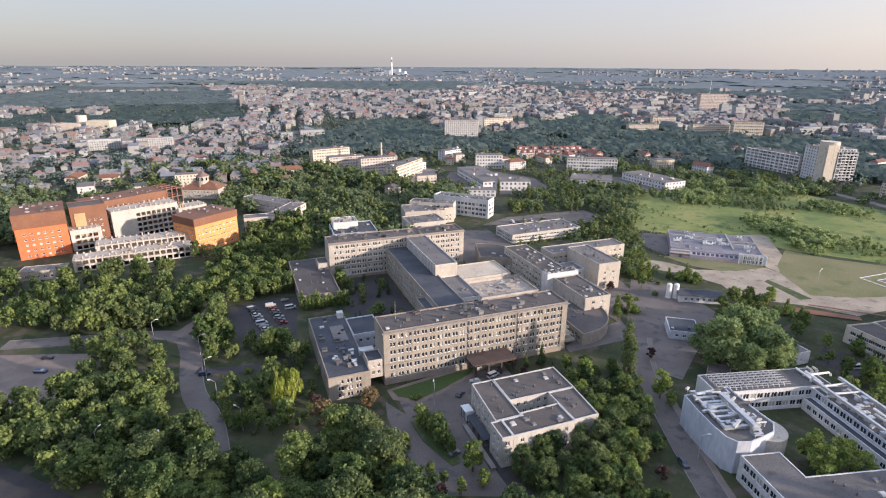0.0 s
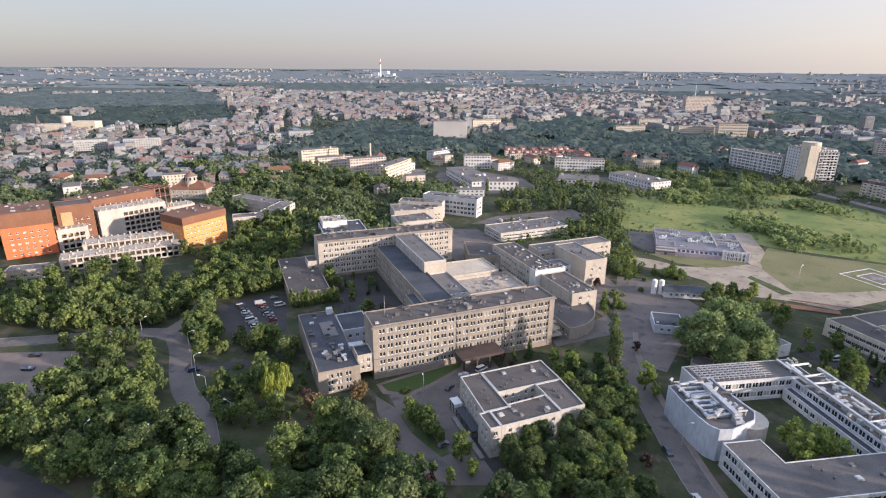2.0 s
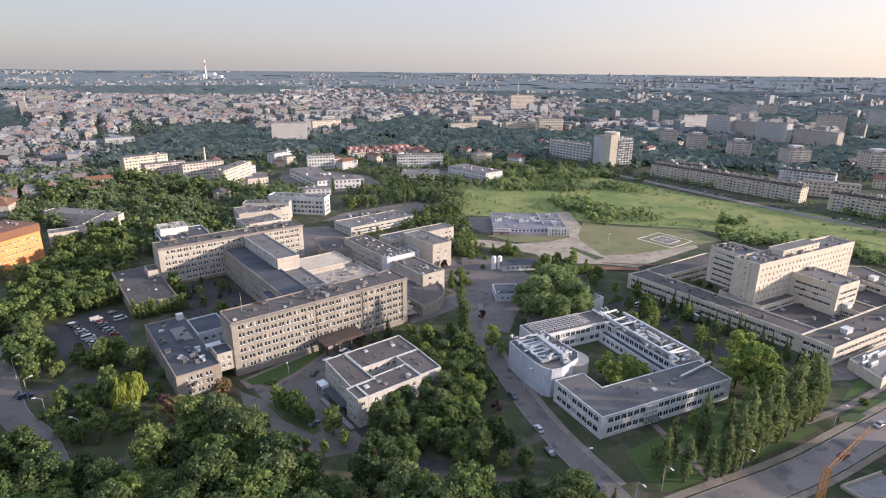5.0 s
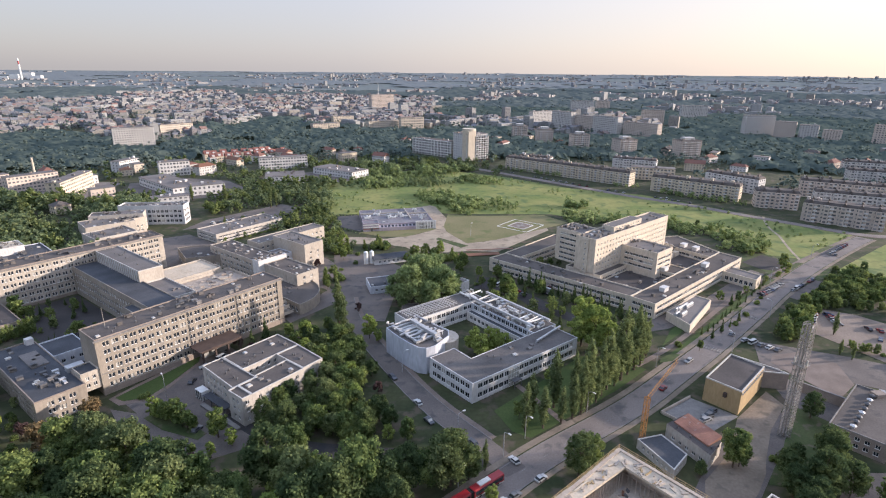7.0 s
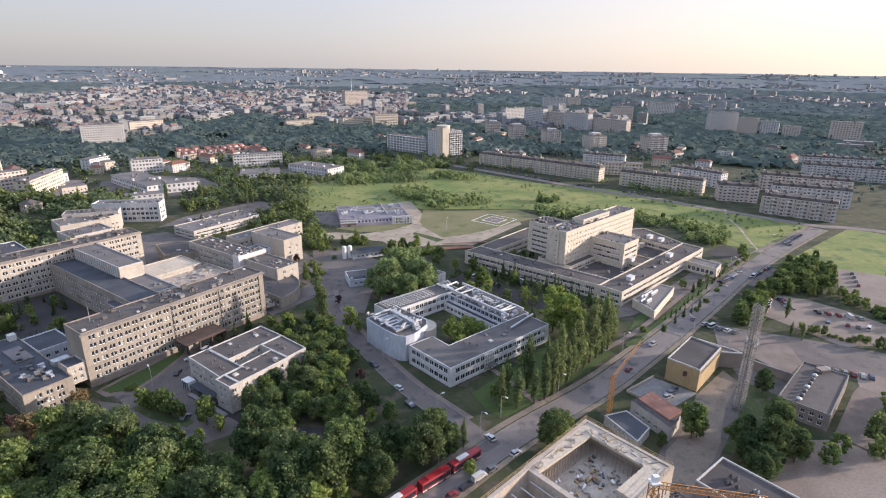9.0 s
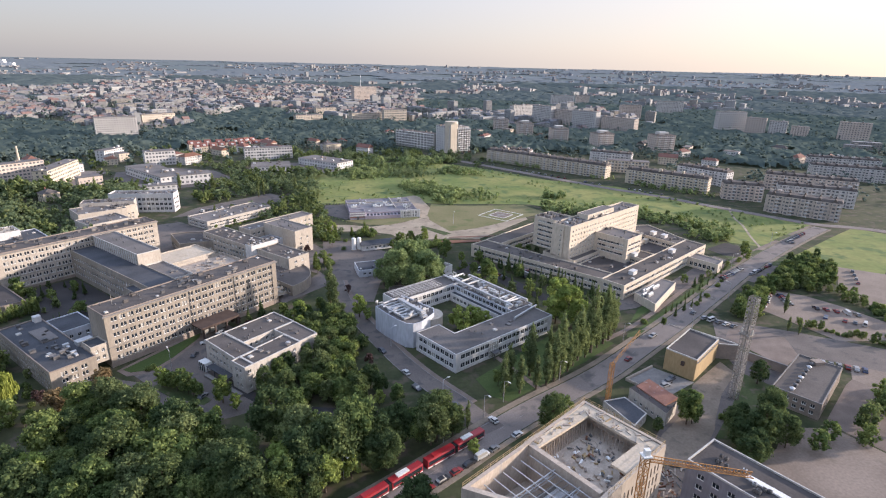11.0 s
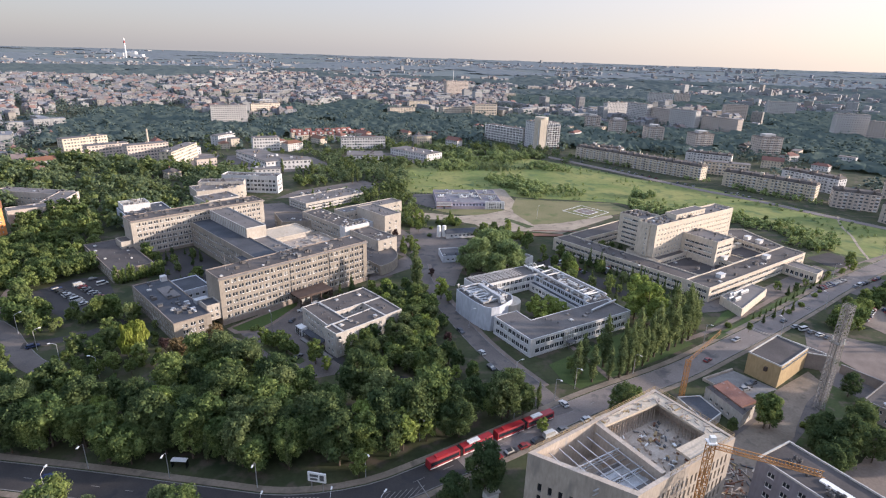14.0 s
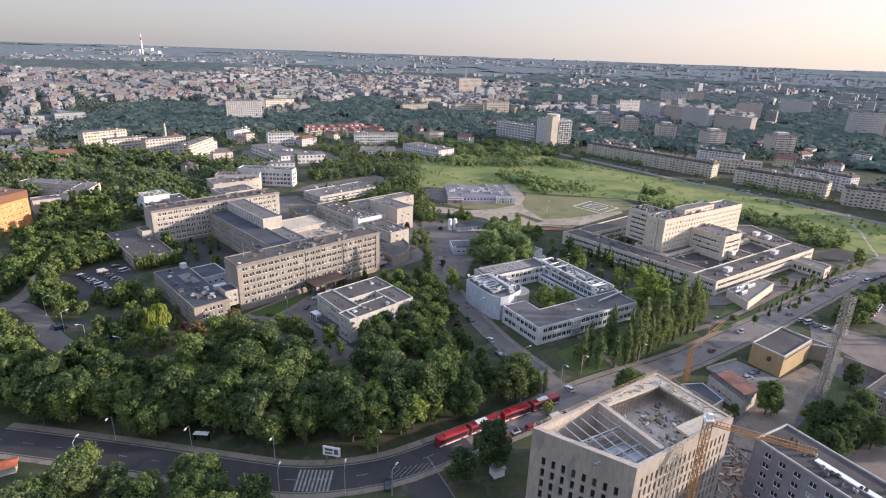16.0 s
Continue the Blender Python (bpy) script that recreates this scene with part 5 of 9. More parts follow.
def ward_pavilion():
    """The mauve-grey single-storey ward beside the meadow."""
    t = thing("ward_pavilion", "mauve-grey single-storey ward with white rooftop plant and a glazed end", "building", 8, 352, 4)
    b = wing(t, "wall", (0, 51.5, 0, 43), 4.4, M_PURPLE, M_MAUVEROOF, (1.2,), (1.9, 1.5), 2.5, "sew", rim=0.45, label="mauve-grey panelled wall")
    e = wing(t, "entrance_block", (-0.8, 10.5, -1.6, 7), 5.7, M_PURPLE, M_MAUVEROOF, (), (1.5, 1.5), 3, "sw", rim=0.5, label="mauve block with white and red stripes")
    for z, m, n in ((4.5, M_WHITE, "white_band"), (2.7, M_WHITE, "white_band"), (1.5, M_RUST, "red_band")):
        a = Arr()
        a.box(-0.9, 10.6, -1.68, -1.6, z, z + 0.75)
        part(n, a, m, e)
    a = Arr()
    a.box(4.4, 6.0, -1.75, -1.66, -0.2, 2.4)
    part("door", a, M_DARKMETAL, e)
    g = wing(t, "glazed_end", (37.5, 52.5, -2, -0.02), 5.4, M_WHITEWALL, M_MAUVEROOF, (0.4, 2.6), (1.5, 2.0), 1.9, "swe", rim=0.4)
    for i in range(8):
        a = Arr()
        a.box(37.6 + 2.08 * i, 38.0 + 2.08 * i, -2.45, -2.0, -0.2, 5.6)
        part("pilaster", a, M_WHITE, g)
    # sloping glazed lean-to along the front
    a = Arr()
    a.quad((10.6, -2.2, 2.6), (37.4, -2.2, 2.6), (37.4, 0.6, 4.3), (10.6, 0.6, 4.3))
    a.box(10.6, 37.4, -2.2, -2.05, -0.2, 2.6)
    lean = part("lean_to", a, M_PURPLE, t)
    for i in range(10):
        a = Arr()
        u = 12 + 2.6 * i
        a.quad((u, -1.9, 2.83), (u + 1.7, -1.9, 2.83), (u + 1.7, -0.2, 3.86), (u, -0.2, 3.86))
        part("skylight", a, M_DARKGLASS, lean)
    # low walls that divide the roof, and raised roof lights
    for x0, x1, y0, y1 in ((35.6, 36.2, 9, 43), (0, 35.6, 30, 30.5), (36.2, 51.5, 26, 26.5)):
        a = Arr()
        a.box(x0, x1, y0, y1, 4.35, 5.5)
        part("roof_wall", a, M_SOOTWALL, b)
    rng = random.Random(8)
    for x0, x1, y0, y1, n in ((10, 16, 24, 40, 8), (18, 27, 16, 22, 7), (30, 34, 17, 27, 6), (41, 48, 8, 18, 6), (41, 49, 30, 40, 3), (2, 9, 12, 28, 3)):
        for _ in range(n):
            u, v = rng.uniform(x0, x1), rng.uniform(y0, y1)
            w, d, h = rng.uniform(0.7, 1.5), rng.uniform(0.5, 1.1), rng.uniform(0.9, 1.9)
            a = Arr()
            a.box(u - w, u + w, v - d, v + d, 4.75, 4.75 + h)
            for q in (-0.8, 0.8):
                a.box(u + w * q - 0.1, u + w * q + 0.1, v - d, v + d, 4.35, 4.75)
            unit = part("air_handler", a, rng.choice((M_WHITE, M_WHITE, M_METAL)), b)
            a = Arr()
            a.tube((u, v, 4.75 + h), (u, v, 4.95 + h), min(w, d) * 0.7, min(w, d) * 0.65, 10)
            part("fan", a, M_DARKMETAL, unit)
    for u0, u1, v in ((12, 30, 25), (20, 34, 28), (38, 47, 21)):
        a = Arr()
        a.box(u0, u1, v - 0.35, v + 0.35, 4.5, 5.1)
        part("air_duct", a, M_METAL, b)
    roof_bits(b, (2, 50, 3, 41), 4.4, 18, rng, "vh")


ward_pavilion()


def orange_hospital():
    """The orange-clad blocks to the west and the white concrete frame rising between them."""
    t = thing("orange_block", "amber and orange clad five-storey block with a brown top", "hospital", -266, 240, 80)
    wing_poly(t, "wall", [(0, 0), (31, 0), (31, 24), (0, 22)], 17, M_AMBER, M_ROOF, (1.5, 4.6, 7.7, 10.8, 13.7), (1.2, 1.2), 2.6, [True, True, True, True], rim=0)
    a = Arr()
    a.prism([(-0.4, -0.4), (31.4, -0.4), (31.4, 24.4), (-0.4, 22.4)], 17, 21.8, 0)
    cap = part("brown_top", a, M_BROWNCLAD, t, "dark brown clad top storey")
    roof_bits(cap, (4, 28, 4, 20), 21.8, 8, random.Random(2), "bh")
    t = thing("orange_block", "tall orange clad block with dark brown top storeys", "hospital", -352, 188, 57.5)
    wing_poly(t, "wall", [(0, 0), (26, 0), (26, 30), (0, 30)], 19, M_ORANGE, M_ROOF, [1.5 + 3.3 * i for i in range(5)], (1.5, 1.2), 3.4, [True, True, True, True], rim=0)
    a = Arr()
    a.prism([(-0.4, -0.4), (26.4, -0.4), (26.4, 30.4), (-0.4, 30.4)], 19, 27.6, 0)
    cap = part("brown_top", a, M_BROWNCLAD, t, "dark brown clad top storeys")
    roof_bits(cap, (3, 23, 3, 27), 27.6, 14, random.Random(3), "bh")
    t = thing("orange_block", "long rust-red and brown clad range with an open steel end", "hospital", -352, 236, 78)
    wing_poly(t, "wall", [(0, 0), (52, 0), (52, 22), (0, 22)], 17, M_RUSTCLAD, M_ROOF, (1.5, 4.7, 7.9, 11), (1.4, 1.3), 3.2, None, rim=0)
    a = Arr()
    a.prism([(-0.4, -0.4), (52.4, -0.4), (52.4, 22.4), (-0.4, 22.4)], 17, 24, 0)
    cap = part("brown_top", a, M_BROWNCLAD, t, "rust-brown clad upper storeys")
    roof_bits(cap, (4, 48, 4, 18), 24, 16, random.Random(4), "bh")
    a = Arr()
    for u in (53, 57, 61, 65):
        for v in (0, 7, 14, 21):
            a.beam((u, v, 0), (u, v, 24), 0.5)
    for z in (6, 12, 18, 24):
        for u in (53, 57, 61, 65):
            a.beam((u, 0, z), (u, 21, z), 0.4)
        for v in (0, 7, 14, 21):
            a.beam((52.5, v, z), (65, v, z), 0.4)
    part("steel_end", a, M_RUST, t, "open rusty steel frame")
    t = thing("orange_block", "brown clad link with an ochre stair wall", "hospital", -351, 221, 60)
    wing_poly(t, "wall", [(0, -6), (20, -6), (20, 10), (0, 10)], 26, M_BROWNCLAD, M_ROOF, (4, 8, 12, 16), (1.4, 1.3), 3.2, None, rim=0.4)
    a = Arr()
    a.box(2, 8, -6.5, -6.05, 0, 22)
    part("stair_wall", a, M_OCHRE, t)
    # concrete frame under construction: open bays, floors inside, stub columns on the roofs
    t = thing("concrete_frame_building", "raw pale concrete hospital wings under construction with open bays", "building site", -304, 188, 0)
    def shell(x, y, turn, w, d, h, blind=0.0, seed=1):
        rng = random.Random(seed)
        c, q = math.cos(radians(turn)), math.sin(radians(turn))
        P = lambda u, v: (x + 304 + u * c - v * q, y - 188 + u * q + v * c)
        poly = [P(0, 0), P(w, 0), P(w, d), P(0, d)]
        keep_off(t, poly)
        a = Arr()
        rows = [0.7 + 3.5 * k for k in range(int(h / 3.5))]
        for i in range(4):
            p, r = poly[i], poly[(i + 1) % 4]
            ln = math.hypot(r[0] - p[0], r[1] - p[1])
            cells = [k for k in grid_cells(ln, rows, 2.5, 2.3, 3.3, 0.5) if not (i == 0 and k[0] < blind)]
            facade(a, p, r, -0.3, h, cells, depth=0.5)
        body = part("frame", a, M_SOOTWALL, t)
        for z in [3.5 * k for k in range(1, len(rows))]:
            a = Arr()
            a.prism([P(0.6, 0.6), P(w - 0.6, 0.6), P(w - 0.6, d - 0.6), P(0.6, d - 0.6)], z - 0.15, z)
            part("floor_slab", a, M_CONCRETE, body)
        a = Arr()
        a.prism(poly, h - 0.3, h)
        part("roof_slab", a, M_CONCRETE, body)
        for k in range(int(w / 3.3)):
            for v in (0.4, d - 0.4):
                px, py = P(1.6 + 3.3 * k, v)
                a = Arr()
                a.box(px - 0.35, px + 0.35, py - 0.35, py + 0.35, h - 0.05, h + rng.uniform(0.6, 1.6))
                part("stub_column", a, M_CONCRETE, body)
        for _ in range(int(w * d / 60)):
            px, py = P(rng.uniform(1, w - 2), rng.uniform(1, d - 2))
            a = Arr()
            a.box(px - rng.uniform(0.3, 1.2), px + rng.uniform(0.3, 1.2), py - 0.5, py + rng.uniform(0.3, 1.0), h - 0.05, h + rng.uniform(0.3, 1.3))
            part("pallet_load", a, rng.choice([M_CONCRETE, M_OCHRE, M_METAL, M_SITEWALL]), body)
    shell(-304, 187, 50, 62, 11, 7.6, 0, 1)
    shell(-306, 203, 50, 50, 12, 11.0, 0, 2)
    shell(-340, 212, 64, 17, 15, 13.5, 0, 3)
    shell(-333, 236, 68, 42, 13.5, 20.5, 14, 4)
    shell(-317.5, 275.5, 68, 20, 12, 15.5, 0, 5)
    block("clinic_block", "low pale flat-roofed building at the street corner", "building", -318, 166, 40, 22, 10, 5, M_SITEWALL, M_ROOF2, (1.2,), (1.4, 1.6), 3, 0.4, 5, 57)
    t = thing("rotunda_building", "old hospital pavilion with a brown drum and a dark hipped roof", "building", -391, 346, 22)
    wing(t, "wall", (0, 32, 0, 20), 8.5, M_PLASTER2, M_RUST, (1.5, 4.8), (1.2, 1.7), 2.8, "nesw", rim=0)
    a = Arr()
    for p, q in (((-1, -1), (33, -1)), ((33, -1), (33, 21)), ((33, 21), (-1, 21)), ((-1, 21), (-1, -1))):
        c0 = (10 if p[0] < 15 else 22, 10, 14.5)
        c1 = (10 if q[0] < 15 else 22, 10, 14.5)
        a.quad((*p, 8.5), (*q, 8.5), c1, c0)
    roof = part("roof", a, M_BROWNCLAD, t)
    a = Arr()
    a.tube((16, 10, 11), (16, 10, 18.5), 5.4, 5.2, 20)
    drum = part("drum", a, M_PLASTER2, t)
    a = Arr()
    a.tube((16, 10, 18.5), (16, 10, 21.0), 5.8, 2.0, 20)
    a.tube((16, 10, 21.0), (16, 10, 22.6), 1.6, 0.5, 12)
    part("drum_roof", a, M_TILE_OLD, drum)
    for k in range(10):
        w = radians(36 * k)
        a = Arr()
        a.beam((16 + 5.4 * math.cos(w), 10 + 5.4 * math.sin(w), 15), (16 + 5.4 * math.cos(w), 10 + 5.4 * math.sin(w), 17.4), 0.9)
        part("drum_window", a, M_DARKGLASS, drum)
    for u, v in ((3, 4), (29, 5), (16, 2)):
        a = Arr()
        a.box(u - 0.6, u + 0.6, v - 0.5, v + 0.5, 8.5, 13.2)
        part("chimney", a, M_PLINTH, roof)
    block("clinic_block", "long grey-beige three-storey clinic with a flat roof", "building", -252, 312, 100, 30, 13, 10, M_FLATBEIGE, M_ROOF2, (1.5, 4.6, 7.4), (1.5, 1.4), 3, 0.4, 8, 51)
    block("clinic_block", "grey-beige clinic wing with a flat roof", "building", -262, 345, 172, 55, 12, 9.5, M_FLATBEIGE, M_ROOF2, (1.5, 4.6), (1.5, 1.4), 3, 0.4, 10, 52)
    block("clinic_block", "small pale clinic wing beside the orange block", "building", -272, 289, 42, 26, 11, 9, M_FLATBEIGE, M_ROOF2, (1.5, 4.6), (1.5, 1.4), 3, 0.4, 5, 53)


orange_hospital()


def unfinished_block():
    """The concrete shell beside the street, open at the top."""
    t = thing("unfinished_building", "tall pale concrete shell under construction, roof open, slit windows", "building site", 43.5, 30.1, 29.1)
    h, rng = 27.6, random.Random(6)
    rows = [1.5 + 3.3 * i for i in range(6)]
    outer = [(-2, -1.5), (34, -0.2), (33.6, 23.3), (-13.8, 20)]
    a, wins = Arr(), []
    for i in range(4):
        p, q = outer[i], outer[(i + 1) % 4]
        ln = math.hypot(q[0] - p[0], q[1] - p[1])
        tall = [1.5 + 3.3 * k for k in range(7)]
        wins += facade(a, p, q, -0.3, h, grid_cells(ln, tall, 0.72, 2.5, 1.72, 1.4) if i < 2 else grid_cells(ln, rows, 1.0, 2.5, 2.5, 1.6), depth=0.4)
    wall = part("outer_wall", a, M_SITEWALL, t, "pale rendered outer wall")
    put_windows(wins, wall, 1, glass=M_DARKGLASS)
    inner = [(-0.9, -0.4), (33.2, 0.7), (32.8, 22.4), (-12, 19.2)]
    a = Arr()
    for i in range(4):
        (x0, y0), (x1, y1), (x2, y2), (x3, y3) = outer[i], outer[(i + 1) % 4], inner[(i + 1) % 4], inner[i]
        a.quad((x0, y0, h), (x1, y1, h), (x2, y2, h), (x3, y3, h))
        a.quad((x3, y3, h), (x2, y2, h), (x2, y2, 16.6), (x3, y3, 16.6))
    part("wall_head", a, M_CONCRETE, t)
    a = Arr()
    a.box(8.3, 33.2, 0.4, 22.6, 19.6, 22.4)
    part("top_slab", a, M_CONCRETE, t, "bare concrete slab strewn with debris")
    a = Arr()
    a.prism(inner, 16.4, 17.0)
    part("lower_slab", a, M_CONCRETE, t, "bare concrete floor below the steel frame")
    # ring deck round the eastern well and a dividing wall
    a = Arr()
    a.box(8.2, 9.5, 0.6, 22.0, 16.8, h - 0.3)
    part("dividing_wall", a, M_CONCRETE, t)
    a = Arr()
    for x0, x1, y0, y1 in ((9.5, 33, 18.6, 22.2), (29.2, 32.9, 0.8, 18.6), (18, 29.2, 0.5, 4.5)):
        a.box(x0, x1, y0, y1, h - 0.9, h - 0.25, 0, True)
    deck = part("deck", a, M_BEIGEROOF, t, "pale boarded deck round the open well")
    for _ in range(130):
        x, y = rng.uniform(10.5, 28.5), rng.uniform(2.5 if _ % 3 else 5.5, 17.5)
        s = rng.uniform(0.15, 0.75)
        a = Arr()
        w, b = rng.uniform(0, 3.1), rng.uniform(0.12, 0.7)
        a.beam((x - s * math.cos(w), y - s * math.sin(w), 22.4 + b / 2), (x + s * math.cos(w), y + s * math.sin(w), 22.4 + b / 2 + rng.uniform(0, 0.5)), b)
        part("debris", a, rng.choice([M_CONCRETE, M_RUBBLE, M_RUBBLE, M_PLINTH, M_BROWNCLAD, M_OCHRE, M_KERB, M_DARKMETAL, M_WHITE]), t)
    for i in range(19):
        x = 10.2 + i * 0.99
        a = Arr()
        a.beam((x, 18.3, 22.4), (x, 18.3, h - 0.9), 0.12)
        part("prop", a, M_RUBBLE, t)
    for i in range(13):
        a = Arr()
        a.beam((29.0, 4.8 + i * 1.05, 22.4), (29.0, 4.8 + i * 1.05, h - 0.9), 0.12)
        part("prop", a, M_RUBBLE, t)
    # planks, panels and crates left about on the decks
    for i in range(60):
        if i % 2:
            x, y = rng.uniform(10, 32), rng.uniform(19, 21.6)
        else:
            x, y = rng.uniform(29.6, 32.5), rng.uniform(1.5, 18)
        a = Arr()
        w, s = rng.uniform(0, 3.1), rng.uniform(0.5, 1.4)
        a.beam((x - s * math.cos(w), y - s * 0.6 * math.sin(w), h - 0.15), (x + s * math.cos(w), y + s * 0.6 * math.sin(w), h - 0.15), rng.uniform(0.12, 0.4))
        part("plank", a, rng.choice([M_OCHRE, M_CONCRETE, M_CONCRETE, M_STEEL, M_RUBBLE, M_BEIGEROOF]), t)
    # steel frame over the western part
    for v in (5.5, 12.5):
        a = Arr()
        a.beam((-8 + v * 0.1, v, 25.6), (8.2, v, 25.6), 0.22)
        a.beam((-8 + v * 0.1, v, 24.4), (8.2, v, 24.4), 0.18)
        for k in range(9):
            u0, u1 = -7.4 + 1.74 * k, -7.4 + 1.74 * (k + 1)
            a.beam((u0, v, 24.4 if k % 2 else 25.6), (u1, v, 25.6 if k % 2 else 24.4), 0.12)
        part("truss", a, M_METAL, t)
    for u in (-8, -5, -2, 1, 4, 7):
        a = Arr()
        lo = 0.4 if u > -1 else 4.0 + (-u) * 0.8
        a.beam((u, lo, 25.9), (u, 19, 25.9), 0.2)
        part("steel_beam", a, M_METAL, t)
    for i in range(4):
        v = 6.6 + i * 1.7
        a = Arr()
        a.beam((-6, v, 24.6), (7.8, v, 24.6), 0.16)
        part("joist", a, M_STEEL, t)
    # sheeting half laid below the steel, and rubble on the bare floor
    for i in range(7):
        a = Arr()
        v = 1.4 + i * 1.55
        a.box(0.5, 7.8, v, v + 1.45, 24.0 - 0.35 * i, 24.12 - 0.35 * i, 0, True)
        part("deck_sheet", a, M_METAL if i % 3 else M_ROOF2, t)
    for _ in range(36):
        x, y, q = rng.uniform(-9.5, -1), rng.uniform(9, 18), rng.uniform(0.2, 0.8)
        a = Arr()
        a.box(x - q, x + q * 0.7, y - q * 0.5, y + q * 0.6, 16.95, 17.1 + rng.uniform(0.1, 0.9))
        part("debris", a, rng.choice([M_CONCRETE, M_RUBBLE, M_OCHRE, M_RUST, M_DARKMETAL]), t)
    # railings
    a = Arr()
    for (p, q) in (((-13.4, 20.1), (33.3, 23.1)), ((33.4, 23.1), (33.8, 0.1)), ((33.8, 0.1), (9, -0.9))):
        for z in (0.5, 1.05):
            a.beam((*p, h + z), (*q, h + z), 0.07)
        n = int(math.hypot(q[0] - p[0], q[1] - p[1]) / 2.2)
        for k in range(n + 1):
            x, y = p[0] + (q[0] - p[0]) * k / n, p[1] + (q[1] - p[1]) * k / n
            a.beam((x, y, h), (x, y, h + 1.1), 0.08)
    part("railing", a, M_OCHRE, t)
    a = Arr()
    for k in range(9):
        for j in range(3):
            x = 8 + j * 2.5
            a.beam((x, -2.3, k * 3), (x, -2.3, k * 3 + 3), 0.1)
        a.beam((8, -2.3, k * 3), (13, -2.3, k * 3), 0.1)
        a.beam((8, -2.3, k * 3 + 1.5), (13, -2.3, k * 3 + 1.5), 0.08)
        a.beam((8, -2.3, k * 3), (10.5, -2.3, k * 3 + 3), 0.08)
    part("scaffold", a, M_STEEL, t)


unfinished_block()


def site_yard():
    yard = [(43, 26), (73.5, 45), (79, 68), (90, 72), (97, 66), (94, 57.5), (83, 51.5), (100, 16), (60, 4)]
    sheet("yard_rubble", yard, M_DIRT, 0.066, "brown trodden earth strewn with building rubble", "yard")
    rng = random.Random(61)
    a, n = Arr(), 0
    while n < 1150:
        x, y = rng.uniform(43, 100), rng.uniform(4, 72)
        if not inside((x, y), yard):
            continue
        n += 1
        w, q = rng.uniform(0, 3.14), rng.uniform(0.12, 0.6) if n % 3 else rng.uniform(0.6, 1.7)
        d = (math.cos(w) * q, math.sin(w) * q)
        a.beam((x - d[0], y - d[1], 0.25), (x + d[0], y + d[1], 0.25 + rng.uniform(0, 0.3)), rng.uniform(0.12, 0.5), rng.choice((0, 1, 1, 2, 3, 3, 4, 4)))
    tagged(new("site_rubble", a.mesh("site_rubble", [M_CONCRETE, M_RUBBLE, M_OCHRE, M_DARKMETAL, M_BROWNCLAD])), "heaps of planks, blocks and rubble on the site yard", "rubble", kind="stuff")


site_yard()


def lattice(a, x, y, z0, z1, w, step, bar, m=0):
    for sx in (-1, 1):
        for sy in (-1, 1):
            a.beam((x + sx * w, y + sy * w, z0), (x + sx * w, y + sy * w, z1), bar, m)
    z, k = z0, 0
    while z < z1 - 0.1:
        zt = min(z + step, z1)
        for (ax, ay), (bx, by) in (((-w, -w), (w, -w)), ((w, -w), (w, w)), ((w, w), (-w, w)), ((-w, w), (-w, -w))):
            s, e = ((ax, ay), (bx, by)) if k % 2 else ((bx, by), (ax, ay))
            a.beam((x + s[0], y + s[1], z), (x + e[0], y + e[1], zt), bar * 0.7, m)
            a.beam((x + ax, y + ay, zt), (x + bx, y + by, zt), bar * 0.6, m)
        z, k = zt, k + 1


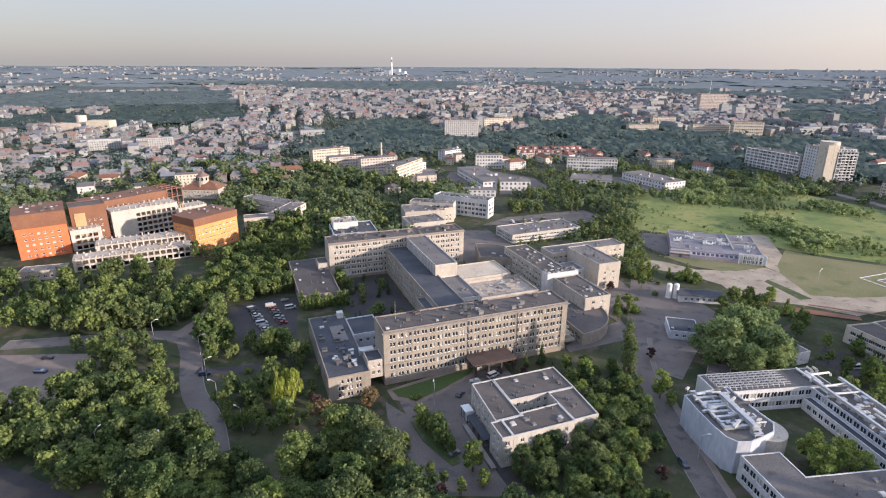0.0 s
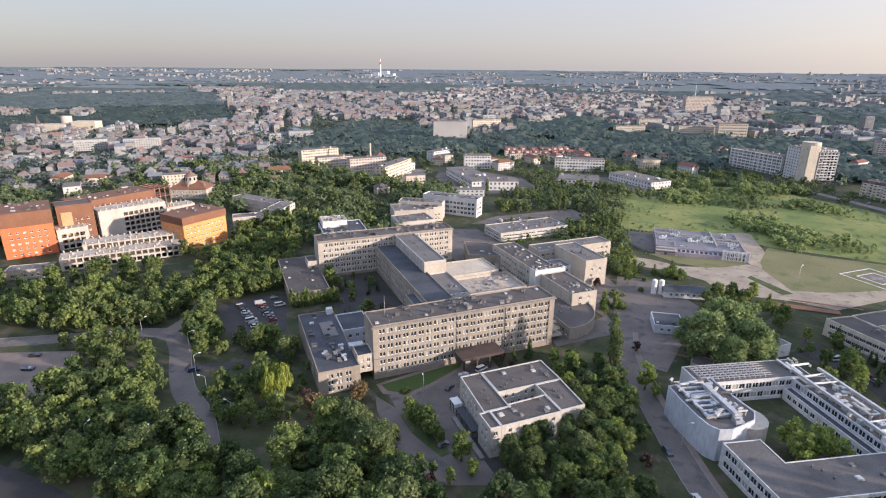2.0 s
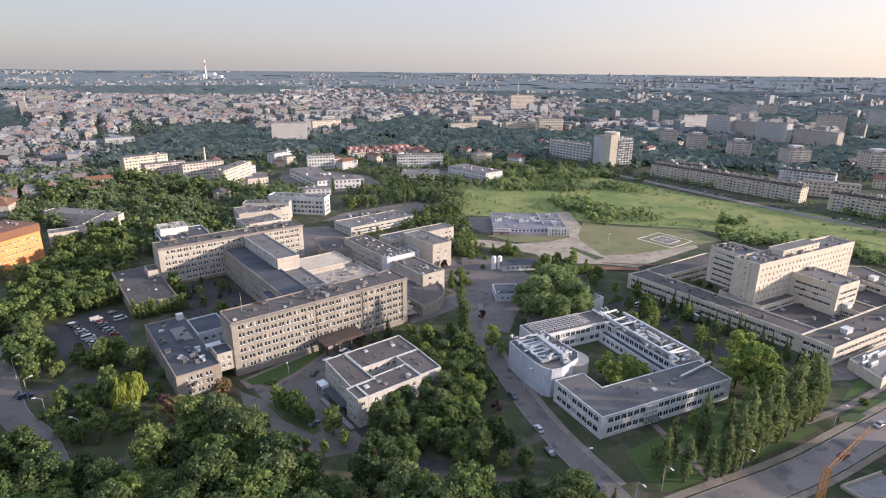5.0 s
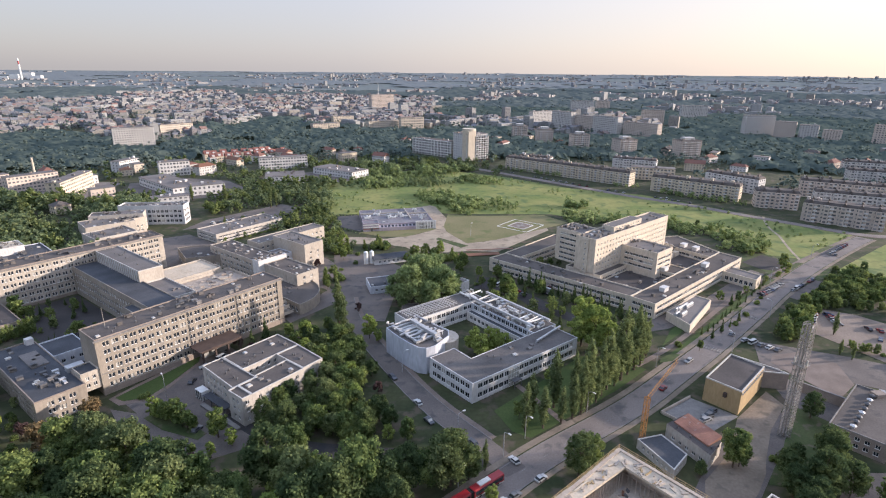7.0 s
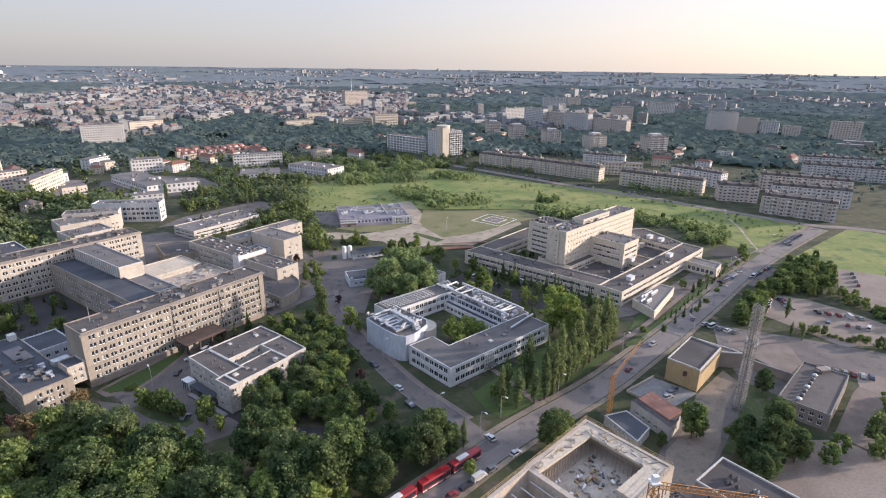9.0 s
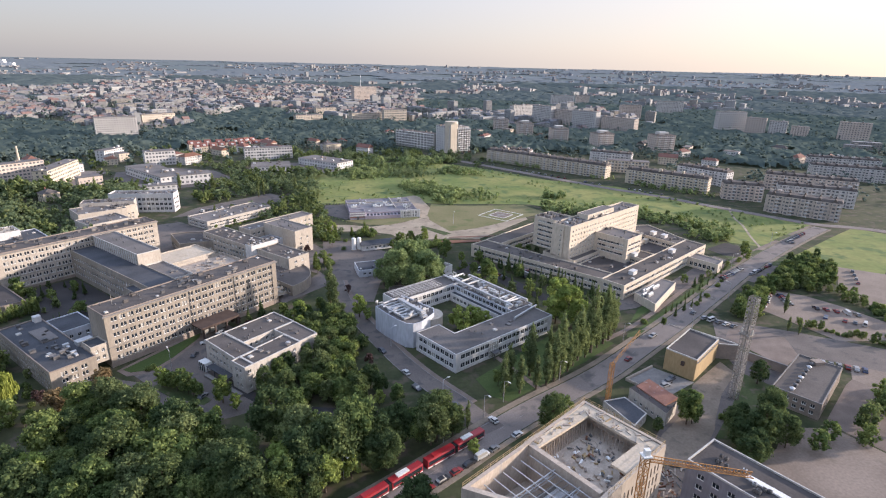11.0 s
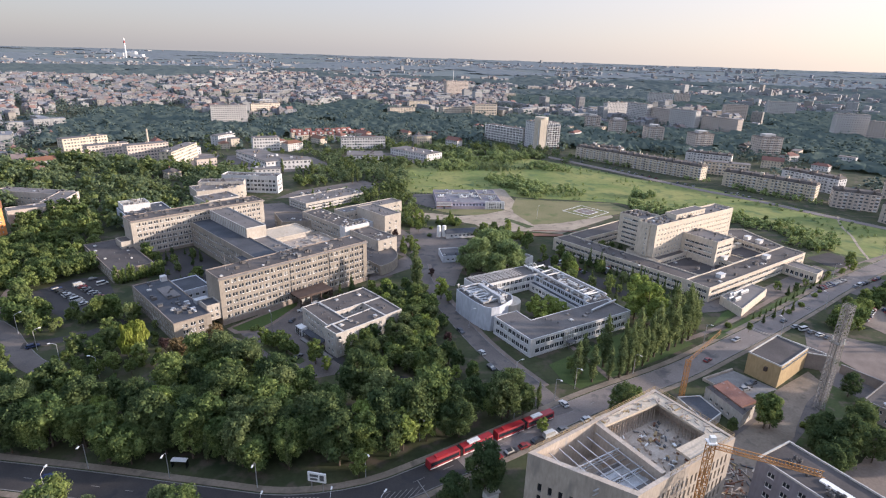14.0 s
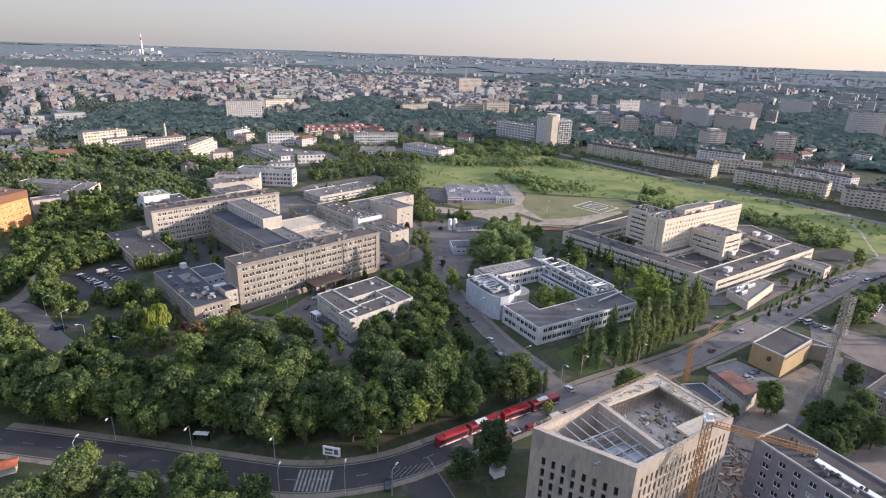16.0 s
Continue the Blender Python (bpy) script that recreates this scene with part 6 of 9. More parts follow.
def cranes():
    t = thing("tower_crane", "yellow lattice tower crane beside the concrete shell", "crane", 60.4, 35.5, 0)
    a = Arr()
    lattice(a, 0, 0, 0, 35, 0.7, 1.6, 0.14)
    part("mast", a, M_CRANE, t)
    a = Arr()
    a.box(-0.5, 0.7, -0.5, 0.5, 35.3, 36.6)
    a.box(-1.0, 1.0, -1.0, 1.0, 35.0, 35.3, 0, True)
    part("cab", a, M_WHITE, t)
    a = Arr()
    for s in (-0.6, 0.6):
        a.beam((0.8, s, 33.8), (24, s - 3.6, 29.2), 0.15)
    a.beam((0.8, 0, 35.0), (24, -3.6, 30.4), 0.15)
    for i in range(30):
        f, g = i / 30, (i + 1) / 30
        p = lambda k, s, zz: (0.8 + 23.2 * k, s - 3.6 * k, zz - 4.6 * k)
        a.beam(p(f, -0.6, 33.8), p((f + g) / 2, 0, 35.0), 0.1)
        a.beam(p((f + g) / 2, 0, 35.0), p(g, 0.6, 33.8), 0.1)
        a.beam(p(f, 0.6, 33.8), p(g, -0.6, 33.8), 0.1)
    part("jib", a, M_CRANE, t)
    t = thing("mobile_crane", "folded orange lattice crane with a long raised boom", "crane", 88.4, 100, 7)
    a = Arr()
    lattice(a, 0, 0, 0, 17, 0.6, 1.4, 0.13)
    part("mast", a, M_CRANE, t)
    a = Arr()
    for s in (-0.4, 0.4):
        a.beam((0, s, 16.5), (17, s + 9, 22), 0.1)
        a.beam((0, s * 0.5, 17.4), (17, s * 0.5 + 9, 22.8), 0.09)
    for i in range(14):
        f, g = i / 14, (i + 1) / 14
        a.beam((17 * f, 9 * f - 0.4, 16.5 + 5.5 * f), (17 * g, 9 * g + 0.4, 16.5 + 5.5 * g), 0.06)
        a.beam((17 * f, 9 * f, 17.4 + 5.4 * f), (17 * g, 9 * g + 0.4, 16.5 + 5.5 * g), 0.09)
    part("boom", a, M_CRANE, t)
    t = thing("radio_mast", "tall grey steel lattice mast with a platform", "mast", 136.2, 97, 20)
    a = Arr()
    lattice(a, 0, 0, 0, 40, 1.3, 1.15, 0.16)
    for x, y in ((0.3, -1.3), (-1.3, 0.4)):
        a.beam((x, y, 0.2), (x, y, 39.8), 0.16)
    for z in (26,):
        a.box(-1.9, 1.9, -1.9, 1.9, z, z + 0.25, 0, True)
        for s in (-1.9, 1.9):
            a.beam((-1.9, s, z + 1), (1.9, s, z + 1), 0.08)
            a.beam((s, -1.9, z + 1), (s, 1.9, z + 1), 0.08)
    part("lattice", a, M_STEEL, t)
    a = Arr()
    a.tube((0, 0, 0), (0, 0, 40), 0.28, 0.28, 10)
    part("core_pipe", a, M_STEEL, t)
    for k in range(3):
        a = Arr()
        w = radians(120 * k + 20)
        a.box(1.9 * math.cos(w) - 0.2, 1.9 * math.cos(w) + 0.2, 1.9 * math.sin(w) - 0.2, 1.9 * math.sin(w) + 0.2, 26.4, 28.4, 0, True)
        part("antenna_panel", a, M_PARAPET, t)


cranes()


def east_side():
    t = thing("ochre_hall", "ochre rendered hall with a dark flat roof and pale rim", "hall", 122.4, 119.8, 0)
    wing_poly(t, "wall", [(0, 0), (6.4, -10.4), (25.8, 3.4), (19.8, 14)], 8.8, M_OCHRE, M_DARKROOF, (), rim=0.5, rim_mat=M_PARAPET)
    body = t.children[0]
    a = Arr()
    a.beam((3.4, -5.9, 5.8), (3.9, -6.8, 5.8), 1.6)
    part("vent_grille", a, M_BROWN, body)
    for k in range(13):
        a = Arr()
        f = (k + 0.5) / 13
        x, y = 6.4 + 19.4 * f, -10.4 + 13.8 * f
        a.box(x - 0.35, x + 0.35, y - 0.35, y + 0.25, 7.6, 8.3, 0, True)
        part("eave_bracket", a, M_PARAPET, body)
    t = thing("brick_annex", "low annex of the ochre hall with a pale rim", "annex", 142.5, 134, 0)
    wing_poly(t, "wall", [(0, 0), (6.2, -10), (14.5, -13), (13, -9.5), (3.5, 3)], 6.4, M_PLINTH, M_ROOF, (), rim=0.4, rim_mat=M_PARAPET)
    t = thing("tin_roofed_shed", "white rendered shed with a rust-red sheet roof and dark felt ends", "shed", 97.6, 102, 0)
    foot = [(0, 0), (4.4, -16), (11.8, -10.6), (8.4, 3.5)]
    wing_poly(t, "wall", foot, 5.2, M_SOOTWALL, M_DARKROOF, (1.2,), (1.2, 1.2), 2.6, None, rim=0)
    at = lambda f, g, z: (foot[0][0] + (foot[1][0] - foot[0][0]) * f + (foot[3][0] - foot[0][0]) * g, foot[0][1] + (foot[1][1] - foot[0][1]) * f + (foot[3][1] - foot[0][1]) * g, z)
    n = 52
    a = Arr()
    for i in range(n + 1):
        f, h = 0.05 + 0.78 * i / n, 0.09 * (i % 2)
        a.v += [at(f, 0.28, 5.2), at(f, 0.28, 5.6 + h), at(f, 1.04, 6.2 + h), at(f, 1.04, 5.0)]
    for i in range(n):
        for k in range(3):
            a.f.append((4 * i + k, 4 * i + 4 + k, 4 * i + 5 + k, 4 * i + 1 + k))
            a.m.append(0)
    a.f += [(0, 1, 2, 3), (4 * n + 3, 4 * n + 2, 4 * n + 1, 4 * n)]
    a.m += [0, 0]
    part("roof", a, M_RUST, t, "rust-red corrugated sheet roof")
    for f, g in ((0.9, 0.3), (0.93, 0.6), (0.2, 0.12), (0.5, 0.14)):
        x, y, z = at(f, g, 5.2)
        a = Arr()
        a.tube((x, y, z), (x, y, z + 0.9), 0.25, 0.22, 8)
        part("roof_vent", a, M_DARKMETAL, t)
    t = thing("yard_garage", "low slate-roofed garage row with small square openings", "garage", 86, 98.5, 0)
    wing_poly(t, "wall", [(0, 0), (3.6, -14.6), (11.2, -9), (8.6, 1)], 3.2, M_SOOTWALL, M_BLUEROOF, (1.2,), (0.9, 1.2), 1.9, [True, True, False, False], rim=0.25, rim_mat=M_PARAPET)
    yard = [(103.5, 114.3), (111.7, 101), (128.6, 108.6), (118.6, 121.4)]
    sheet("yard_concrete", yard, M_KERB, 0.08, "pale concrete yard beside the ochre hall", "yard")
    t = thing("yard_wall", "low pale concrete wall round the yard", "wall", 0, 0, 0)
    for p, q in ((yard[3], yard[0]), (yard[0], yard[1])):
        a = Arr()
        a.beam((*p, 0.8), (*q, 0.8), 0.35)
        a.beam((*p, 0.3), (*q, 0.3), 0.7)
        part("wall_run", a, M_CONCRETE, t)
    t = thing("office_building", "slate-grey clad office block with white-framed windows, flat roof", "office building", 83.5, 50.8, -63)
    b = wing(t, "wall", (0, 46, 0, 13.6), 18, M_SLATEWALL, M_DARKROOF, [2.2 + 3.1 * i for i in range(5)], (1.8, 1.6), 3.8, "sw", rim=0.5, rim_mat=M_PARAPET)
    rng = random.Random(77)
    for k in range(30):
        u, v = (rng.uniform(4, 11), rng.uniform(3, 9)) if k % 3 == 0 else (rng.uniform(14, 24), rng.uniform(2.5, 6)) if k % 3 == 1 else (rng.uniform(24, 44), rng.uniform(2, 12))
        w, d, z = rng.uniform(0.25, 0.6), rng.uniform(0.2, 0.45), rng.uniform(0.5, 0.95)
        a = Arr()
        a.box(u - w, u + w, v - d, v + d, 18.2, 18.2 + z)
        a.box(u - w * 0.8, u - w * 0.6, v - d, v + d, 17.95, 18.2)
        a.box(u + w * 0.6, u + w * 0.8, v - d, v + d, 17.95, 18.2)
        unit = part("air_conditioner", a, rng.choice((M_DARKMETAL, M_DARKMETAL, M_METAL, M_GREYROOF)), b)
        a = Arr()
        a.tube((u, v, 18.2 + z), (u, v, 18.26 + z), d * 0.8, d * 0.8, 8)
        part("fan", a, M_RUBBER, unit)
    a = Arr()
    a.box(12, 44, 5.5, 7.2, 18, 18.4)
    part("roof_rail", a, M_WHITE, b)
    t = thing("workshop_building", "long low workshop with a brown flat roof", "workshop", 148, 93.5, 0)
    wing_poly(t, "wall", [(0, 0), (8.5, -13), (36.6, 6.4), (28.4, 18.6)], 6, M_PLINTH, M_ROOF, (1.2, 3.6), (1.4, 1.4), 2.6, None, rim=0.4, rim_mat=M_KERB)
    for k in range(9):
        x, y = 5.5 + 24 * k / 8, -3.2 + 15.6 * k / 8
        a = Arr()
        a.tube((x, y, 6), (x, y, 6.9), 0.55, 0.55, 10)
        a.tube((x, y, 6.9), (x, y, 7.3), 0.95, 0.35, 10)
        part("roof_vent", a, M_DARKMETAL if k % 3 else M_METAL, t.children[0])
    a = Arr()
    a.box(27.5, 31.5, 9.5, 12.5, 6, 7.4)
    part("roof_hatch", a, M_PLINTH, t.children[0])
    t = thing("retaining_wall", "dark stone retaining wall along the lane", "wall", 160.9, 120.4, -58)
    a = Arr()
    a.box(0, 16.5, -0.3, 0.3, 0, 3.6)
    part("wall", a, M_PLINTH, t)
    a = Arr()
    a.box(0, 16.5, -0.4, 0.4, 3.6, 3.8, 0, True)
    part("coping", a, M_KERB, t)


east_side()

# blocks of flats and offices in the middle distance
def flats(name, label, category, p0, p1, depth, h, wall, roof, storeys, pitch=3.4, group="", dormers=False, balconies=False, mansard=0.0):
    """A block whose front runs from p0 to p1, with its depth to the left of that way."""
    z = ground_height(*p0)
    ln = math.hypot(p1[0] - p0[0], p1[1] - p0[1])
    t = thing(name, label, category, p0[0], p0[1], math.degrees(math.atan2(p1[1] - p0[1], p1[0] - p0[0])), z, group)
    rng = random.Random(int(abs(p0[0]) * 7 + abs(p0[1])))
    poly = [(0, 0), (ln, 0), (ln, depth), (0, depth)]
    keep_off(t, poly)
    a = Arr()
    a.prism(poly, -3, h)
    body = part("wall", a, wall, t)
    r = Arr()
    if mansard:
        q = [(0.9, 1.6), (ln - 0.9, 1.6), (ln - 0.9, depth - 1.6), (0.9, depth - 1.6)]
        for i in range(4):
            j = (i + 1) % 4
            r.quad((*poly[i], h), (*poly[j], h), (*q[j], h + mansard), (*q[i], h + mansard))
        r.quad(*[(*p, h + mansard) for p in q])
    else:
        r.prism([(-0.2, -0.2), (ln + 0.2, -0.2), (ln + 0.2, depth + 0.2), (-0.2, depth + 0.2)], h, h + 0.35)
    top = part("roof", r, roof, t)
    w = Arr()
    step = h / storeys
    for s in range(storeys):
        z0, z1 = s * step + step * 0.3, s * step + step * 0.78
        for i in range(int(ln / pitch)):
            u = (ln - int(ln / pitch) * pitch) / 2 + pitch * (i + 0.5)
            e = 0.9 if rng.random() < 0.8 else 1.25
            for v, d in ((-0.05, -1), (depth + 0.05, 1)):
                w.box(u - e, u + e, min(v, v - d * 0.2), max(v, v - d * 0.2), z0, z1)
        for i in range(int(depth / 4.2)):
            v = (depth - int(depth / 4.2) * 4.2) / 2 + 4.2 * (i + 0.5)
            for u in (0, ln):
                w.box(u - 0.06, u + 0.06, v - 0.8, v + 0.8, z0, z1)
    tagged(part("glazing", w, M_GLASS_HAZED, body), kind="stuff")
    if dormers:
        d = Arr()
        n = max(2, int(ln / 9))
        for i in range(n):
            u = ln * (i + 0.5) / n
            for v, dv in ((-0.15, 4.0), (depth + 0.15, -4.0)):
                d.quad((u - 2.2, v, h), (u + 2.2, v, h), (u, v, h + 3.4), (u, v, h + 3.4))
                d.quad((u - 2.2, v, h), (u, v, h + 3.4), (u, v + dv, h + 3.4), (u - 2.2, v + dv, h))
                d.quad((u, v, h + 3.4), (u + 2.2, v, h), (u + 2.2, v + dv, h), (u, v + dv, h + 3.4))
        tagged(part("dormer", d, M_ROOF, top), kind="stuff")
    if balconies and not dormers:
        b = Arr()
        for s in range(1, storeys):
            for i in range(int(ln / (pitch * 3))):
                u = pitch * 3 * (i + 0.5)
                b.box(u - 1.6, u + 1.6, -1.2, 0, s * step - 0.1, s * step + 1.0, 0, True)
        tagged(part("balustrade", b, M_WHITEWALL, body), kind="stuff")
    if dormers:
        # projecting bays under the gables
        b = Arr()
        n = max(2, int(ln / 9))
        for i in range(n):
            u = ln * (i + 0.5) / n
            b.box(u - 1.9, u + 1.9, -1.5, 0, -2, h)
            for s in range(storeys):
                b.box(u - 1.0, u + 1.0, -1.56, -1.5, s * step + step * 0.3, s * step + step * 0.75, 1, True)
                b.box(u + 2.0, u + 4.6, -1.2, 0, s * step - 0.1, s * step + 0.9, 2, True)
        tagged(part("facade_bay", b, [wall, M_GLASS_HAZED, M_WHITEWALL], body), kind="stuff")
    for _ in range(max(2, int(ln * depth / 160))):
        c = Arr()
        x, y, s = rng.uniform(1.5, ln - 1.5), rng.uniform(2, depth - 2), rng.uniform(0.6, 1.6)
        c.box(x - s, x + s, y - s * 0.8, y + s * 0.8, h, h + mansard + rng.uniform(1.0, 2.4))
        part("roof_housing", c, rng.choice([wall, M_PLINTH, M_ROOF2]), top)
    return t


M_FLATYELLOW = surf("pale_yellow_render", (0.50, 0.43, 0.33), (0.56, 0.485, 0.375), 0.06, 0.6, 0.85, 0.0)
M_FLATPINK = surf("pinkish_panel", (0.47, 0.40, 0.34), (0.53, 0.455, 0.39), 0.06, 0.6, 0.85, 0.0)
M_FLATGREY = surf("grey_panel", (0.45, 0.435, 0.41), (0.52, 0.50, 0.47), 0.06, 0.6, 0.85, 0.0)
M_REDTILE = surf("bright_red_tiles", (0.175, 0.078, 0.064), (0.22, 0.10, 0.08), 0.08, 0.9, 0.9, 0.0)
M_TILE = surf("red_tiles", (0.16, 0.082, 0.064), (0.22, 0.11, 0.085), 0.08, 0.9, 0.9, 0.0)


def middle_distance():
    g = "flats beyond the meadow"
    yl = "long cream-yellow block of flats with steep dark gables along its roof"
    flats("block_of_flats", yl, "flats", (181.7, 602.5), (279, 482), 13, 13, M_FLATYELLOW, M_ROOF, 5, 3.6, g, True, True, 2.5)
    flats("block_of_flats", yl, "flats", (291, 461.5), (344, 403), 13, 13.5, M_FLATYELLOW, M_ROOF, 5, 3.6, g, True, True, 2.5)
    flats("block_of_flats", "white and brown block of flats with balconies", "flats", (200, 612), (232, 588), 12, 13, M_WHITEWALL, M_ROOF, 4, 3.6, g, True, True, 2)
    flats("block_of_flats", "cream block of flats with a flat roof", "flats", (300, 520), (340, 500), 13, 13, M_FLATYELLOW, M_ROOF2, 4, 3.6, g, False, True)
    flats("block_of_flats", "white block of flats stepping down the slope", "flats", (312, 590), (352, 560), 13, 12, M_WHITEWALL, M_ROOF, 4, 3.6, g, True, True, 2)
    flats("block_of_flats", "white block of flats with dark roofs", "flats", (360, 478), (384, 430), 14, 14, M_WHITEWALL, M_ROOF, 5, 3.6, g, True, True, 2)
    flats("block_of_flats", "pale block of flats with dark gables", "flats", (346, 384), (375, 368), 14, 14, M_FLATPINK, M_ROOF, 5, 3.6, g, True, True, 2)
    flats("block_of_flats", "beige block of flats in the shade beside the street end", "flats", (352, 339), (388, 300), 14, 14.5, M_FLATBEIGE, M_ROOF, 5, 3.6, g, True, True, 2)
    flats("block_of_flats", "grey-beige block of flats with balconies", "flats", (392, 372), (440, 336), 14, 15, M_FLATGREY, M_ROOF, 5, 3.6, g, True, True, 2)
    flats("block_of_flats", "brownish block of flats behind the street end", "flats", (420, 420), (480, 372), 14, 15, M_FLATPINK, M_ROOF, 5, 3.6, g, True, True, 2)
    flats("block_of_flats", "grey block of flats far to the east", "flats", (520, 470), (590, 420), 14, 14, M_FLATGREY, M_ROOF, 5, 3.6, g, True, False, 2)
    flats("block_of_flats", "grey block of flats far to the east", "flats", (575, 531), (640, 490), 14, 12.5, M_FLATGREY, M_ROOF, 4, 3.6, g, True, False, 2)
    g = "tower blocks in the valley"
    for p0, p1, h in (((272, 884), (296, 880), 22), ((290, 807), (314, 804), 24), ((321, 740), (346, 737), 23), ((364, 676), (390, 679), 23), ((438, 648), (468, 650), 24)):
        t = flats("tower_block", "squat grey nine-storey tower block with a dark cap", "flats", p0, p1, 22, h, M_FLATPINK, M_ROOF, 8, 3.2, g, False, True)
        a = Arr()
        ln = math.hypot(p1[0] - p0[0], p1[1] - p0[1])
        a.box(ln * 0.25, ln * 0.75, 6, 16, h, h + 3.5)
        part("lift_house", a, M_FLATGREY, t)
    g = "panel slabs on the hillside"
    for p0, p1, h, m in (((374, 1093), (440, 1120), 30, M_FLATGREY), ((405, 1064), (427, 1016), 34, M_FLATGREY), ((437, 1018), (458, 972), 29, M_FLATPINK), ((449, 962), (474, 912), 33, M_FLATGREY), ((486, 912), (517, 850), 26, M_FLATPINK), ((592, 1430), (655, 1424), 30, M_FLATGREY), ((678, 1458), (716, 1455), 28, M_FLATPINK), ((633, 1114), (680, 1109), 30, M_FLATPINK), ((779, 1202), (841, 1194), 32, M_FLATGREY), ((700, 873), (753, 866), 38, M_FLATGREY), ((729, 837), (752, 814), 31, M_FLATPINK), ((758, 814), (778, 794), 27, M_FLATGREY), ((779, 786), (798, 767), 21, M_FLATPINK), ((819, 731), (850, 700), 34, M_FLATPINK)):
        flats("panel_slab", "long eleven-storey prefabricated panel block", "flats", p0, p1, 13, h, m, M_ROOF2, 10, 4.0, g)
    # the white high-rise and its frame-fronted neighbour at the meadow's edge
    t = flats("high_rise", "white twelve-storey residential high-rise with stepped ends", "high-rise", (145, 655), (174, 667), 32, 34, M_WHITEWALL, M_ROOF2, 11, 3.0, "", False, True)
    a = Arr()
    a.box(0.5, 11, -2.5, 0, -2, 38)
    part("front_bay", a, M_CREAMWALL, t)
    a = Arr()
    a.tube((7, 6, 0), (7, 6, 41), 8.6, 8.6, 20)
    part("round_tower", a, M_CREAMWALL, t)
    a = Arr()
    a.box(20, 31, -1.6, 0, -2, 31)
    bay = part("end_bay", a, M_FLATGREY, t)
    for s in range(10):
        z = 3.2 + 2.8 * s
        a = Arr()
        a.box(12, 31.5, -3.0, 0, z - 0.14, z + 0.14)
        a.box(12 + 3.9 * (s % 2), 22 + 3.9 * (s % 2), -3.05, -2.9, z, z + 1.0)
        a.box(26, 31.4, -3.05, -2.9, z, z + 1.0)
        part("balcony", a, M_WHITEWALL, bay)
        a = Arr()
        a.box(12.4, 19.6, -0.12, -0.02, z + 0.3, z + 2.3)
        a.box(20.6, 30.4, -1.72, -1.62, z + 0.3, z + 2.3)
        part("glazing", a, M_DARKGLASS, bay)
    for u in (12, 15.9, 19.8, 23.7, 27.6, 31.3):
        a = Arr()
        a.box(u - 0.25, u + 0.25, -3.1, 0, -2, 32)
        part("fin", a, M_WHITEWALL, bay)
    a = Arr()
    a.box(11, 32.2, -3.3, 0, -2, 2.6)
    part("base", a, M_BROWN, t)
    t = flats("apartment_house", "six-storey apartment house with a white frame of tall pillars", "flats", (86, 742), (130, 687), 16, 21, M_FLATGREY, M_ROOF, 6, 3.2)
    a = Arr()
    for i in range(13):
        u = 71 * i / 12
        a.box(u - 0.35, u + 0.35, -1.6, -1.0, -1, 21.5)
    for s in range(1, 7):
        a.box(-0.4, 71.4, -1.55, -0.05, s * 3.5 - 0.25, s * 3.5 + 0.25, 0, True)
    part("pillar_frame", a, M_WHITE, t)
    # rows towards the old town
    g = "post-war blocks by the wood"
    for p0, p1, d, h, m in (((-388, 538), (-362, 577), 12, 16.5, M_FLATYELLOW), ((-343, 504), (-317, 534), 12, 15.5, M_FLATPINK), ((-306, 509), (-278, 540), 12, 16, M_FLATPINK), ((-249, 480), (-248.6, 542), 12, 16, M_FLATYELLOW), ((-105, 621), (-52, 634), 12, 13.5, M_WHITEWALL), ((-203, 589), (-175, 601), 16, 15, M_WHITEWALL), ((-254, 621), (-243, 649), 12, 12, M_WHITEWALL)):
        flats("apartment_house", "pale five-storey post-war apartment house with a flat roof", "flats", p0, p1, d, h, m, M_ROOF2, 5 if h > 15 else 4, 3.2, g)
    flats("boiler_house", "low boiler house with a flat roof", "building", (-322, 545), (-300, 560), 14, 7, M_FLATGREY, M_ROOF2, 2, 4)
    t = thing("boiler_chimney", "slim pale boiler-house chimney", "chimney", -312, 566, 0)
    a = Arr()
    a.tube((0, 0, 0), (0, 0, 26), 1.3, 0.9, 12)
    part("shaft", a, M_CREAMWALL, t)
    for p0, p1, d, h in (((-87, 536), (-48, 540), 30, 7), ((-43, 593), (0, 553), 26, 7), ((-209, 546), (-159, 483), 26, 8), ((-144, 489), (-118, 500), 18, 8.5), ((-168, 452), (-140, 462), 12, 6)):
        flats("depot_hall", "long low depot hall with a grey flat roof", "hall", p0, p1, d, h, M_WHITEWALL, M_ROOF2, 2, 4, "depot halls")
    flats("office_slab", "tall grey-white office slab above the river wood", "office building", (-330, 808), (-282, 830), 16, 30, M_FLATGREY, M_ROOF2, 10, 3.2)
    flats("apartment_house", "pale six-storey apartment house", "flats", (-312, 952), (-271, 991), 14, 21, M_CREAMWALL, M_ROOF2, 6, 3.2)
    t = flats("hotel_tower", "wide brown and grey hotel tower", "high-rise", (55, 1479), (115, 1504), 20, 44, M_FLATPINK, M_ROOF2, 13, 3.4)
    a = Arr()
    a.tube((24, 10, 44), (24, 10, 74), 0.8, 0.3, 8)
    part("aerial", a, M_WHITE, t)
    for p0, p1, h in (((-70, 1028), (-22, 1050), 14), ((33, 1041), (123, 1081), 17), ((-37, 1181), (5, 1199), 15), ((95, 1040), (140, 1052), 24)):
        flats("town_house_row", "pale row of town houses on the slope", "houses", p0, p1, 15, h, M_CREAMWALL, M_ROOF2, 5, 3.4, "town rows")
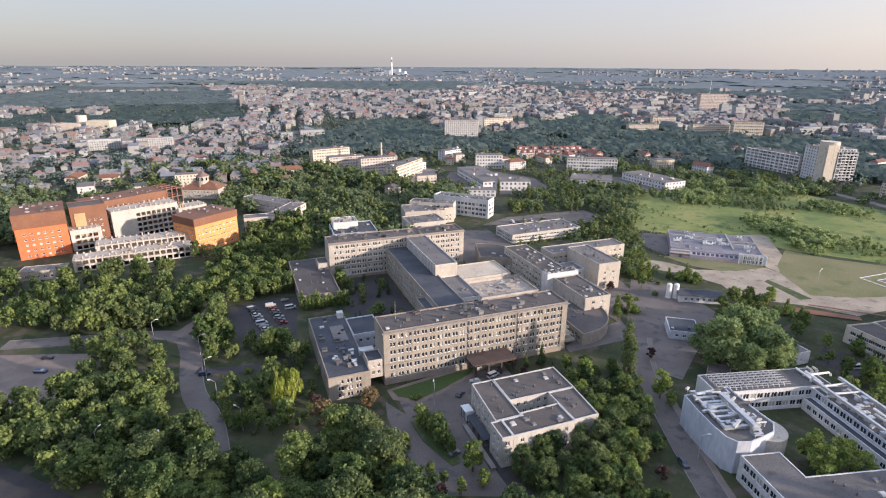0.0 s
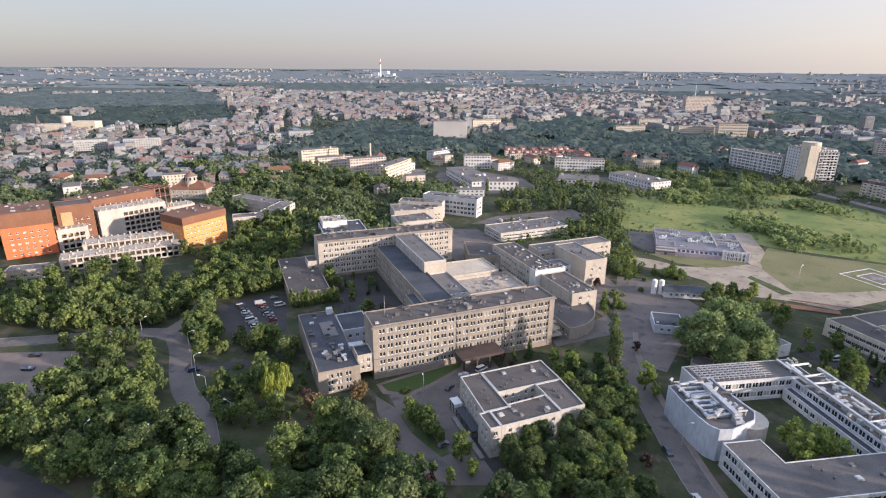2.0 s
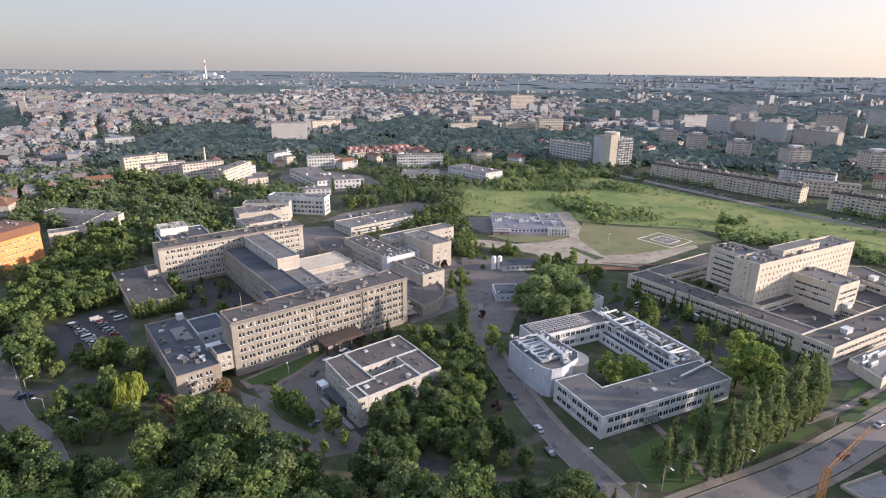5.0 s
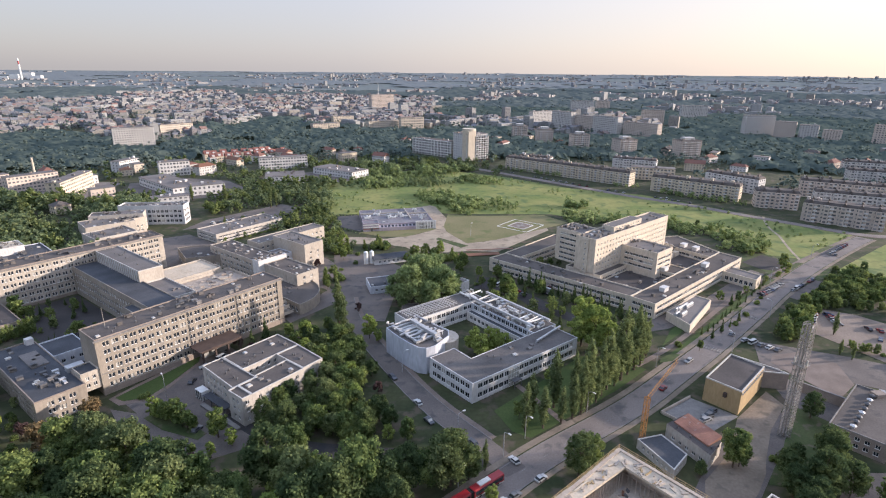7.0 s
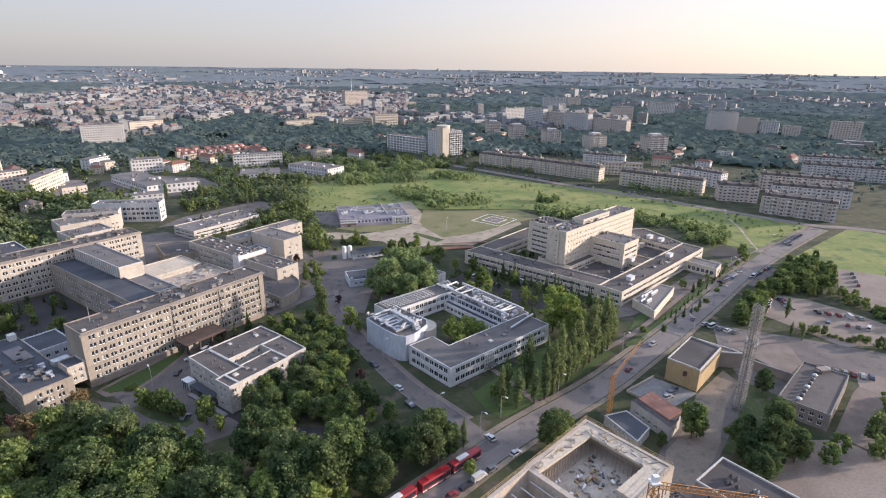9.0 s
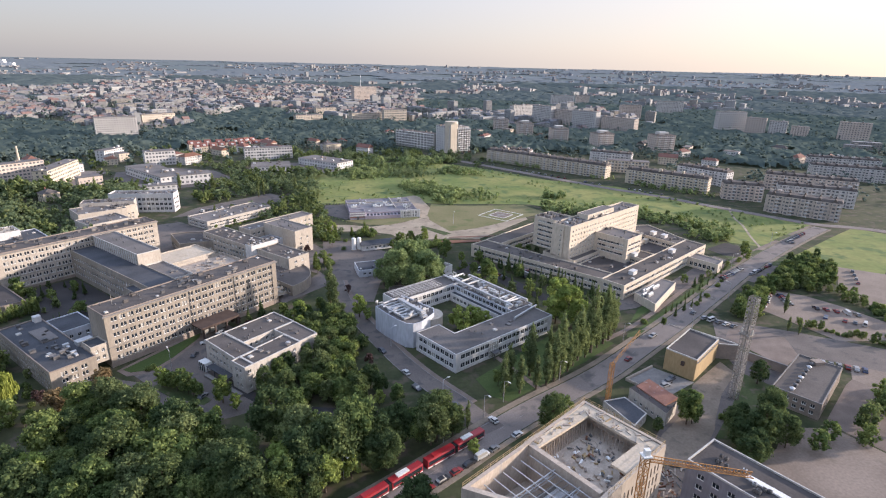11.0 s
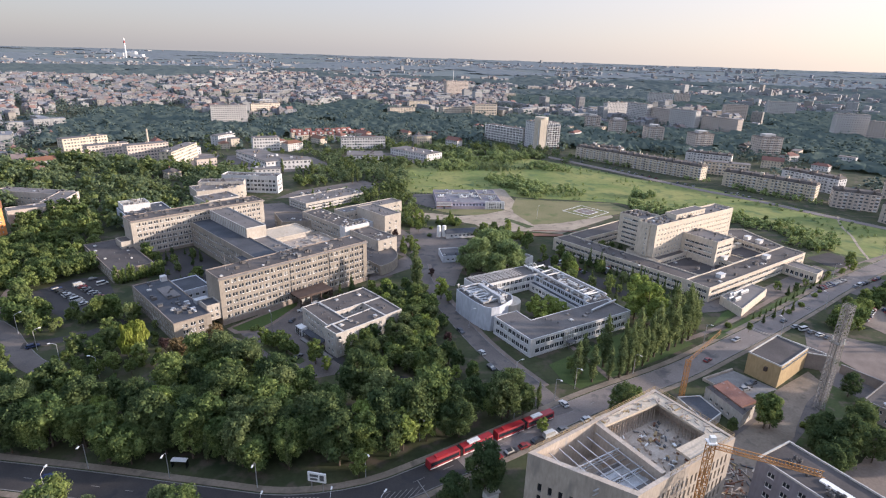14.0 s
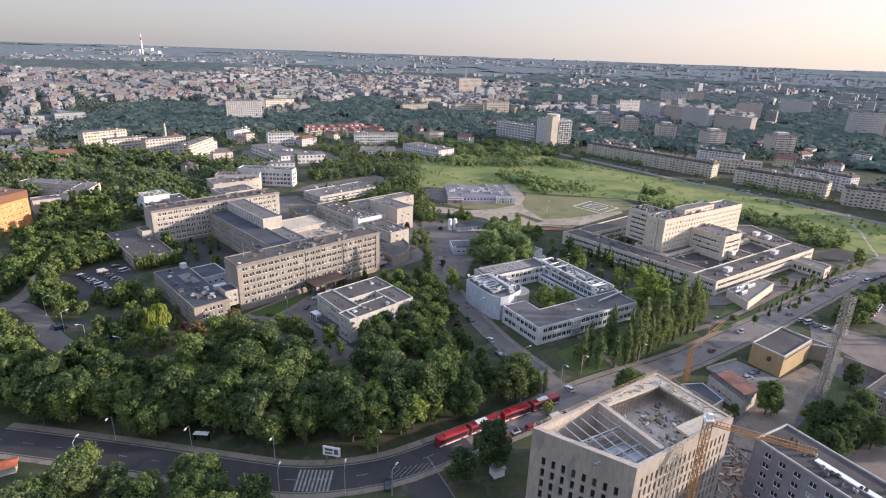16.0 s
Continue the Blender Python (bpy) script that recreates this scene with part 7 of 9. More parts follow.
    # castle on its hill
    t = thing("castle", "pale castle range with a round brick keep on a wooded rise", "castle", -976, 599, 24, 2)
    a = Arr()
    a.box(0, 70, 0, 18, -2, 14)
    body = part("range", a, M_CREAMWALL, t)
    a = Arr()
    a.box(82, 120, -2, 20, -2, 19)
    part("gate_block", a, M_FLATYELLOW, t)
    a = Arr()
    a.tube((62, 22, -2), (62, 22, 26), 8, 8, 18)
    part("keep", a, M_FLATPINK, t)
    a = Arr()
    a.tube((24, 6, 14), (24, 6, 28), 4.5, 0.1, 8)
    part("spire", a, M_ROOF, t)
    # power-station chimney
    t = thing("power_station_chimney", "tall red and white banded power-station chimney", "chimney", -1664, 3210, 0, ground_height(-1664, 3210))
    for i in range(7):
        a = Arr()
        a.tube((0, 0, 15 * i), (0, 0, 15 * i + 15), 5.2 - 0.3 * i, 4.9 - 0.3 * i, 16)
        part("shaft_section", a, M_RED if i == 5 else M_WHITE, t)
    for i, (x, y, w, h) in enumerate(((-60, 10, 40, 26), (-10, 20, 50, 34), (50, 0, 40, 20), (-110, 0, 44, 16))):
        a = Arr()
        a.box(x, x + w, y, y + 30, -5, h)
        part("hall", a, M_WHITE, t)


middle_distance()


def near_keep_out(x, y, r=0.0):
    for poly, (x0, x1, y0, y1) in KEEP_BOX:
        if x0 - r <= x <= x1 + r and y0 - r <= y <= y1 + r:
            if inside((x, y), poly):
                return True
            if r and any(inside((x + r * math.cos(w), y + r * math.sin(w)), poly) for w in (0.3, 1.35, 2.4, 3.44, 4.5, 5.5)):
                return True
    return False


KEEP_BOX = [(p, (min(q[0] for q in p), max(q[0] for q in p), min(q[1] for q in p), max(q[1] for q in p))) for p in KEEP_OUT]


# single houses between the woods and the town
def houses():
    rng = random.Random(71)
    label = ("pale two-storey house with a hipped tiled roof", "white house with a dark pitched roof among trees", "small grey block with a flat roof among trees")
    zones = (((-330, 548), (-60, 640), 16), ((-420, 420), (-330, 560), 9), ((-150, 640), (60, 760), 16), ((-240, 425), (-120, 560), 9), ((-560, 300), (-420, 520), 8), ((60, 760), (330, 860), 12), ((390, 540), (640, 700), 14))
    for (x0, y0), (x1, y1), n in zones:
        for _ in range(n):
            x, y = rng.uniform(x0, x1), rng.uniform(y0, y1)
            w, d = rng.uniform(11, 26), rng.uniform(9, 13)
            if near_keep_out(x, y, 14):
                continue
            k = rng.randrange(3)
            h = rng.uniform(5.5, 9.5) if k < 2 else rng.uniform(6, 12)
            t = thing("house", label[k], "house", x, y, 43 + rng.choice((0, 90)) + rng.gauss(0, 10), ground_height(x, y), "houses among the trees")
            wall = rng.choice((M_WHITEWALL, M_FLATYELLOW, M_FLATPINK, M_FLATGREY, M_CREAMWALL))
            a = Arr()
            a.box(-w / 2, w / 2, -d / 2, d / 2, -1, h)
            body = part("wall", a, wall, t)
            KEEP_BOX.append(([(x - w / 2, y - w / 2), (x + w / 2, y - w / 2), (x + w / 2, y + w / 2), (x - w / 2, y + w / 2)], (x - w / 2, x + w / 2, y - w / 2, y + w / 2)))
            a = Arr()
            e = 0.5
            if k < 2:
                rh, g = rng.uniform(2.4, 4.2), (d * 0.4 if k == 0 else -e)
                q = [(-w / 2 - e, -d / 2 - e, h), (w / 2 + e, -d / 2 - e, h), (w / 2 + e, d / 2 + e, h), (-w / 2 - e, d / 2 + e, h)]
                r0, r1 = (-w / 2 + g, 0, h + rh), (w / 2 - g, 0, h + rh)
                a.quad(q[0], q[1], r1, r0)
                a.quad(q[2], q[3], r0, r1)
                a.quad(q[3], q[0], r0, r0)
                a.quad(q[1], q[2], r1, r1)
                part("roof", a, rng.choice((M_TILE, M_TILE, M_BROWNCLAD, M_ROOF)), t)
                a = Arr()
                a.box(w * 0.2, w * 0.2 + 0.8, 0.4, 1.2, h, h + rh + 1.0)
                part("chimney", a, M_TILE, t)
            else:
                a.box(-w / 2 - 0.2, w / 2 + 0.2, -d / 2 - 0.2, d / 2 + 0.2, h, h + 0.4)
                part("roof", a, M_ROOF2, t)
            a = Arr()
            for s in range(int(h / 2.9)):
                for i in range(int(w / 3)):
                    u = -w / 2 + w * (i + 0.5) / int(w / 3)
                    for v in (-d / 2, d / 2):
                        a.box(u - 0.6, u + 0.6, v - 0.05, v + 0.05, s * 2.9 + 0.9, s * 2.9 + 2.3, 0, True)
                for v in (-d / 4, d / 4):
                    for u in (-w / 2, w / 2):
                        a.box(u - 0.05, u + 0.05, v - 0.6, v + 0.6, s * 2.9 + 0.9, s * 2.9 + 2.3, 0, True)
            tagged(part("glazing", a, M_GLASS_HAZED, body), kind="stuff")


houses()


def terraced_houses():
    line = curve_points([(-172, 678), (-146, 691), (-122, 699), (-98, 714), (-84, 734)], 8.6)
    for i in range(len(line) - 1):
        p, q = line[i], line[i + 1]
        turn = math.degrees(math.atan2(q.y - p.y, q.x - p.x))
        for k, off in enumerate((0.0, 26.0)):
            n = Vector((-(q.y - p.y), q.x - p.x)).normalized() * off
            t = thing("terraced_house", "narrow cream terraced house with a steep red tiled roof", "house", p.x + n.x, p.y + n.y, turn, 0, "terraced houses by the river wood")
            a = Arr()
            a.box(0, 8.3, 0, 10, -1, 6.8 + 0.6 * ((i + k) % 2))
            part("wall", a, M_FLATYELLOW if (i + k) % 3 else M_WHITEWALL, t)
            a = Arr()
            h = 6.8 + 0.6 * ((i + k) % 2)
            a.quad((-0.1, -0.4, h), (8.4, -0.4, h), (8.4, 5, h + 4.4), (-0.1, 5, h + 4.4))
            a.quad((8.4, 10.4, h), (-0.1, 10.4, h), (-0.1, 5, h + 4.4), (8.4, 5, h + 4.4))
            a.quad((-0.1, 10.4, h), (-0.1, -0.4, h), (-0.1, 5, h + 4.4), (-0.1, 5, h + 4.4))
            a.quad((8.4, -0.4, h), (8.4, 10.4, h), (8.4, 5, h + 4.4), (8.4, 5, h + 4.4))
            roof = part("roof", a, M_REDTILE, t)
            a = Arr()
            a.box(2.6, 5.6, 0.6, 3.6, h, h + 2.7)
            part("dormer", a, M_WHITEWALL, roof)
            for u in (1.6, 4.4, 6.8):
                a = Arr()
                for z in (1.0, 4.0):
                    a.box(u - 0.6, u + 0.6, -0.05, 0.05, z, z + 1.6, 0, True)
                part("glazing", a, M_GLASS_HAZED, t)
    for p, q in zip(line, line[1:]):
        for off in (5.0, 31.0):
            n = Vector((-(q.y - p.y), q.x - p.x)).normalized() * off
            x, y = (p.x + q.x) / 2 + n.x, (p.y + q.y) / 2 + n.y
            KEEP_BOX.append(([(x - 6, y - 6), (x + 6, y - 6), (x + 6, y + 6), (x - 6, y + 6)], (x - 6, x + 6, y - 6, y + 6)))


terraced_houses()


# the distant town, past counting
def town_bar(deg, r):
    """How dense the building must be at a bearing and distance for houses to stand there; high within the woods."""
    if deg <= -9:
        return 0.2
    belt = np.interp(deg, (-9, -5, 2, 8, 13, 18, 22, 28, 33, 37, 41, 44), (960, 980, 1090, 1100, 1040, 860, 900, 1120, 1060, 860, 680, 560))
    if r < belt:
        return 2.0
    if deg > 43.5 and 1120 < r < 2100:
        return 0.45
    if 21 < deg < 41 and 2000 < r < 2900:
        return 0.35
    return -0.62 if r < 2000 else 0.0


def town():
    rng = random.Random(21)
    walls, roofs, wins = Arr(), Arr(), Arr()

    def house(x, y, ang, w, d, h, pitched, wall, roof, near):
        c, s = math.cos(ang), math.sin(ang)
        z = ground_height(x, y)
        P = lambda u, v, zz: (x + u * c - v * s, y + u * s + v * c, z + zz)
        co = [(-w / 2, -d / 2), (w / 2, -d / 2), (w / 2, d / 2), (-w / 2, d / 2)]
        n0 = len(walls.v)
        walls.v += [P(u, v, -4) for u, v in co] + [P(u, v, h) for u, v in co]
        for i in range(4):
            j = (i + 1) % 4
            walls.f.append((n0 + i, n0 + j, n0 + 4 + j, n0 + 4 + i))
            walls.m.append(wall)
        n1 = len(roofs.v)
        if pitched:
            e, rh = 0.4, d * rng.uniform(0.26, 0.42)
            hip = 2.5 if rng.random() < 0.3 else -e
            roofs.v += [P(-w / 2 - e, -d / 2 - e, h - 0.3), P(w / 2 + e, -d / 2 - e, h - 0.3), P(w / 2 + e, d / 2 + e, h - 0.3), P(-w / 2 - e, d / 2 + e, h - 0.3), P(-w / 2 + hip, 0, h + rh), P(w / 2 - hip, 0, h + rh)]
            roofs.f += [(n1, n1 + 1, n1 + 5, n1 + 4), (n1 + 2, n1 + 3, n1 + 4, n1 + 5), (n1, n1 + 4, n1 + 3), (n1 + 1, n1 + 2, n1 + 5)]
            roofs.m += [roof] * 4
        else:
            roofs.v += [P(u, v, h + 0.1) for u, v in co]
            roofs.f.append((n1, n1 + 1, n1 + 2, n1 + 3))
            roofs.m.append(rng.choice((2, 3, 3)))
            if rng.random() < 0.6:
                u, v, q = rng.uniform(-w / 4, w / 4), rng.uniform(-d / 5, d / 5), rng.uniform(1, 2.2)
                n2 = len(walls.v)
                walls.v += [P(u + a * q, v + b * q, zz) for zz in (h, h + 2.2) for a, b in ((-1, -1), (1, -1), (1, 1), (-1, 1))]
                walls.f += [(n2 + i, n2 + (i + 1) % 4, n2 + 4 + (i + 1) % 4, n2 + 4 + i) for i in range(4)] + [(n2 + 4, n2 + 5, n2 + 6, n2 + 7)]
                walls.m += [wall] * 5
        if near:
            for sg in (-1, 1):
                # only fronts turned towards the valley
                if (-s * sg) * x + (c * sg) * (y - 50) > 0:
                    continue
                v = sg * (d / 2 + 0.1)
                for st in range(int(h / 3)):
                    for i in range(int(w / 2.9)):
                        u, zz = -w / 2 + 2.9 * (i + 0.5) + 0.2, st * 3 + 0.9
                        q = [P(u - 0.6, v, zz), P(u + 0.6, v, zz), P(u + 0.6, v, zz + 1.7), P(u - 0.6, v, zz + 1.7)]
                        wins.quad(*(q if sg < 0 else q[::-1]))

    cell_u, cell_v = 52.0, 42.0
    for iu in range(-50, 51):
        for iv in range(-58, 59):
            c0, s0 = math.cos(radians(38)), math.sin(radians(38))
            bx, by = iu * cell_u * c0 - iv * cell_v * s0, 50 + iu * cell_u * s0 + iv * cell_v * c0
            bx, by = bx + 90 * noise.noise((bx * 0.0035, by * 0.0035, 3.1)) + rng.uniform(-4, 4), by + 90 * noise.noise((bx * 0.0035, by * 0.0035, 8.4)) + rng.uniform(-4, 4)
            r, deg = math.hypot(bx, by - 50), math.degrees(math.atan2(-bx, by - 50))
            if not -64 < deg < 68 or not 560 < r < 2350:
                continue
            dens = noise.noise((bx * 0.0032, by * 0.0032, 7.7)) + 0.35 * noise.noise((bx * 0.011, by * 0.011, 2.2))
            if deg <= -9 and r < (960 if deg > -30 else 860):
                continue
            old = deg > -9
            if dens < town_bar(deg, r):
                continue
            turn = radians(38 + 30 * noise.noise((bx * 0.0035, by * 0.0035, 5.5)))
            c, s = math.cos(turn), math.sin(turn)
            L = lambda u, v: (bx + u * c - v * s, by + u * s + v * c)
            near = r < 1300
            gap = 0.16 if r > 1000 else 0.42
            green = noise.noise((bx * 0.009, by * 0.009, 14.0))
            if old and (green < -0.36 or rng.random() < 0.07):
                continue
            if (old and rng.random() < (0.74 if deg > 22 else 0.5)) or rng.random() < 0.3:
                hb = rng.uniform(7, 12.5) if r > 950 else rng.uniform(4.5, 8)
                hu, hv = cell_u / 2 - 4 - rng.uniform(4, 7), cell_v / 2 - 4 - rng.uniform(4, 6)
                for (u0, v0), (u1, v1), way in (((-hu, -hv), (hu, -hv), 0), ((hu, -hv), (hu, hv), 90), ((hu, hv), (-hu, hv), 180), ((-hu, hv), (-hu, -hv), 270)):
                    ln, f = math.hypot(u1 - u0, v1 - v0), 0.0
                    while f < ln - 6:
                        w = min(rng.uniform(7, 15), ln - f)
                        if rng.random() > gap:
                            k = (f + w / 2) / ln
                            px, py = L(u0 + (u1 - u0) * k, v0 + (v1 - v0) * k)
                            if not near_keep_out(px, py, 7):
                                house(px, py, turn + radians(way), w, rng.uniform(8, 11), hb * rng.uniform(0.75, 1.3), rng.random() < 0.68, rng.randrange(8), rng.choice((0, 1, 4, 1, 1, 2)), near)
                        f += w + (0.05 if rng.random() < 0.8 else 4)
                if rng.random() < 0.5:
                    px, py = L(rng.uniform(-8, 8), rng.uniform(-5, 5))
                    if not near_keep_out(px, py, 7):
                        house(px, py, turn, rng.uniform(8, 16), 8, rng.uniform(4, 8), False, rng.randrange(7), 1, False)
            else:
                for _ in range(rng.choice((1, 2, 2, 3))):
                    px, py = L(rng.uniform(-20, 20), rng.uniform(-15, 15))
                    if near_keep_out(px, py, 12):
                        continue
                    tall = rng.random()
                    w, h = (rng.uniform(26, 48), rng.uniform(11, 17)) if tall < 0.55 else (rng.uniform(16, 24), rng.uniform(18, 32)) if tall < (0.57 if old else 0.64) else (rng.uniform(10, 18), rng.uniform(6, 10))
                    house(px, py, turn + radians(rng.choice((0, 90))), w, 12, h, tall > 0.75, rng.choice((0, 1, 3, 5, 5, 7)), rng.choice((0, 1, 2)), near)
    # farther off: hamlets, sheds and a few towers on the horizon
    for _ in range(3800):
        az, r = radians(rng.uniform(-62, 66)), math.sqrt(rng.uniform(2300 ** 2, 4600 ** 2))
        x, y = -math.sin(az) * r, 50 + math.cos(az) * r
        if noise.noise((x * 0.0022, y * 0.0022, 7.7)) + 0.3 * noise.noise((x * 0.009, y * 0.009, 1.1)) < 0.05:
            continue
        k = rng.random()
        w, d, h = (rng.uniform(30, 70), rng.uniform(16, 30), rng.uniform(6, 11)) if k < 0.08 else (rng.uniform(12, 18), 13, rng.uniform(14, 26)) if k < (0.02 if az > -0.15 else 0.12) + 0.08 else (rng.uniform(9, 22), rng.uniform(8, 13), rng.uniform(4, 9))
        house(x, y, radians(rng.uniform(0, 180)), w, d, h, k > 0.5, rng.choice((0, 1, 1, 4, 5, 3)), rng.choice((0, 1, 3)), False)
    # wall paints differ by house, all greyed and blued to imitate haze
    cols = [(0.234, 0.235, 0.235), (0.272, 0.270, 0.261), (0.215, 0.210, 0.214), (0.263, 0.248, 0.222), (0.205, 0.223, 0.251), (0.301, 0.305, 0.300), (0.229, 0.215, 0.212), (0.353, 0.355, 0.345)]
    mats = [surf("haze_greyed_town_wall", tuple(0.9 * v for v in c), c, 0.02, 0.3, 0.9, 0.0) for c in cols]

    def raw(arr, name, ms):
        me = bpy.data.meshes.new(name)
        me.from_pydata(arr.v, [], arr.f)
        for x in ms:
            me.materials.append(x)
        me.polygons.foreach_set("material_index", arr.m)
        me.update()
        return me

    t = thing("distant_town", "distant town of pale walls and red-brown roofs greyed for haze", "town", kind="stuff")
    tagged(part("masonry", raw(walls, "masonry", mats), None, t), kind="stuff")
    # tile and felt tones, desaturated towards the walls as haze would do
    rm = [surf("haze_greyed_town_roof", c, tuple(1.2 * v for v in c), 0.03, 0.4, 0.9, 0.0) for c in ((0.172, 0.136, 0.126), (0.15, 0.14, 0.14), (0.158, 0.163, 0.175), (0.197, 0.198, 0.204), (0.195, 0.124, 0.106))]
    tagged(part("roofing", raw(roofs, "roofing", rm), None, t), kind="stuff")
    tagged(part("glazing", raw(wins, "glazing", [M_GLASS_HAZED]), None, t), kind="stuff")


town()

# trees
def sphere_grid(nu, nv):
    v = [(0, 0, 1)]
    for i in range(1, nv):
        for j in range(nu):
            p, q = math.pi * i / nv, 2 * math.pi * j / nu
            v.append((math.sin(p) * math.cos(q), math.sin(p) * math.sin(q), math.cos(p)))
    v.append((0, 0, -1))
    f = [(0, 1 + j, 1 + (j + 1) % nu, 1 + (j + 1) % nu) for j in range(nu)]
    for i in range(nv - 2):
        for j in range(nu):
            a, b = 1 + i * nu + j, 1 + i * nu + (j + 1) % nu
            f.append((a, a + nu, b + nu, b))
    last = len(v) - 1
    f += [(last, last - nu + (j + 1) % nu, last - nu + j, last - nu + j) for j in range(nu)]
    return np.array(v), np.array(f)


def tri_sphere(nu, nv):
    v, f = sphere_grid(nu, nv)
    t = []
    for a, b, c, d in f:
        t.append((a, b, c))
        if d != c:
            t.append((a, c, d))
    return v, np.array(t)


SPH_V, SPH_F = tri_sphere(7, 5)
LOW_SPHERE = tri_sphere(5, 4)


def crown_arrays(rs, lumps, per, leaf, core=0.66, droop=0.0, ball=None, ruffle=0.85):
    """Leaves as small quads (two triangles) round dark cores. lumps: rows of x, y, z, rx, rz."""
    V, F, n = [], [], 0
    bv, bf = ball or LOW_SPHERE
    for x, y, z, rx, rz in lumps:
        jig = 1 + 0.2 * rs.standard_normal((len(bv), 1))
        v = bv * jig * (rx * core, rx * core, rz * core) + (x, y, z)
        V.append(v)
        F.append(bf + n)
        n += len(v)
    L = np.array(lumps)
    for x, y, z, rx, rz in lumps:
        k = int(per * (rx / L[:, 3].mean()) ** 2)
        d = rs.standard_normal((k, 3))
        d[:, 2] += 0.25
        d /= np.linalg.norm(d, axis=1)[:, None]
        p = d * (rx, rx, rz) * rs.uniform(0.7, 1.22, (k, 1)) ** 1.0 + (x, y, z)
        deep = np.zeros(k, int)
        for q in L:
            deep += (((p - q[:3]) / (q[3], q[3], q[4])) ** 2).sum(1) < 0.45
        p, d = p[deep == 0], d[deep == 0]
        k = len(p)
        if not k:
            continue
        nrm = d + ruffle * rs.standard_normal((k, 3))
        nrm /= np.linalg.norm(nrm, axis=1)[:, None]
        a = np.cross(nrm, rs.standard_normal((k, 3)))
        a /= np.linalg.norm(a, axis=1)[:, None]
        b = np.cross(nrm, a)
        s = leaf * rs.uniform(0.55, 1.4, (k, 1))
        if droop:
            b = np.tile((0, 0, 1.0), (k, 1))
            a = np.cross(b, nrm)
            a /= np.linalg.norm(a, axis=1)[:, None] + 1e-6
            q = [p - a * s * 0.3, p + a * s * 0.3, p + a * s * 0.18 - b * s * droop, p - a * s * 0.18 - b * s * droop]
        else:
            q = [p - a * s * 0.6, p - b * s * 0.45 + nrm * s * 0.1, p + a * s * 0.6, p + b * s * 0.45 + nrm * s * 0.1]
        v = np.stack(q, 1).reshape(-1, 3)
        i = n + 4 * np.arange(k)[:, None]
        V.append(v)
        F += [i + [0, 1, 2], i + [0, 2, 3]]
        n += 4 * k
    return np.concatenate(V), np.concatenate(F)


def lumps_for(shape, rs, h, r, n):
    out = []
    if shape == "poplar":
        for i in range(n):
            f = (i + 0.5) / n
            e = r * (math.sin(math.pi * (0.12 + 0.86 * f)) ** 0.7) * 0.8
            w = rs.uniform(0, 6.28)
            out.append((math.cos(w) * e * 0.35, math.sin(w) * e * 0.35, h * (0.1 + 0.84 * f), max(0.5, e * rs.uniform(0.75, 1.0)), max(0.9, h / n * rs.uniform(0.9, 1.25))))
    elif shape == "conifer":
        for i in range(n):
            f = (i + 0.5) / n
            w = rs.uniform(0, 6.28)
            e = r * (1.02 - f)
            out.append((math.cos(w) * e * 0.25, math.sin(w) * e * 0.25, h * (0.1 + 0.86 * f), max(0.35, e * 0.85), h / n * 0.8))
    elif shape == "bush":
        for i in range(n):
            w, q = rs.uniform(0, 6.28), r * 0.62 * math.sqrt(rs.uniform())
            s = r * rs.uniform(0.35, 0.55)
            out.append((math.cos(w) * q, math.sin(w) * q, s * 0.6 + rs.uniform(0, h - 1.6 * s) * 0.8, s, s * 0.95))
    else:
        lo = 0.26 if shape == "broad" else 0.34
        for i in range(n):
            f = lo + (1 - lo) * (i + rs.uniform(0.2, 0.8)) / n
            g = (f - lo) / (1 - lo)
            env = r * math.sqrt(max(0.05, 1 - ((g - 0.40) / 0.68) ** 2))
            s = r * rs.uniform(0.17, 0.40) * (0.75 if g > 0.85 else 1)
            w = i * 2.399 + rs.uniform(-0.5, 0.5)
            q = max(0.0, env - s * 0.6) * rs.uniform(0.45, 1.0)
            out.append((math.cos(w) * q, math.sin(w) * q, min(h * f, h - s * 0.75), s, s * rs.uniform(0.75, 0.95)))
    return out


def make_tree(name, label, seed, h, r, shape, leaf_mat, n=15, per=85, leaf=0.75, droop=0.0):
    """A tree standing at the origin, to be copied: trunk with limbs, and a crown."""
    rs = np.random.RandomState(seed)
    t = thing(name, label, "tree" if shape != "bush" else "bush")
    lumps = lumps_for(shape, rs, h, r, n)
    if shape != "bush":
        a = Arr()
        th = h * (0.9 if shape in ("poplar", "conifer") else 0.6)
        lean = rs.uniform(-0.35, 0.35, 2)
        rad = h * 0.021
        pts = [(lean[0] * k * k / 9, lean[1] * k * k / 9, -0.3 + th * k / 3) for k in range(4)]
        for k in range(3):
            a.tube(pts[k], pts[k + 1], rad * (1 - 0.26 * k), rad * (0.74 - 0.26 * k), 7, cap=k == 2)
        for x, y, z, rx, rz in lumps[:: max(1, n // 6)]:
            z0 = max(h * 0.2, min(th * 0.95, z - math.hypot(x, y) * 0.7))
            a.tube((pts[2][0] * 0.5, pts[2][1] * 0.5, z0), (x * 0.8, y * 0.8, z), rad * 0.4, rad * 0.12, 5)
        part("trunk", a, M_TRUNK, t)
    v, f = crown_arrays(rs, lumps, per, leaf, droop=droop)
    part("crown", fast_mesh("crown", v, f, leaf_mat), None, t)
    return t


KINDS = {}


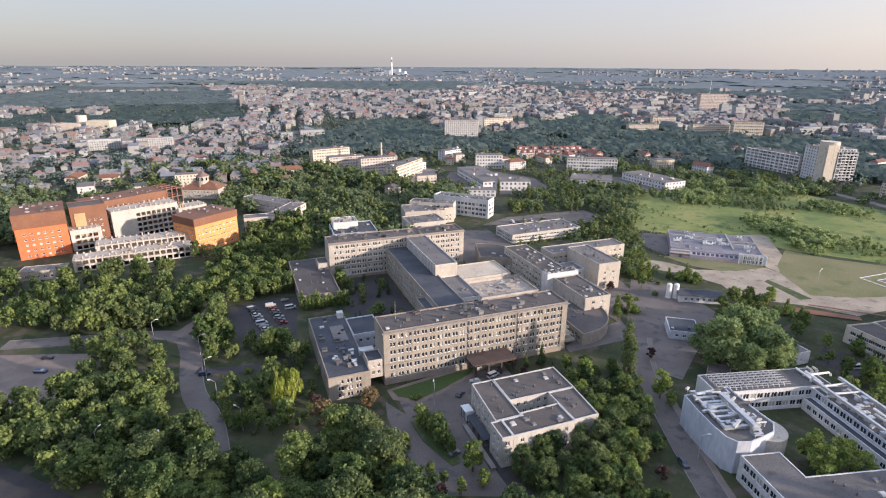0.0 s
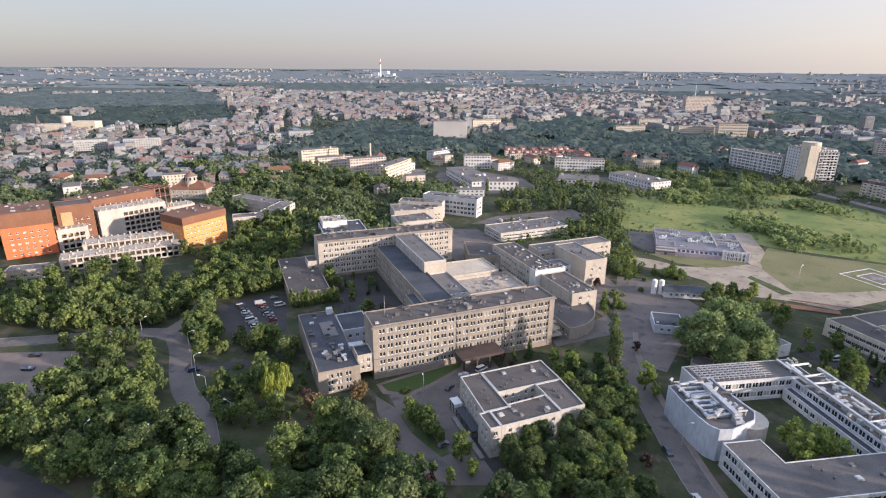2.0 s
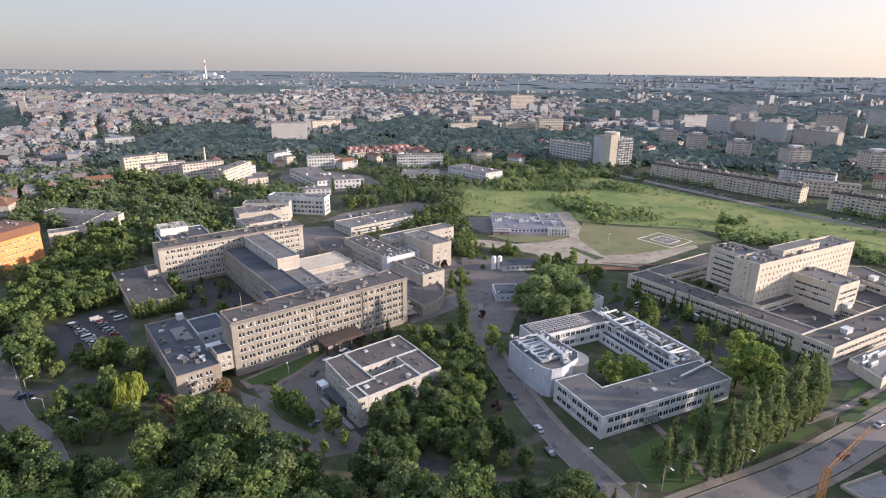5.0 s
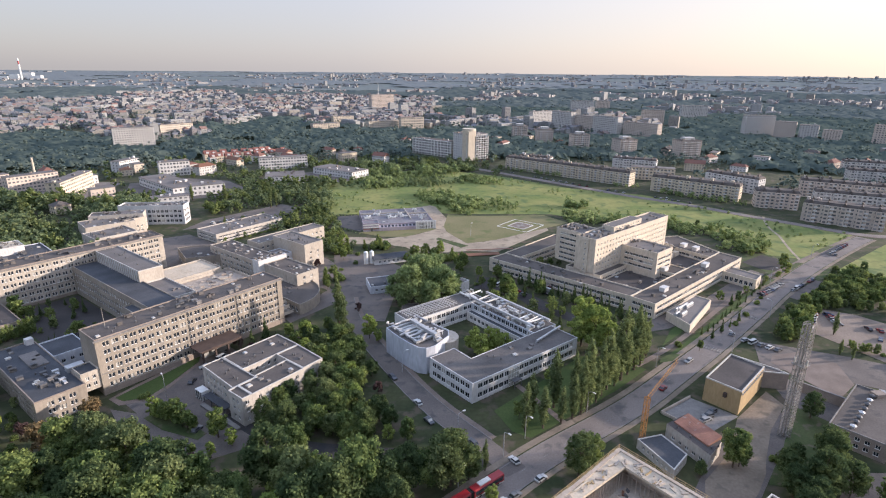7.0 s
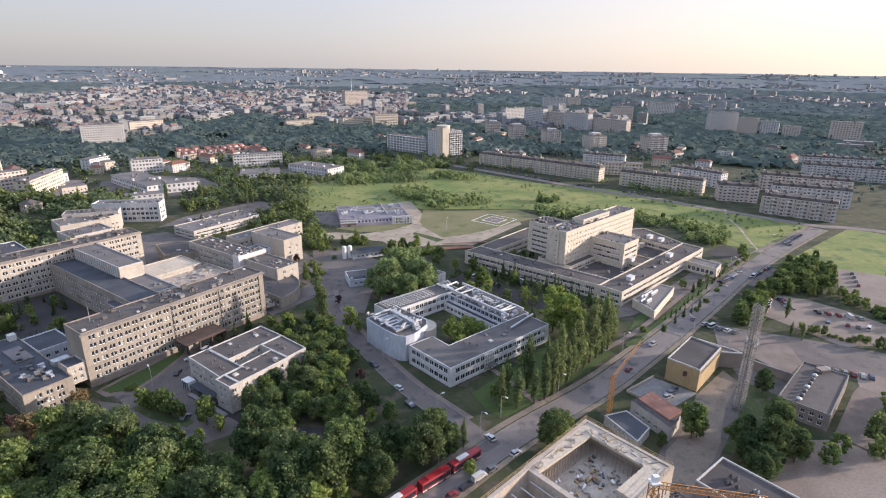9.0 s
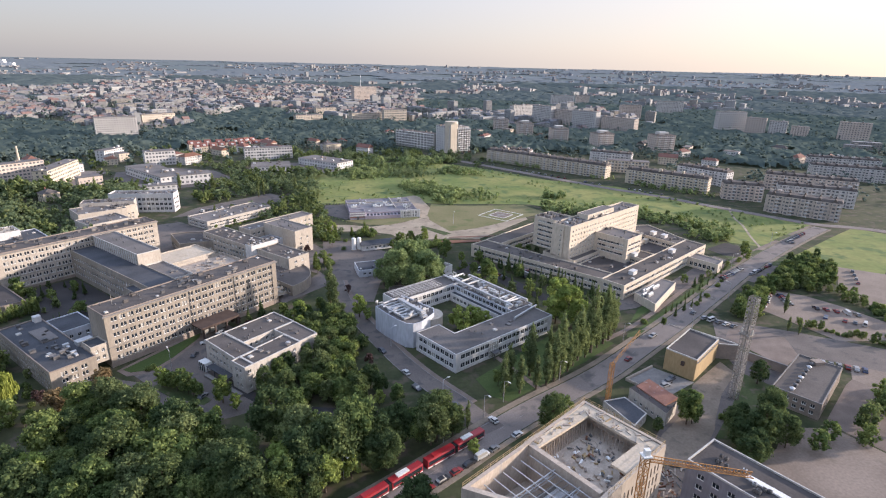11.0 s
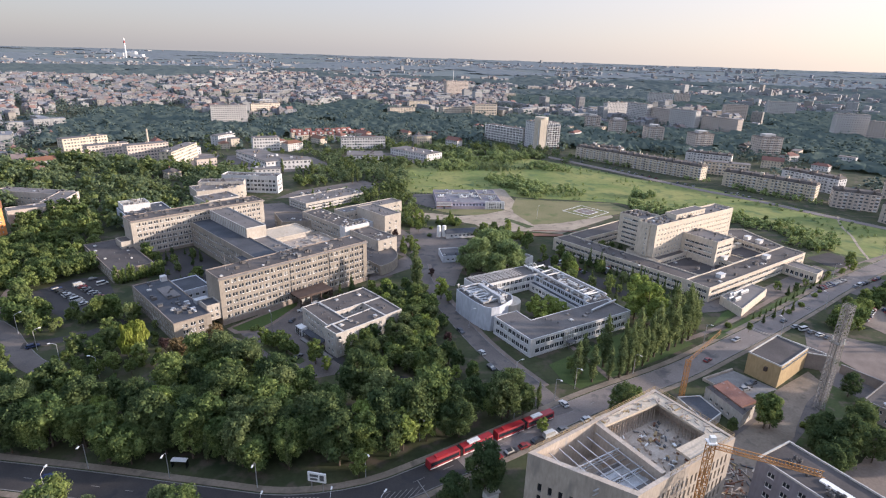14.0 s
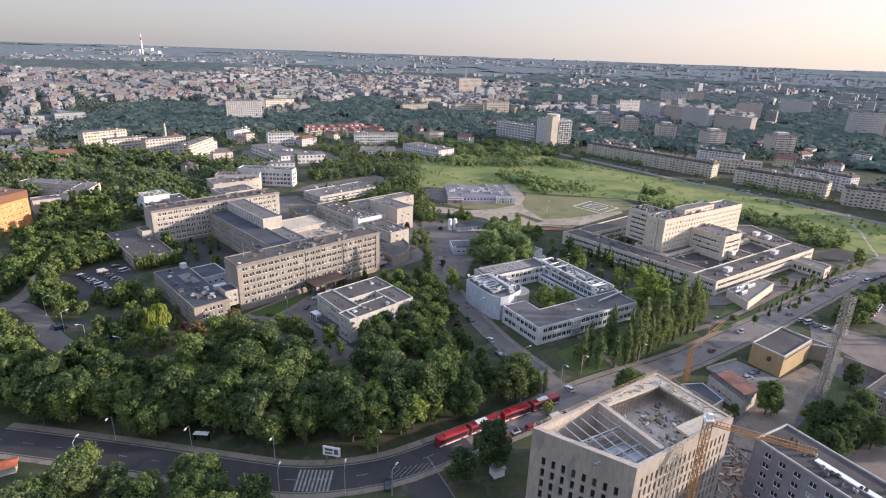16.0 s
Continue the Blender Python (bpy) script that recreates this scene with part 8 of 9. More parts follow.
def kinds():
    K = KINDS
    lab = "broad-leaved tree with a dense green crown"
    K["broad"] = [make_tree("broadleaf_tree", lab, 100 + i, 13.5 + 1.3 * (i % 3), 5.0 + 0.45 * (i % 4), "broad", M_LEAF, 34, 104, 0.52) for i in range(6)]
    K["grove"] = [make_tree("broadleaf_tree", "tall spreading grey-green tree in a dense group", 130 + i, 15, 5.4, "broad", M_LEAF_POPLAR, 34, 104, 0.52) for i in range(2)]
    K["thicket"] = [make_tree("broadleaf_tree", "tall light green tree in a thicket by the service yard", 135 + i, 15, 5.2, "broad", M_SCRUB, 34, 104, 0.52) for i in range(2)]
    K["dark"] = [make_tree("broadleaf_tree", "dark green broad-leaved tree in the park", 120 + i, 14 + 1.4 * (i % 3), 5.1 + 0.4 * (i % 3), "broad", M_LEAF_DARK, 34, 104, 0.52) for i in range(4)]
    K["small"] = [make_tree("broadleaf_tree", "small round-crowned broad-leaved tree", 140 + i, 8.5 + i, 3.0 + 0.3 * i, "round", M_LEAF, 16, 90, 0.5) for i in range(3)]
    K["light"] = [make_tree("broadleaf_tree", "light yellow-green broad-leaved tree", 150 + i, 11 + 2 * i, 3.6 + 0.5 * i, "broad", M_LEAF_LIGHT, 20, 90, 0.55) for i in range(2)]
    K["poplar"] = [make_tree("poplar_tree", "tall slender grey-green poplar tree", 160 + i, 21 + 2 * i, 2.6, "poplar", M_LEAF_POPLAR, 18, 95, 0.52) for i in range(3)]
    K["conifer"] = [make_tree("conifer_tree", "dark green narrow conifer tree", 170 + i, 9 + 3 * i, 1.7, "conifer", M_LEAF_DARK, 9, 60, 0.5) for i in range(2)]
    K["willow"] = [make_tree("willow_tree", "bright yellow-green weeping willow tree", 180, 12.5, 5.4, "round", M_LEAF_WILLOW, 20, 170, 0.62, 2.6)]
    K["copper"] = [make_tree("broadleaf_tree", "small copper-brown broad-leaved tree", 181 + i, 9.5, 3.8, "round", M_LEAF_RED, 16, 90, 0.5) for i in range(2)]
    K["plum"] = [make_tree("broadleaf_tree", "small dark purple plum tree", 185, 7, 3.0, "round", M_LEAF_PLUM, 10, 80, 0.55)]
    K["bush"] = [make_tree("bush", "rounded bright green garden bush", 190 + i, 2.6 + 0.6 * i, 2.2 + 0.4 * i, "bush", M_LEAF, 7, 70, 0.45) for i in range(2)]
    K["thuja"] = [make_tree("conifer_tree", "slim green clipped thuja", 195, 6.0, 1.1, "poplar", M_LEAF, 7, 60, 0.4)]


kinds()
USED, LATER = set(), []


def plant(kind, x, y, rng, scale=1.0):
    if kind in ("broad", "grove", "thicket", "dark", "small", "light", "copper", "plum"):
        if COUNT.get("trees", 0) >= 298:
            LATER.append((x, y, 0.9 * scale * (0.62 if kind in ("small", "copper", "plum") else 1.0)))
            return None
        COUNT["trees"] = COUNT.get("trees", 0) + 1
    src = rng.choice(KINDS[kind])
    s = scale * rng.uniform(0.72, 1.2)
    m = pose(x, y, 0, 0, 0, rng.uniform(0, 360)) @ Matrix.Diagonal((s * rng.uniform(0.92, 1.08), s * rng.uniform(0.92, 1.08), s, 1))
    if src.name not in USED:
        USED.add(src.name)
        src.matrix_basis = m
        src["placed"] = 1
        return src
    ob = copy_thing(src, pose(0, 0, 0))
    ob.matrix_basis = m
    return ob


def scatter(poly, step, rng, clear=1.6):
    """Places spread unevenly over a polygon, off roads and walls."""
    x0, x1, y0, y1 = min(p[0] for p in poly), max(p[0] for p in poly), min(p[1] for p in poly), max(p[1] for p in poly)
    out, row, y = [], 0, y0
    while y < y1:
        x = x0 + (step / 2 if row % 2 else 0)
        while x < x1:
            px, py = x + rng.uniform(-0.36, 0.36) * step, y + rng.uniform(-0.36, 0.36) * step
            if inside((px, py), poly) and not near_keep_out(px, py, clear):
                out.append((px, py))
            x += step
        y += step * 0.87
        row += 1
    return out


def near_trees():
    rng = random.Random(33)
    spare = ((-113.5, 128.5, 6.5), (-98, 127, 5.5), (-113, 116, 7), (-97, 117, 6), (-86.5, 141.5, 5), (-65, 138, 4), (-86, 108, 6), (-92, 93, 6.5), (-98, 111, 5), (-60, 97, 4.5), (-30, 82, 5), (-112, 82, 6), (-10, 84, 4), (-58, 112, 7), (-47, 108, 7))
    def fill(poly, step, mix, clear=1.6, scale=1.0):
        for x, y in scatter(poly, step, rng, clear):
            if any(math.hypot(x - a, y - b) < r for a, b, r in spare):
                continue
            plant(rng.choice(mix), x, y, rng, scale)
    wood = ["broad", "broad", "dark", "dark", "grove", "broad"]
    for x, y, q in ((21, 221, 0.95), (28, 213, 1.25), (36, 208, 1.1), (43, 215, 1.4), (33, 223, 1.45), (50, 221, 0.95), (42, 230, 1.2), (26, 229, 0.9), (53, 230, 0.75), (23, 212, 0.7)):
        plant("thicket", x, y, rng, q)
    for x, y, k, s in ((-6.6, 195.5, "poplar", 1.3), (-4.5, 192, "poplar", 0.85), (-113.5, 128.5, "willow", 1.12), (-94, 124.5, "copper", 1.25), (-93.4, 122, "copper", 1.0), (-86, 137.5, "copper", 0.85), (-103, 131, "plum", 0.9), (98, 158, "light", 1.75), (104, 161, "light", 1.5), (95, 164, "light", 1.45), (101, 153, "light", 1.3), (-38, 190, "conifer", 1.0), (-43, 186, "conifer", 0.75), (-33, 187, "conifer", 0.7), (-48, 183, "plum", 0.8), (-42, 178, "plum", 0.7), (14.8, 57.5, "dark", 1.05), (6.0, 52.0, "dark", 0.9), (-20, 63.5, "small", 0.8), (36, 83, "light", 0.55), (63, 89, "dark", 1.1), (69, 94, "broad", 0.75), (31.5, 92.5, "dark", 0.95), (37, 95.5, "poplar", 0.55), (26, 91, "dark", 1.0), (20, 92, "broad", 0.95), (112, 86, "broad", 0.6), (8, 140, "plum", 0.9), (152, 104, "dark", 0.7), (2, 212, "plum", 0.7)):
        plant(k, x, y, rng, s)
    for x, y in ((-6, 290), (1, 282), (-6, 306), (8, 308), (15, 311), (37, 283), (45, 292), (54, 290), (63, 264), (66, 272), (-15, 323), (-10, 318), (-14, 244), (-11, 259), (72, 228), (68, 235), (79, 244), (66, 238), (-7, 271), (3, 298), (32, 278), (57, 282), (48, 278), (-12, 300), (70, 250), (60, 255)):
        plant(rng.choice(["small", "small", "bush", "light"]), x, y, rng, rng.uniform(0.55, 0.95))
    plant("plum", -21, 278, rng, 0.8)
    for x, y, r in ((15, 311, 9), (-11, 307, 9), (-8, 281, 8), (44, 290, 7), (62, 279, 8), (-11, 254, 6)):
        for _ in range(int(r * 1.3)):
            w, d = rng.uniform(0, 6.28), r * math.sqrt(rng.random())
            if not near_keep_out(x + d * math.cos(w), y + 0.7 * d * math.sin(w), 0.5) or r < 7:
                plant(rng.choice(["bush", "bush", "thuja"]), x + d * math.cos(w), y + 0.7 * d * math.sin(w), rng, rng.uniform(0.9, 1.7))
    for x, y, k, q in ((-60.4, 113, "plum", 0.85), (-47.1, 108.7, "plum", 0.75), (-66.5, 137, "light", 0.8), (-64.5, 135.6, "light", 0.7), (-62.4, 134.5, "small", 0.8), (-60.2, 133, "small", 0.75), (-58, 131.5, "light", 0.62), (-55.8, 130, "small", 0.75), (-53.8, 128.5, "small", 0.7), (-51.5, 127, "small", 0.72), (-43.2, 122.8, "light", 0.6), (-43, 113.1, "light", 0.5), (-48.9, 114.6, "small", 0.6), (-53.4, 115.8, "small", 0.65), (-64.7, 121.9, "small", 0.75)):
        plant(k, x, y, rng, q)
    for x, y, q in ((-215, 280, 0.8), (-218, 286, 0.7), (-161, 424, 0.75), (-194, 432, 0.8), (-68, 433, 0.8), (-64, 437, 0.7), (-37, 438, 0.75), (-91, 368, 0.6), (-108, 452, 0.8), (-140, 470, 0.75), (-22, 470, 0.7), (-250, 420, 0.8)):
        plant("poplar", x, y, rng, q)
    for u, v, q in ((20, 20, 0.95), (27, 22, 1.05), (23, 27, 0.9), (32, 19, 0.85), (34, 26, 0.8)):
        c, s = math.cos(radians(29.5)), math.sin(radians(29.5))
        plant("light", 42.1 + u * c - v * s, 129.8 + u * s + v * c, rng, q)
    for x, y, k, q in ((-65, 138, "light", 0.75), (-62, 136, "light", 0.6), (-59, 134, "small", 0.8), (-56, 131.5, "small", 0.7), (-53, 129.5, "small", 0.62), (-43, 123, "small", 0.9), (-38, 118, "light", 0.6), (-74, 150, "bush", 0.8), (6.4, 184, "light", 0.9), (10, 180, "light", 0.75), (-28, 188, "small", 0.9), (-20, 182, "light", 0.8), (-12, 173, "light", 0.75), (-24, 178, "broad", 0.7), (114, 63, "dark", 0.8), (122, 79, "dark", 0.62), (118, 72, "dark", 0.7), (129, 84, "dark", 0.55), (124, 86, "bush", 1.0), (134, 70, "dark", 0.8), (120, 66, "dark", 0.75), (126, 71, "dark", 0.9), (131, 75, "dark", 0.95), (136, 79, "dark", 0.8), (140, 84, "dark", 0.7), (110, 86, "broad", 0.72), (98, 84, "dark", 0.4), (54, 118, "small", 0.6), (72, 139, "light", 0.7), (79, 213, "light", 0.9), (77, 221, "broad", 0.8)):
        plant(k, x, y, rng, q)
    for x, y, k in ((136, 158, "bush"), (143, 153, "small"), (155, 162, "conifer"), (163, 167, "conifer"), (170, 171, "conifer"), (174, 173, "bush"), (178, 176, "conifer"), (186, 181, "bush"), (201, 194, "bush"), (208, 199, "bush")):
        plant(k, x, y, rng, 0.5 if k != "bush" else 0.8)
    fill([(-131, 69), (-88, 67.5), (-62, 66.5), (-45, 64), (-30, 64), (-14, 68), (4, 77.5), (24, 88.5), (33, 93), (4, 94), (-11, 95), (-24, 100), (-34, 92), (-46, 97), (-61, 108), (-72, 118), (-80, 118), (-89, 103), (-100, 93), (-128, 98)], 7.3, wood + ["broad", "dark", "dark", "light"], 0.4, 1.08)
    for x, y, q in ((-40, 66.5, 0.62), (-64, 69.5, 0.5), (-104, 76, 0.5)):
        plant("poplar", x, y, rng, q)
    fill([(-104, 28), (-96, 51), (-64, 50), (-44, 44), (-46, 24)], 8.0, wood, 1.0, 0.85)
    fill([(-30, 113), (-16, 110), (12, 101), (20, 104), (14, 120), (6, 132), (-2, 142), (-9, 150), (-14, 168), (-8, 184), (-2, 182), (8, 150), (2, 136), (-10, 126), (-24, 122)], 6.4, wood + ["light", "small"], 0.4, 0.6)
    fill([(-26, 188), (-13, 196), (-2, 178), (0, 158), (-8, 150), (-20, 166)], 6.2, wood + ["small", "light"], 0.3, 0.58)
    fill([(-36, 121), (-35, 130), (-24, 140), (-13, 149), (-6, 150), (0, 140), (4, 128), (-8, 112), (-26, 116)], 5.6, wood + ["light", "small"], 0.4, 0.6)
    for x, y in scatter([(-143, 122), (-140, 147), (-122, 158), (-104, 140), (-101, 118), (-116, 106)], 5.6, rng, 0.8):
        if math.hypot(x + 113.5, y - 128.5) > 6:
            plant(rng.choice(["bush", "bush", "small"]), x, y, rng, rng.uniform(0.5, 0.8))
    fill([(-146, 122), (-140, 130), (-132, 146), (-128, 152), (-112, 138), (-100, 122), (-118, 112), (-134, 108)], 7.6, ["small", "small", "light", "bush"], 0.8, 0.9)
    fill([(-178, 158), (-172, 150), (-160, 140), (-148, 147), (-140, 156), (-142, 168), (-158, 155), (-174, 164)], 6.2, ["dark", "small", "small"], 0.5, 0.8)
    fill([(-262, 66), (-200, 72), (-160, 74), (-131, 70), (-128, 98), (-144, 105), (-158, 111), (-170, 113), (-194, 117), (-188, 96), (-200, 80)], 7.2, wood, 0.6)
    fill([(-190, 165), (-186, 186), (-182, 205), (-166, 212), (-146, 208), (-148, 226), (-170, 245), (-186, 240)], 7.0, wood, 0.8, 0.9)
    fill([(-226, 122), (-196, 143), (-178, 138), (-163, 125), (-150, 113), (-128, 98), (-144, 100), (-170, 112), (-194, 117)], 7.6, wood + ["small"], 0.6, 0.85)
    fill([(-236, 122), (-226, 192), (-234, 231), (-206, 262), (-178, 232), (-172, 191), (-194, 173), (-196, 160), (-222, 140)], 7.4, wood + ["small"], 0.5, 0.85)
    fill([(-100, 126), (-90, 118), (-78, 126), (-84, 134), (-92, 136)], 6, ["small", "copper", "bush"], 0.5, 0.75)
    fill([(0, 244), (2, 262), (-8, 262), (-10, 244)], 5, ["small"], 0.5, 0.8)
    fill([(64, 178), (60, 205), (80, 240), (88, 236), (120, 190), (118, 172), (106, 160), (98, 166)], 9.5, ["small", "light", "conifer"], 1.6, 0.8)
    fill([(20, 250), (34, 262), (46, 266), (44, 282), (24, 268)], 6, ["small", "bush"], 0.5, 0.8)
    fill([(46, 120), (52, 117), (70, 128), (64, 133)], 9, ["small"], 1.0, 0.7)
    rank = curve_points([(54, 110.5), (67, 114.8), (79.6, 120.5), (92, 130.5), (111, 145), (119, 152)], 4.6)
    for i, p in enumerate(rank):
        plant("poplar", p.x + rng.uniform(-1, 1), p.y + rng.uniform(-1, 1), rng, (0.62 if i < 4 else 0.85) + 0.35 * rng.random())
        if i % 2:
            plant("poplar", p.x - 2.5 + rng.uniform(-1, 1), p.y + 5.5 + rng.uniform(-1, 1), rng, 0.9)
    for i in range(15):
        plant("thuja", *local(-20 + 1.55 * i, 76 + rng.uniform(-0.8, 0.8)), rng, rng.uniform(1.0, 1.45))
    for i in range(26):
        plant(rng.choice(["dark", "small", "conifer"]), *local(rng.uniform(1, 24), rng.uniform(48, 104)), rng, 0.6)
    for i in range(34):
        plant("conifer", 84 + 52 * i / 33 + rng.uniform(-1.5, 1.5) - 4.5, 256 - 72 * i / 33 + rng.uniform(-2, 2) - 5.5, rng, rng.uniform(0.65, 1.05))
    for i in range(22):
        c, s = math.cos(radians(33)), math.sin(radians(33))
        u, v = (rng.uniform(9, 18), rng.uniform(57, 84)) if i % 2 else (rng.uniform(14, 44), rng.uniform(75, 84))
        plant("conifer" if i % 3 else "dark", 139.6 + u * c - v * s, 184.2 + u * s + v * c, rng, 0.5)
    for i in range(16):
        f = i / 15
        plant("conifer", 152 + 74 * f + rng.uniform(-1, 1), 165.5 + 52.5 * f + rng.uniform(-1, 1), rng, 0.36)
    for x, y, q in ((165, 72, 0.9), (172, 76, 1.0), (180, 78, 0.95), (186, 84, 1.0), (178, 68, 0.9), (192, 80, 0.9), (198, 88, 0.8), (160, 66, 0.8), (150, 70, 0.75), (142, 66, 0.8), (204, 84, 0.85), (212, 92, 0.8)):
        plant("dark", x, y, rng, q)
    for i in range(16):
        plant(rng.choice(["bush", "small"]), 208 + 26 * i / 15 + rng.uniform(-1, 1), 144 - 25 * i / 15 + rng.uniform(-1, 1), rng, 0.7)
    for i in range(34):
        f = i / 33
        plant(rng.choice(["bush", "small", "bush"]), 190 + 88 * f + rng.uniform(-1.5, 1.5), 157 + 64 * f + rng.uniform(-1.5, 1.5), rng, 0.8)
    for i in range(18):
        x, y = local(124.5, 134.5)
        plant(rng.choice(["bush", "bush", "small"]), x + 2.9 * i * 0.7071 + 2.6 + rng.uniform(-0.5, 0.5), y + 2.9 * i * 0.7071 - 2.6 + rng.uniform(-0.5, 0.5), rng, 0.62)
    for poly, step in (([(-275, 310), (-240, 312), (-205, 277), (-199, 262), (-222, 228), (-240, 236), (-250, 262)], 7.8), ([(-196, 172), (-186, 160), (-172, 147), (-158, 152), (-146, 154), (-128, 152), (-122, 158), (-146, 166), (-158, 155), (-176, 167), (-192, 184)], 5.6), ([(-204, 190), (-192, 188), (-182, 205), (-190, 212)], 6.0)):
        for x, y in scatter(poly, step, rng, 0.4):
            LATER.append((x, y, rng.uniform(0.6, 1.05)))
    for x, y, k, q in ((185, 200, "dark", 0.55), (187, 194, "conifer", 0.7), (194, 198, "dark", 0.5), (205, 207, "dark", 0.55), (228, 221, "small", 0.6), (248, 230, "dark", 0.75), (239, 225, "small", 0.7), (262, 268, "small", 0.9), (264, 280, "broad", 0.6), (252, 272, "small", 0.9), (257, 300, "broad", 0.6), (256, 314, "small", 1.0), (255, 328, "broad", 0.55), (258, 288, "dark", 0.6), (256, 242, "dark", 0.8), (262, 296, "small", 0.9), (250, 262, "small", 0.8)):
        plant(k, x, y, rng, q)
    for x, y in scatter([(205, 170), (262, 216), (284, 234), (296, 214), (270, 192), (244, 178), (228, 190)], 5.5, rng, 0.2):
        plant(rng.choice(["bush", "small", "bush"]), x, y, rng, rng.uniform(0.8, 1.3))
    for x, y in scatter([(236, 122), (262, 138), (270, 160), (262, 162), (250, 136), (232, 128)], 5, rng, 0.2):
        plant("bush", x, y, rng, 1.0)
    for x, y in scatter([(180, 160), (190, 154), (213, 169), (226, 179), (240, 181), (254, 174), (283, 200), (284, 222), (268, 217), (243, 201), (208, 178)], 5.6, rng, 0.3):
        LATER.append((x, y, rng.uniform(0.42, 0.8)))
    for i in range(44):
        f, k = i / 43, rng.choice((0.5, 3.5, 6.5))
        x, y = 184 + 106 * f + 0.57 * k + rng.uniform(-1, 1), 155 + 74 * f - 0.82 * k + rng.uniform(-1, 1)
        if not near_keep_out(x, y, 0.2):
            LATER.append((x, y, rng.uniform(0.4, 0.72)))
    for x, y in scatter([(255, 172), (266, 182), (275, 176), (272, 160), (263, 150), (256, 158)], 4.6, rng, 0.1):
        LATER.append((x, y, rng.uniform(0.3, 0.6)))
    for x, y in ((198.7, 141), (200.6, 136.8), (212, 158)):
        plant("poplar", x, y, rng, 0.45)


near_trees()
for some in KINDS.values():
    for ob in some:
        if "placed" in ob:
            del ob["placed"]
        else:
            for c in list(ob.children):
                bpy.data.objects.remove(c)
            bpy.data.objects.remove(ob)


# woods and gardens farther off, past counting
def woods():
    rs = np.random.RandomState(5)
    rng = random.Random(44)
    tiny = tri_sphere(4, 3)
    mid = [crown_arrays(np.random.RandomState(300 + i), lumps_for("broad" if i < 3 else "bush", np.random.RandomState(300 + i), 1.0, 0.46, 8), 15, 0.13, 0.84, 0.0, tiny) for i in range(4)]
    full = [crown_arrays(np.random.RandomState(320 + i), lumps_for("broad", np.random.RandomState(320 + i), 1.0, 0.43, 20), 25, 0.075, 0.74, 0.0, tiny) for i in range(4)]
    coarse = [crown_arrays(np.random.RandomState(340 + i), lumps_for("broad", np.random.RandomState(340 + i), 1.0, 0.48, 4), 3, 0.2, 0.95, 0.0, tiny) for i in range(4)]
    def cluster(name, label, pts, mat, wide, tall, templates):
        V, F, n = [], [], 0
        for x, y, s in pts:
            v, f = templates[rng.randrange(len(templates))]
            w = rng.uniform(0, 6.28)
            c, q = math.cos(w), math.sin(w)
            a = np.stack([(v[:, 0] * c - v[:, 1] * q) * wide * s + x, (v[:, 0] * q + v[:, 1] * c) * wide * s + y, v[:, 2] * tall * s + ground_height(x, y) - 0.5], 1)
            V.append(a)
            F.append(f + n)
            n += len(a)
        ob = new(name, fast_mesh(name, np.concatenate(V), np.concatenate(F), mat))
        return tagged(ob, label, "woodland", kind="stuff")
    def P(poly, step, clear=2.0, lo=0.75, hi=1.25, gaps=-0.35):
        """Trees of mixed height with clearings between them."""
        return [(x, y, rng.uniform(lo, hi) * (0.8 + 0.5 * noise.noise((x * 0.03, y * 0.03, 1.0)))) for x, y in scatter(poly, step, rng, clear) if noise.noise((x * 0.022, y * 0.022, 9.0)) > gaps]
    pts = P([(-345, 296), (-262, 352), (-232, 300), (-170, 262), (-152, 300), (-128, 318), (-160, 350), (-160, 474), (-345, 486)], 9.6, 2, 0.75, 1.15, -0.6)
    pts += P([(-386, 378), (-369, 450), (-345, 440), (-345, 330), (-330, 330)], 8, 2, 0.7, 1.1, -0.7)
    pts += P([(-118, 420), (-88, 380), (-40, 390), (-18, 400), (-20, 490), (-26, 548), (-40, 590), (-110, 610), (-150, 560), (-128, 480)], 7.6, 2, 0.5, 0.85, -0.4)
    pts += P([(-20, 552), (40, 592), (100, 606), (160, 556), (180, 590), (150, 640), (110, 690), (60, 730), (-20, 700), (-60, 640)], 8, 2, 0.4, 0.8, -0.3)
    pts += P([(-27, 510), (10, 507), (75, 499), (144, 530), (153, 588), (100, 604), (40, 590), (-12, 550)], 7.0, 1, 0.25, 0.6, -0.15)
    pts += P([(-20, 300), (-6, 342), (-14, 390), (-20, 440), (-30, 400), (-60, 368), (-50, 330)], 6.5, 1, 0.3, 0.65, -0.4)
    pts += P([(-23, 338), (-4, 343), (7, 288), (-7, 266)], 6, 1, 0.35, 0.65, -0.5)
    pts += P([(-400, 490), (-330, 470), (-160, 470), (-20, 500), (20, 600), (-60, 680), (-200, 670), (-400, 610)], 12.5, 2.5, 0.35, 0.75, -0.1)
    pts += P([(-450, 420), (-345, 420), (-300, 500), (-400, 530), (-480, 520)], 8.5)
    pts += P([(-420, 180), (-372, 200), (-372, 252), (-440, 260)], 8.5)
    pts += P([(-470, 560), (-330, 600), (-240, 640), (-120, 660), (-40, 660), (60, 740), (120, 800), (60, 960), (-120, 940), (-330, 880), (-520, 740)], 13, 3, 0.6, 1.2, -0.3)
    pts += P([(170, 640), (260, 700), (340, 610), (460, 560), (640, 520), (760, 620), (700, 800), (560, 820), (440, 900), (300, 980), (150, 900)], 14, 4, 0.6, 1.0, -0.3)
    west = P([(-330, 120), (-262, 118), (-196, 158), (-206, 206), (-204, 262), (-236, 268), (-256, 236), (-282, 176), (-300, 160), (-322, 168)], 8.0, 1.2) + LATER
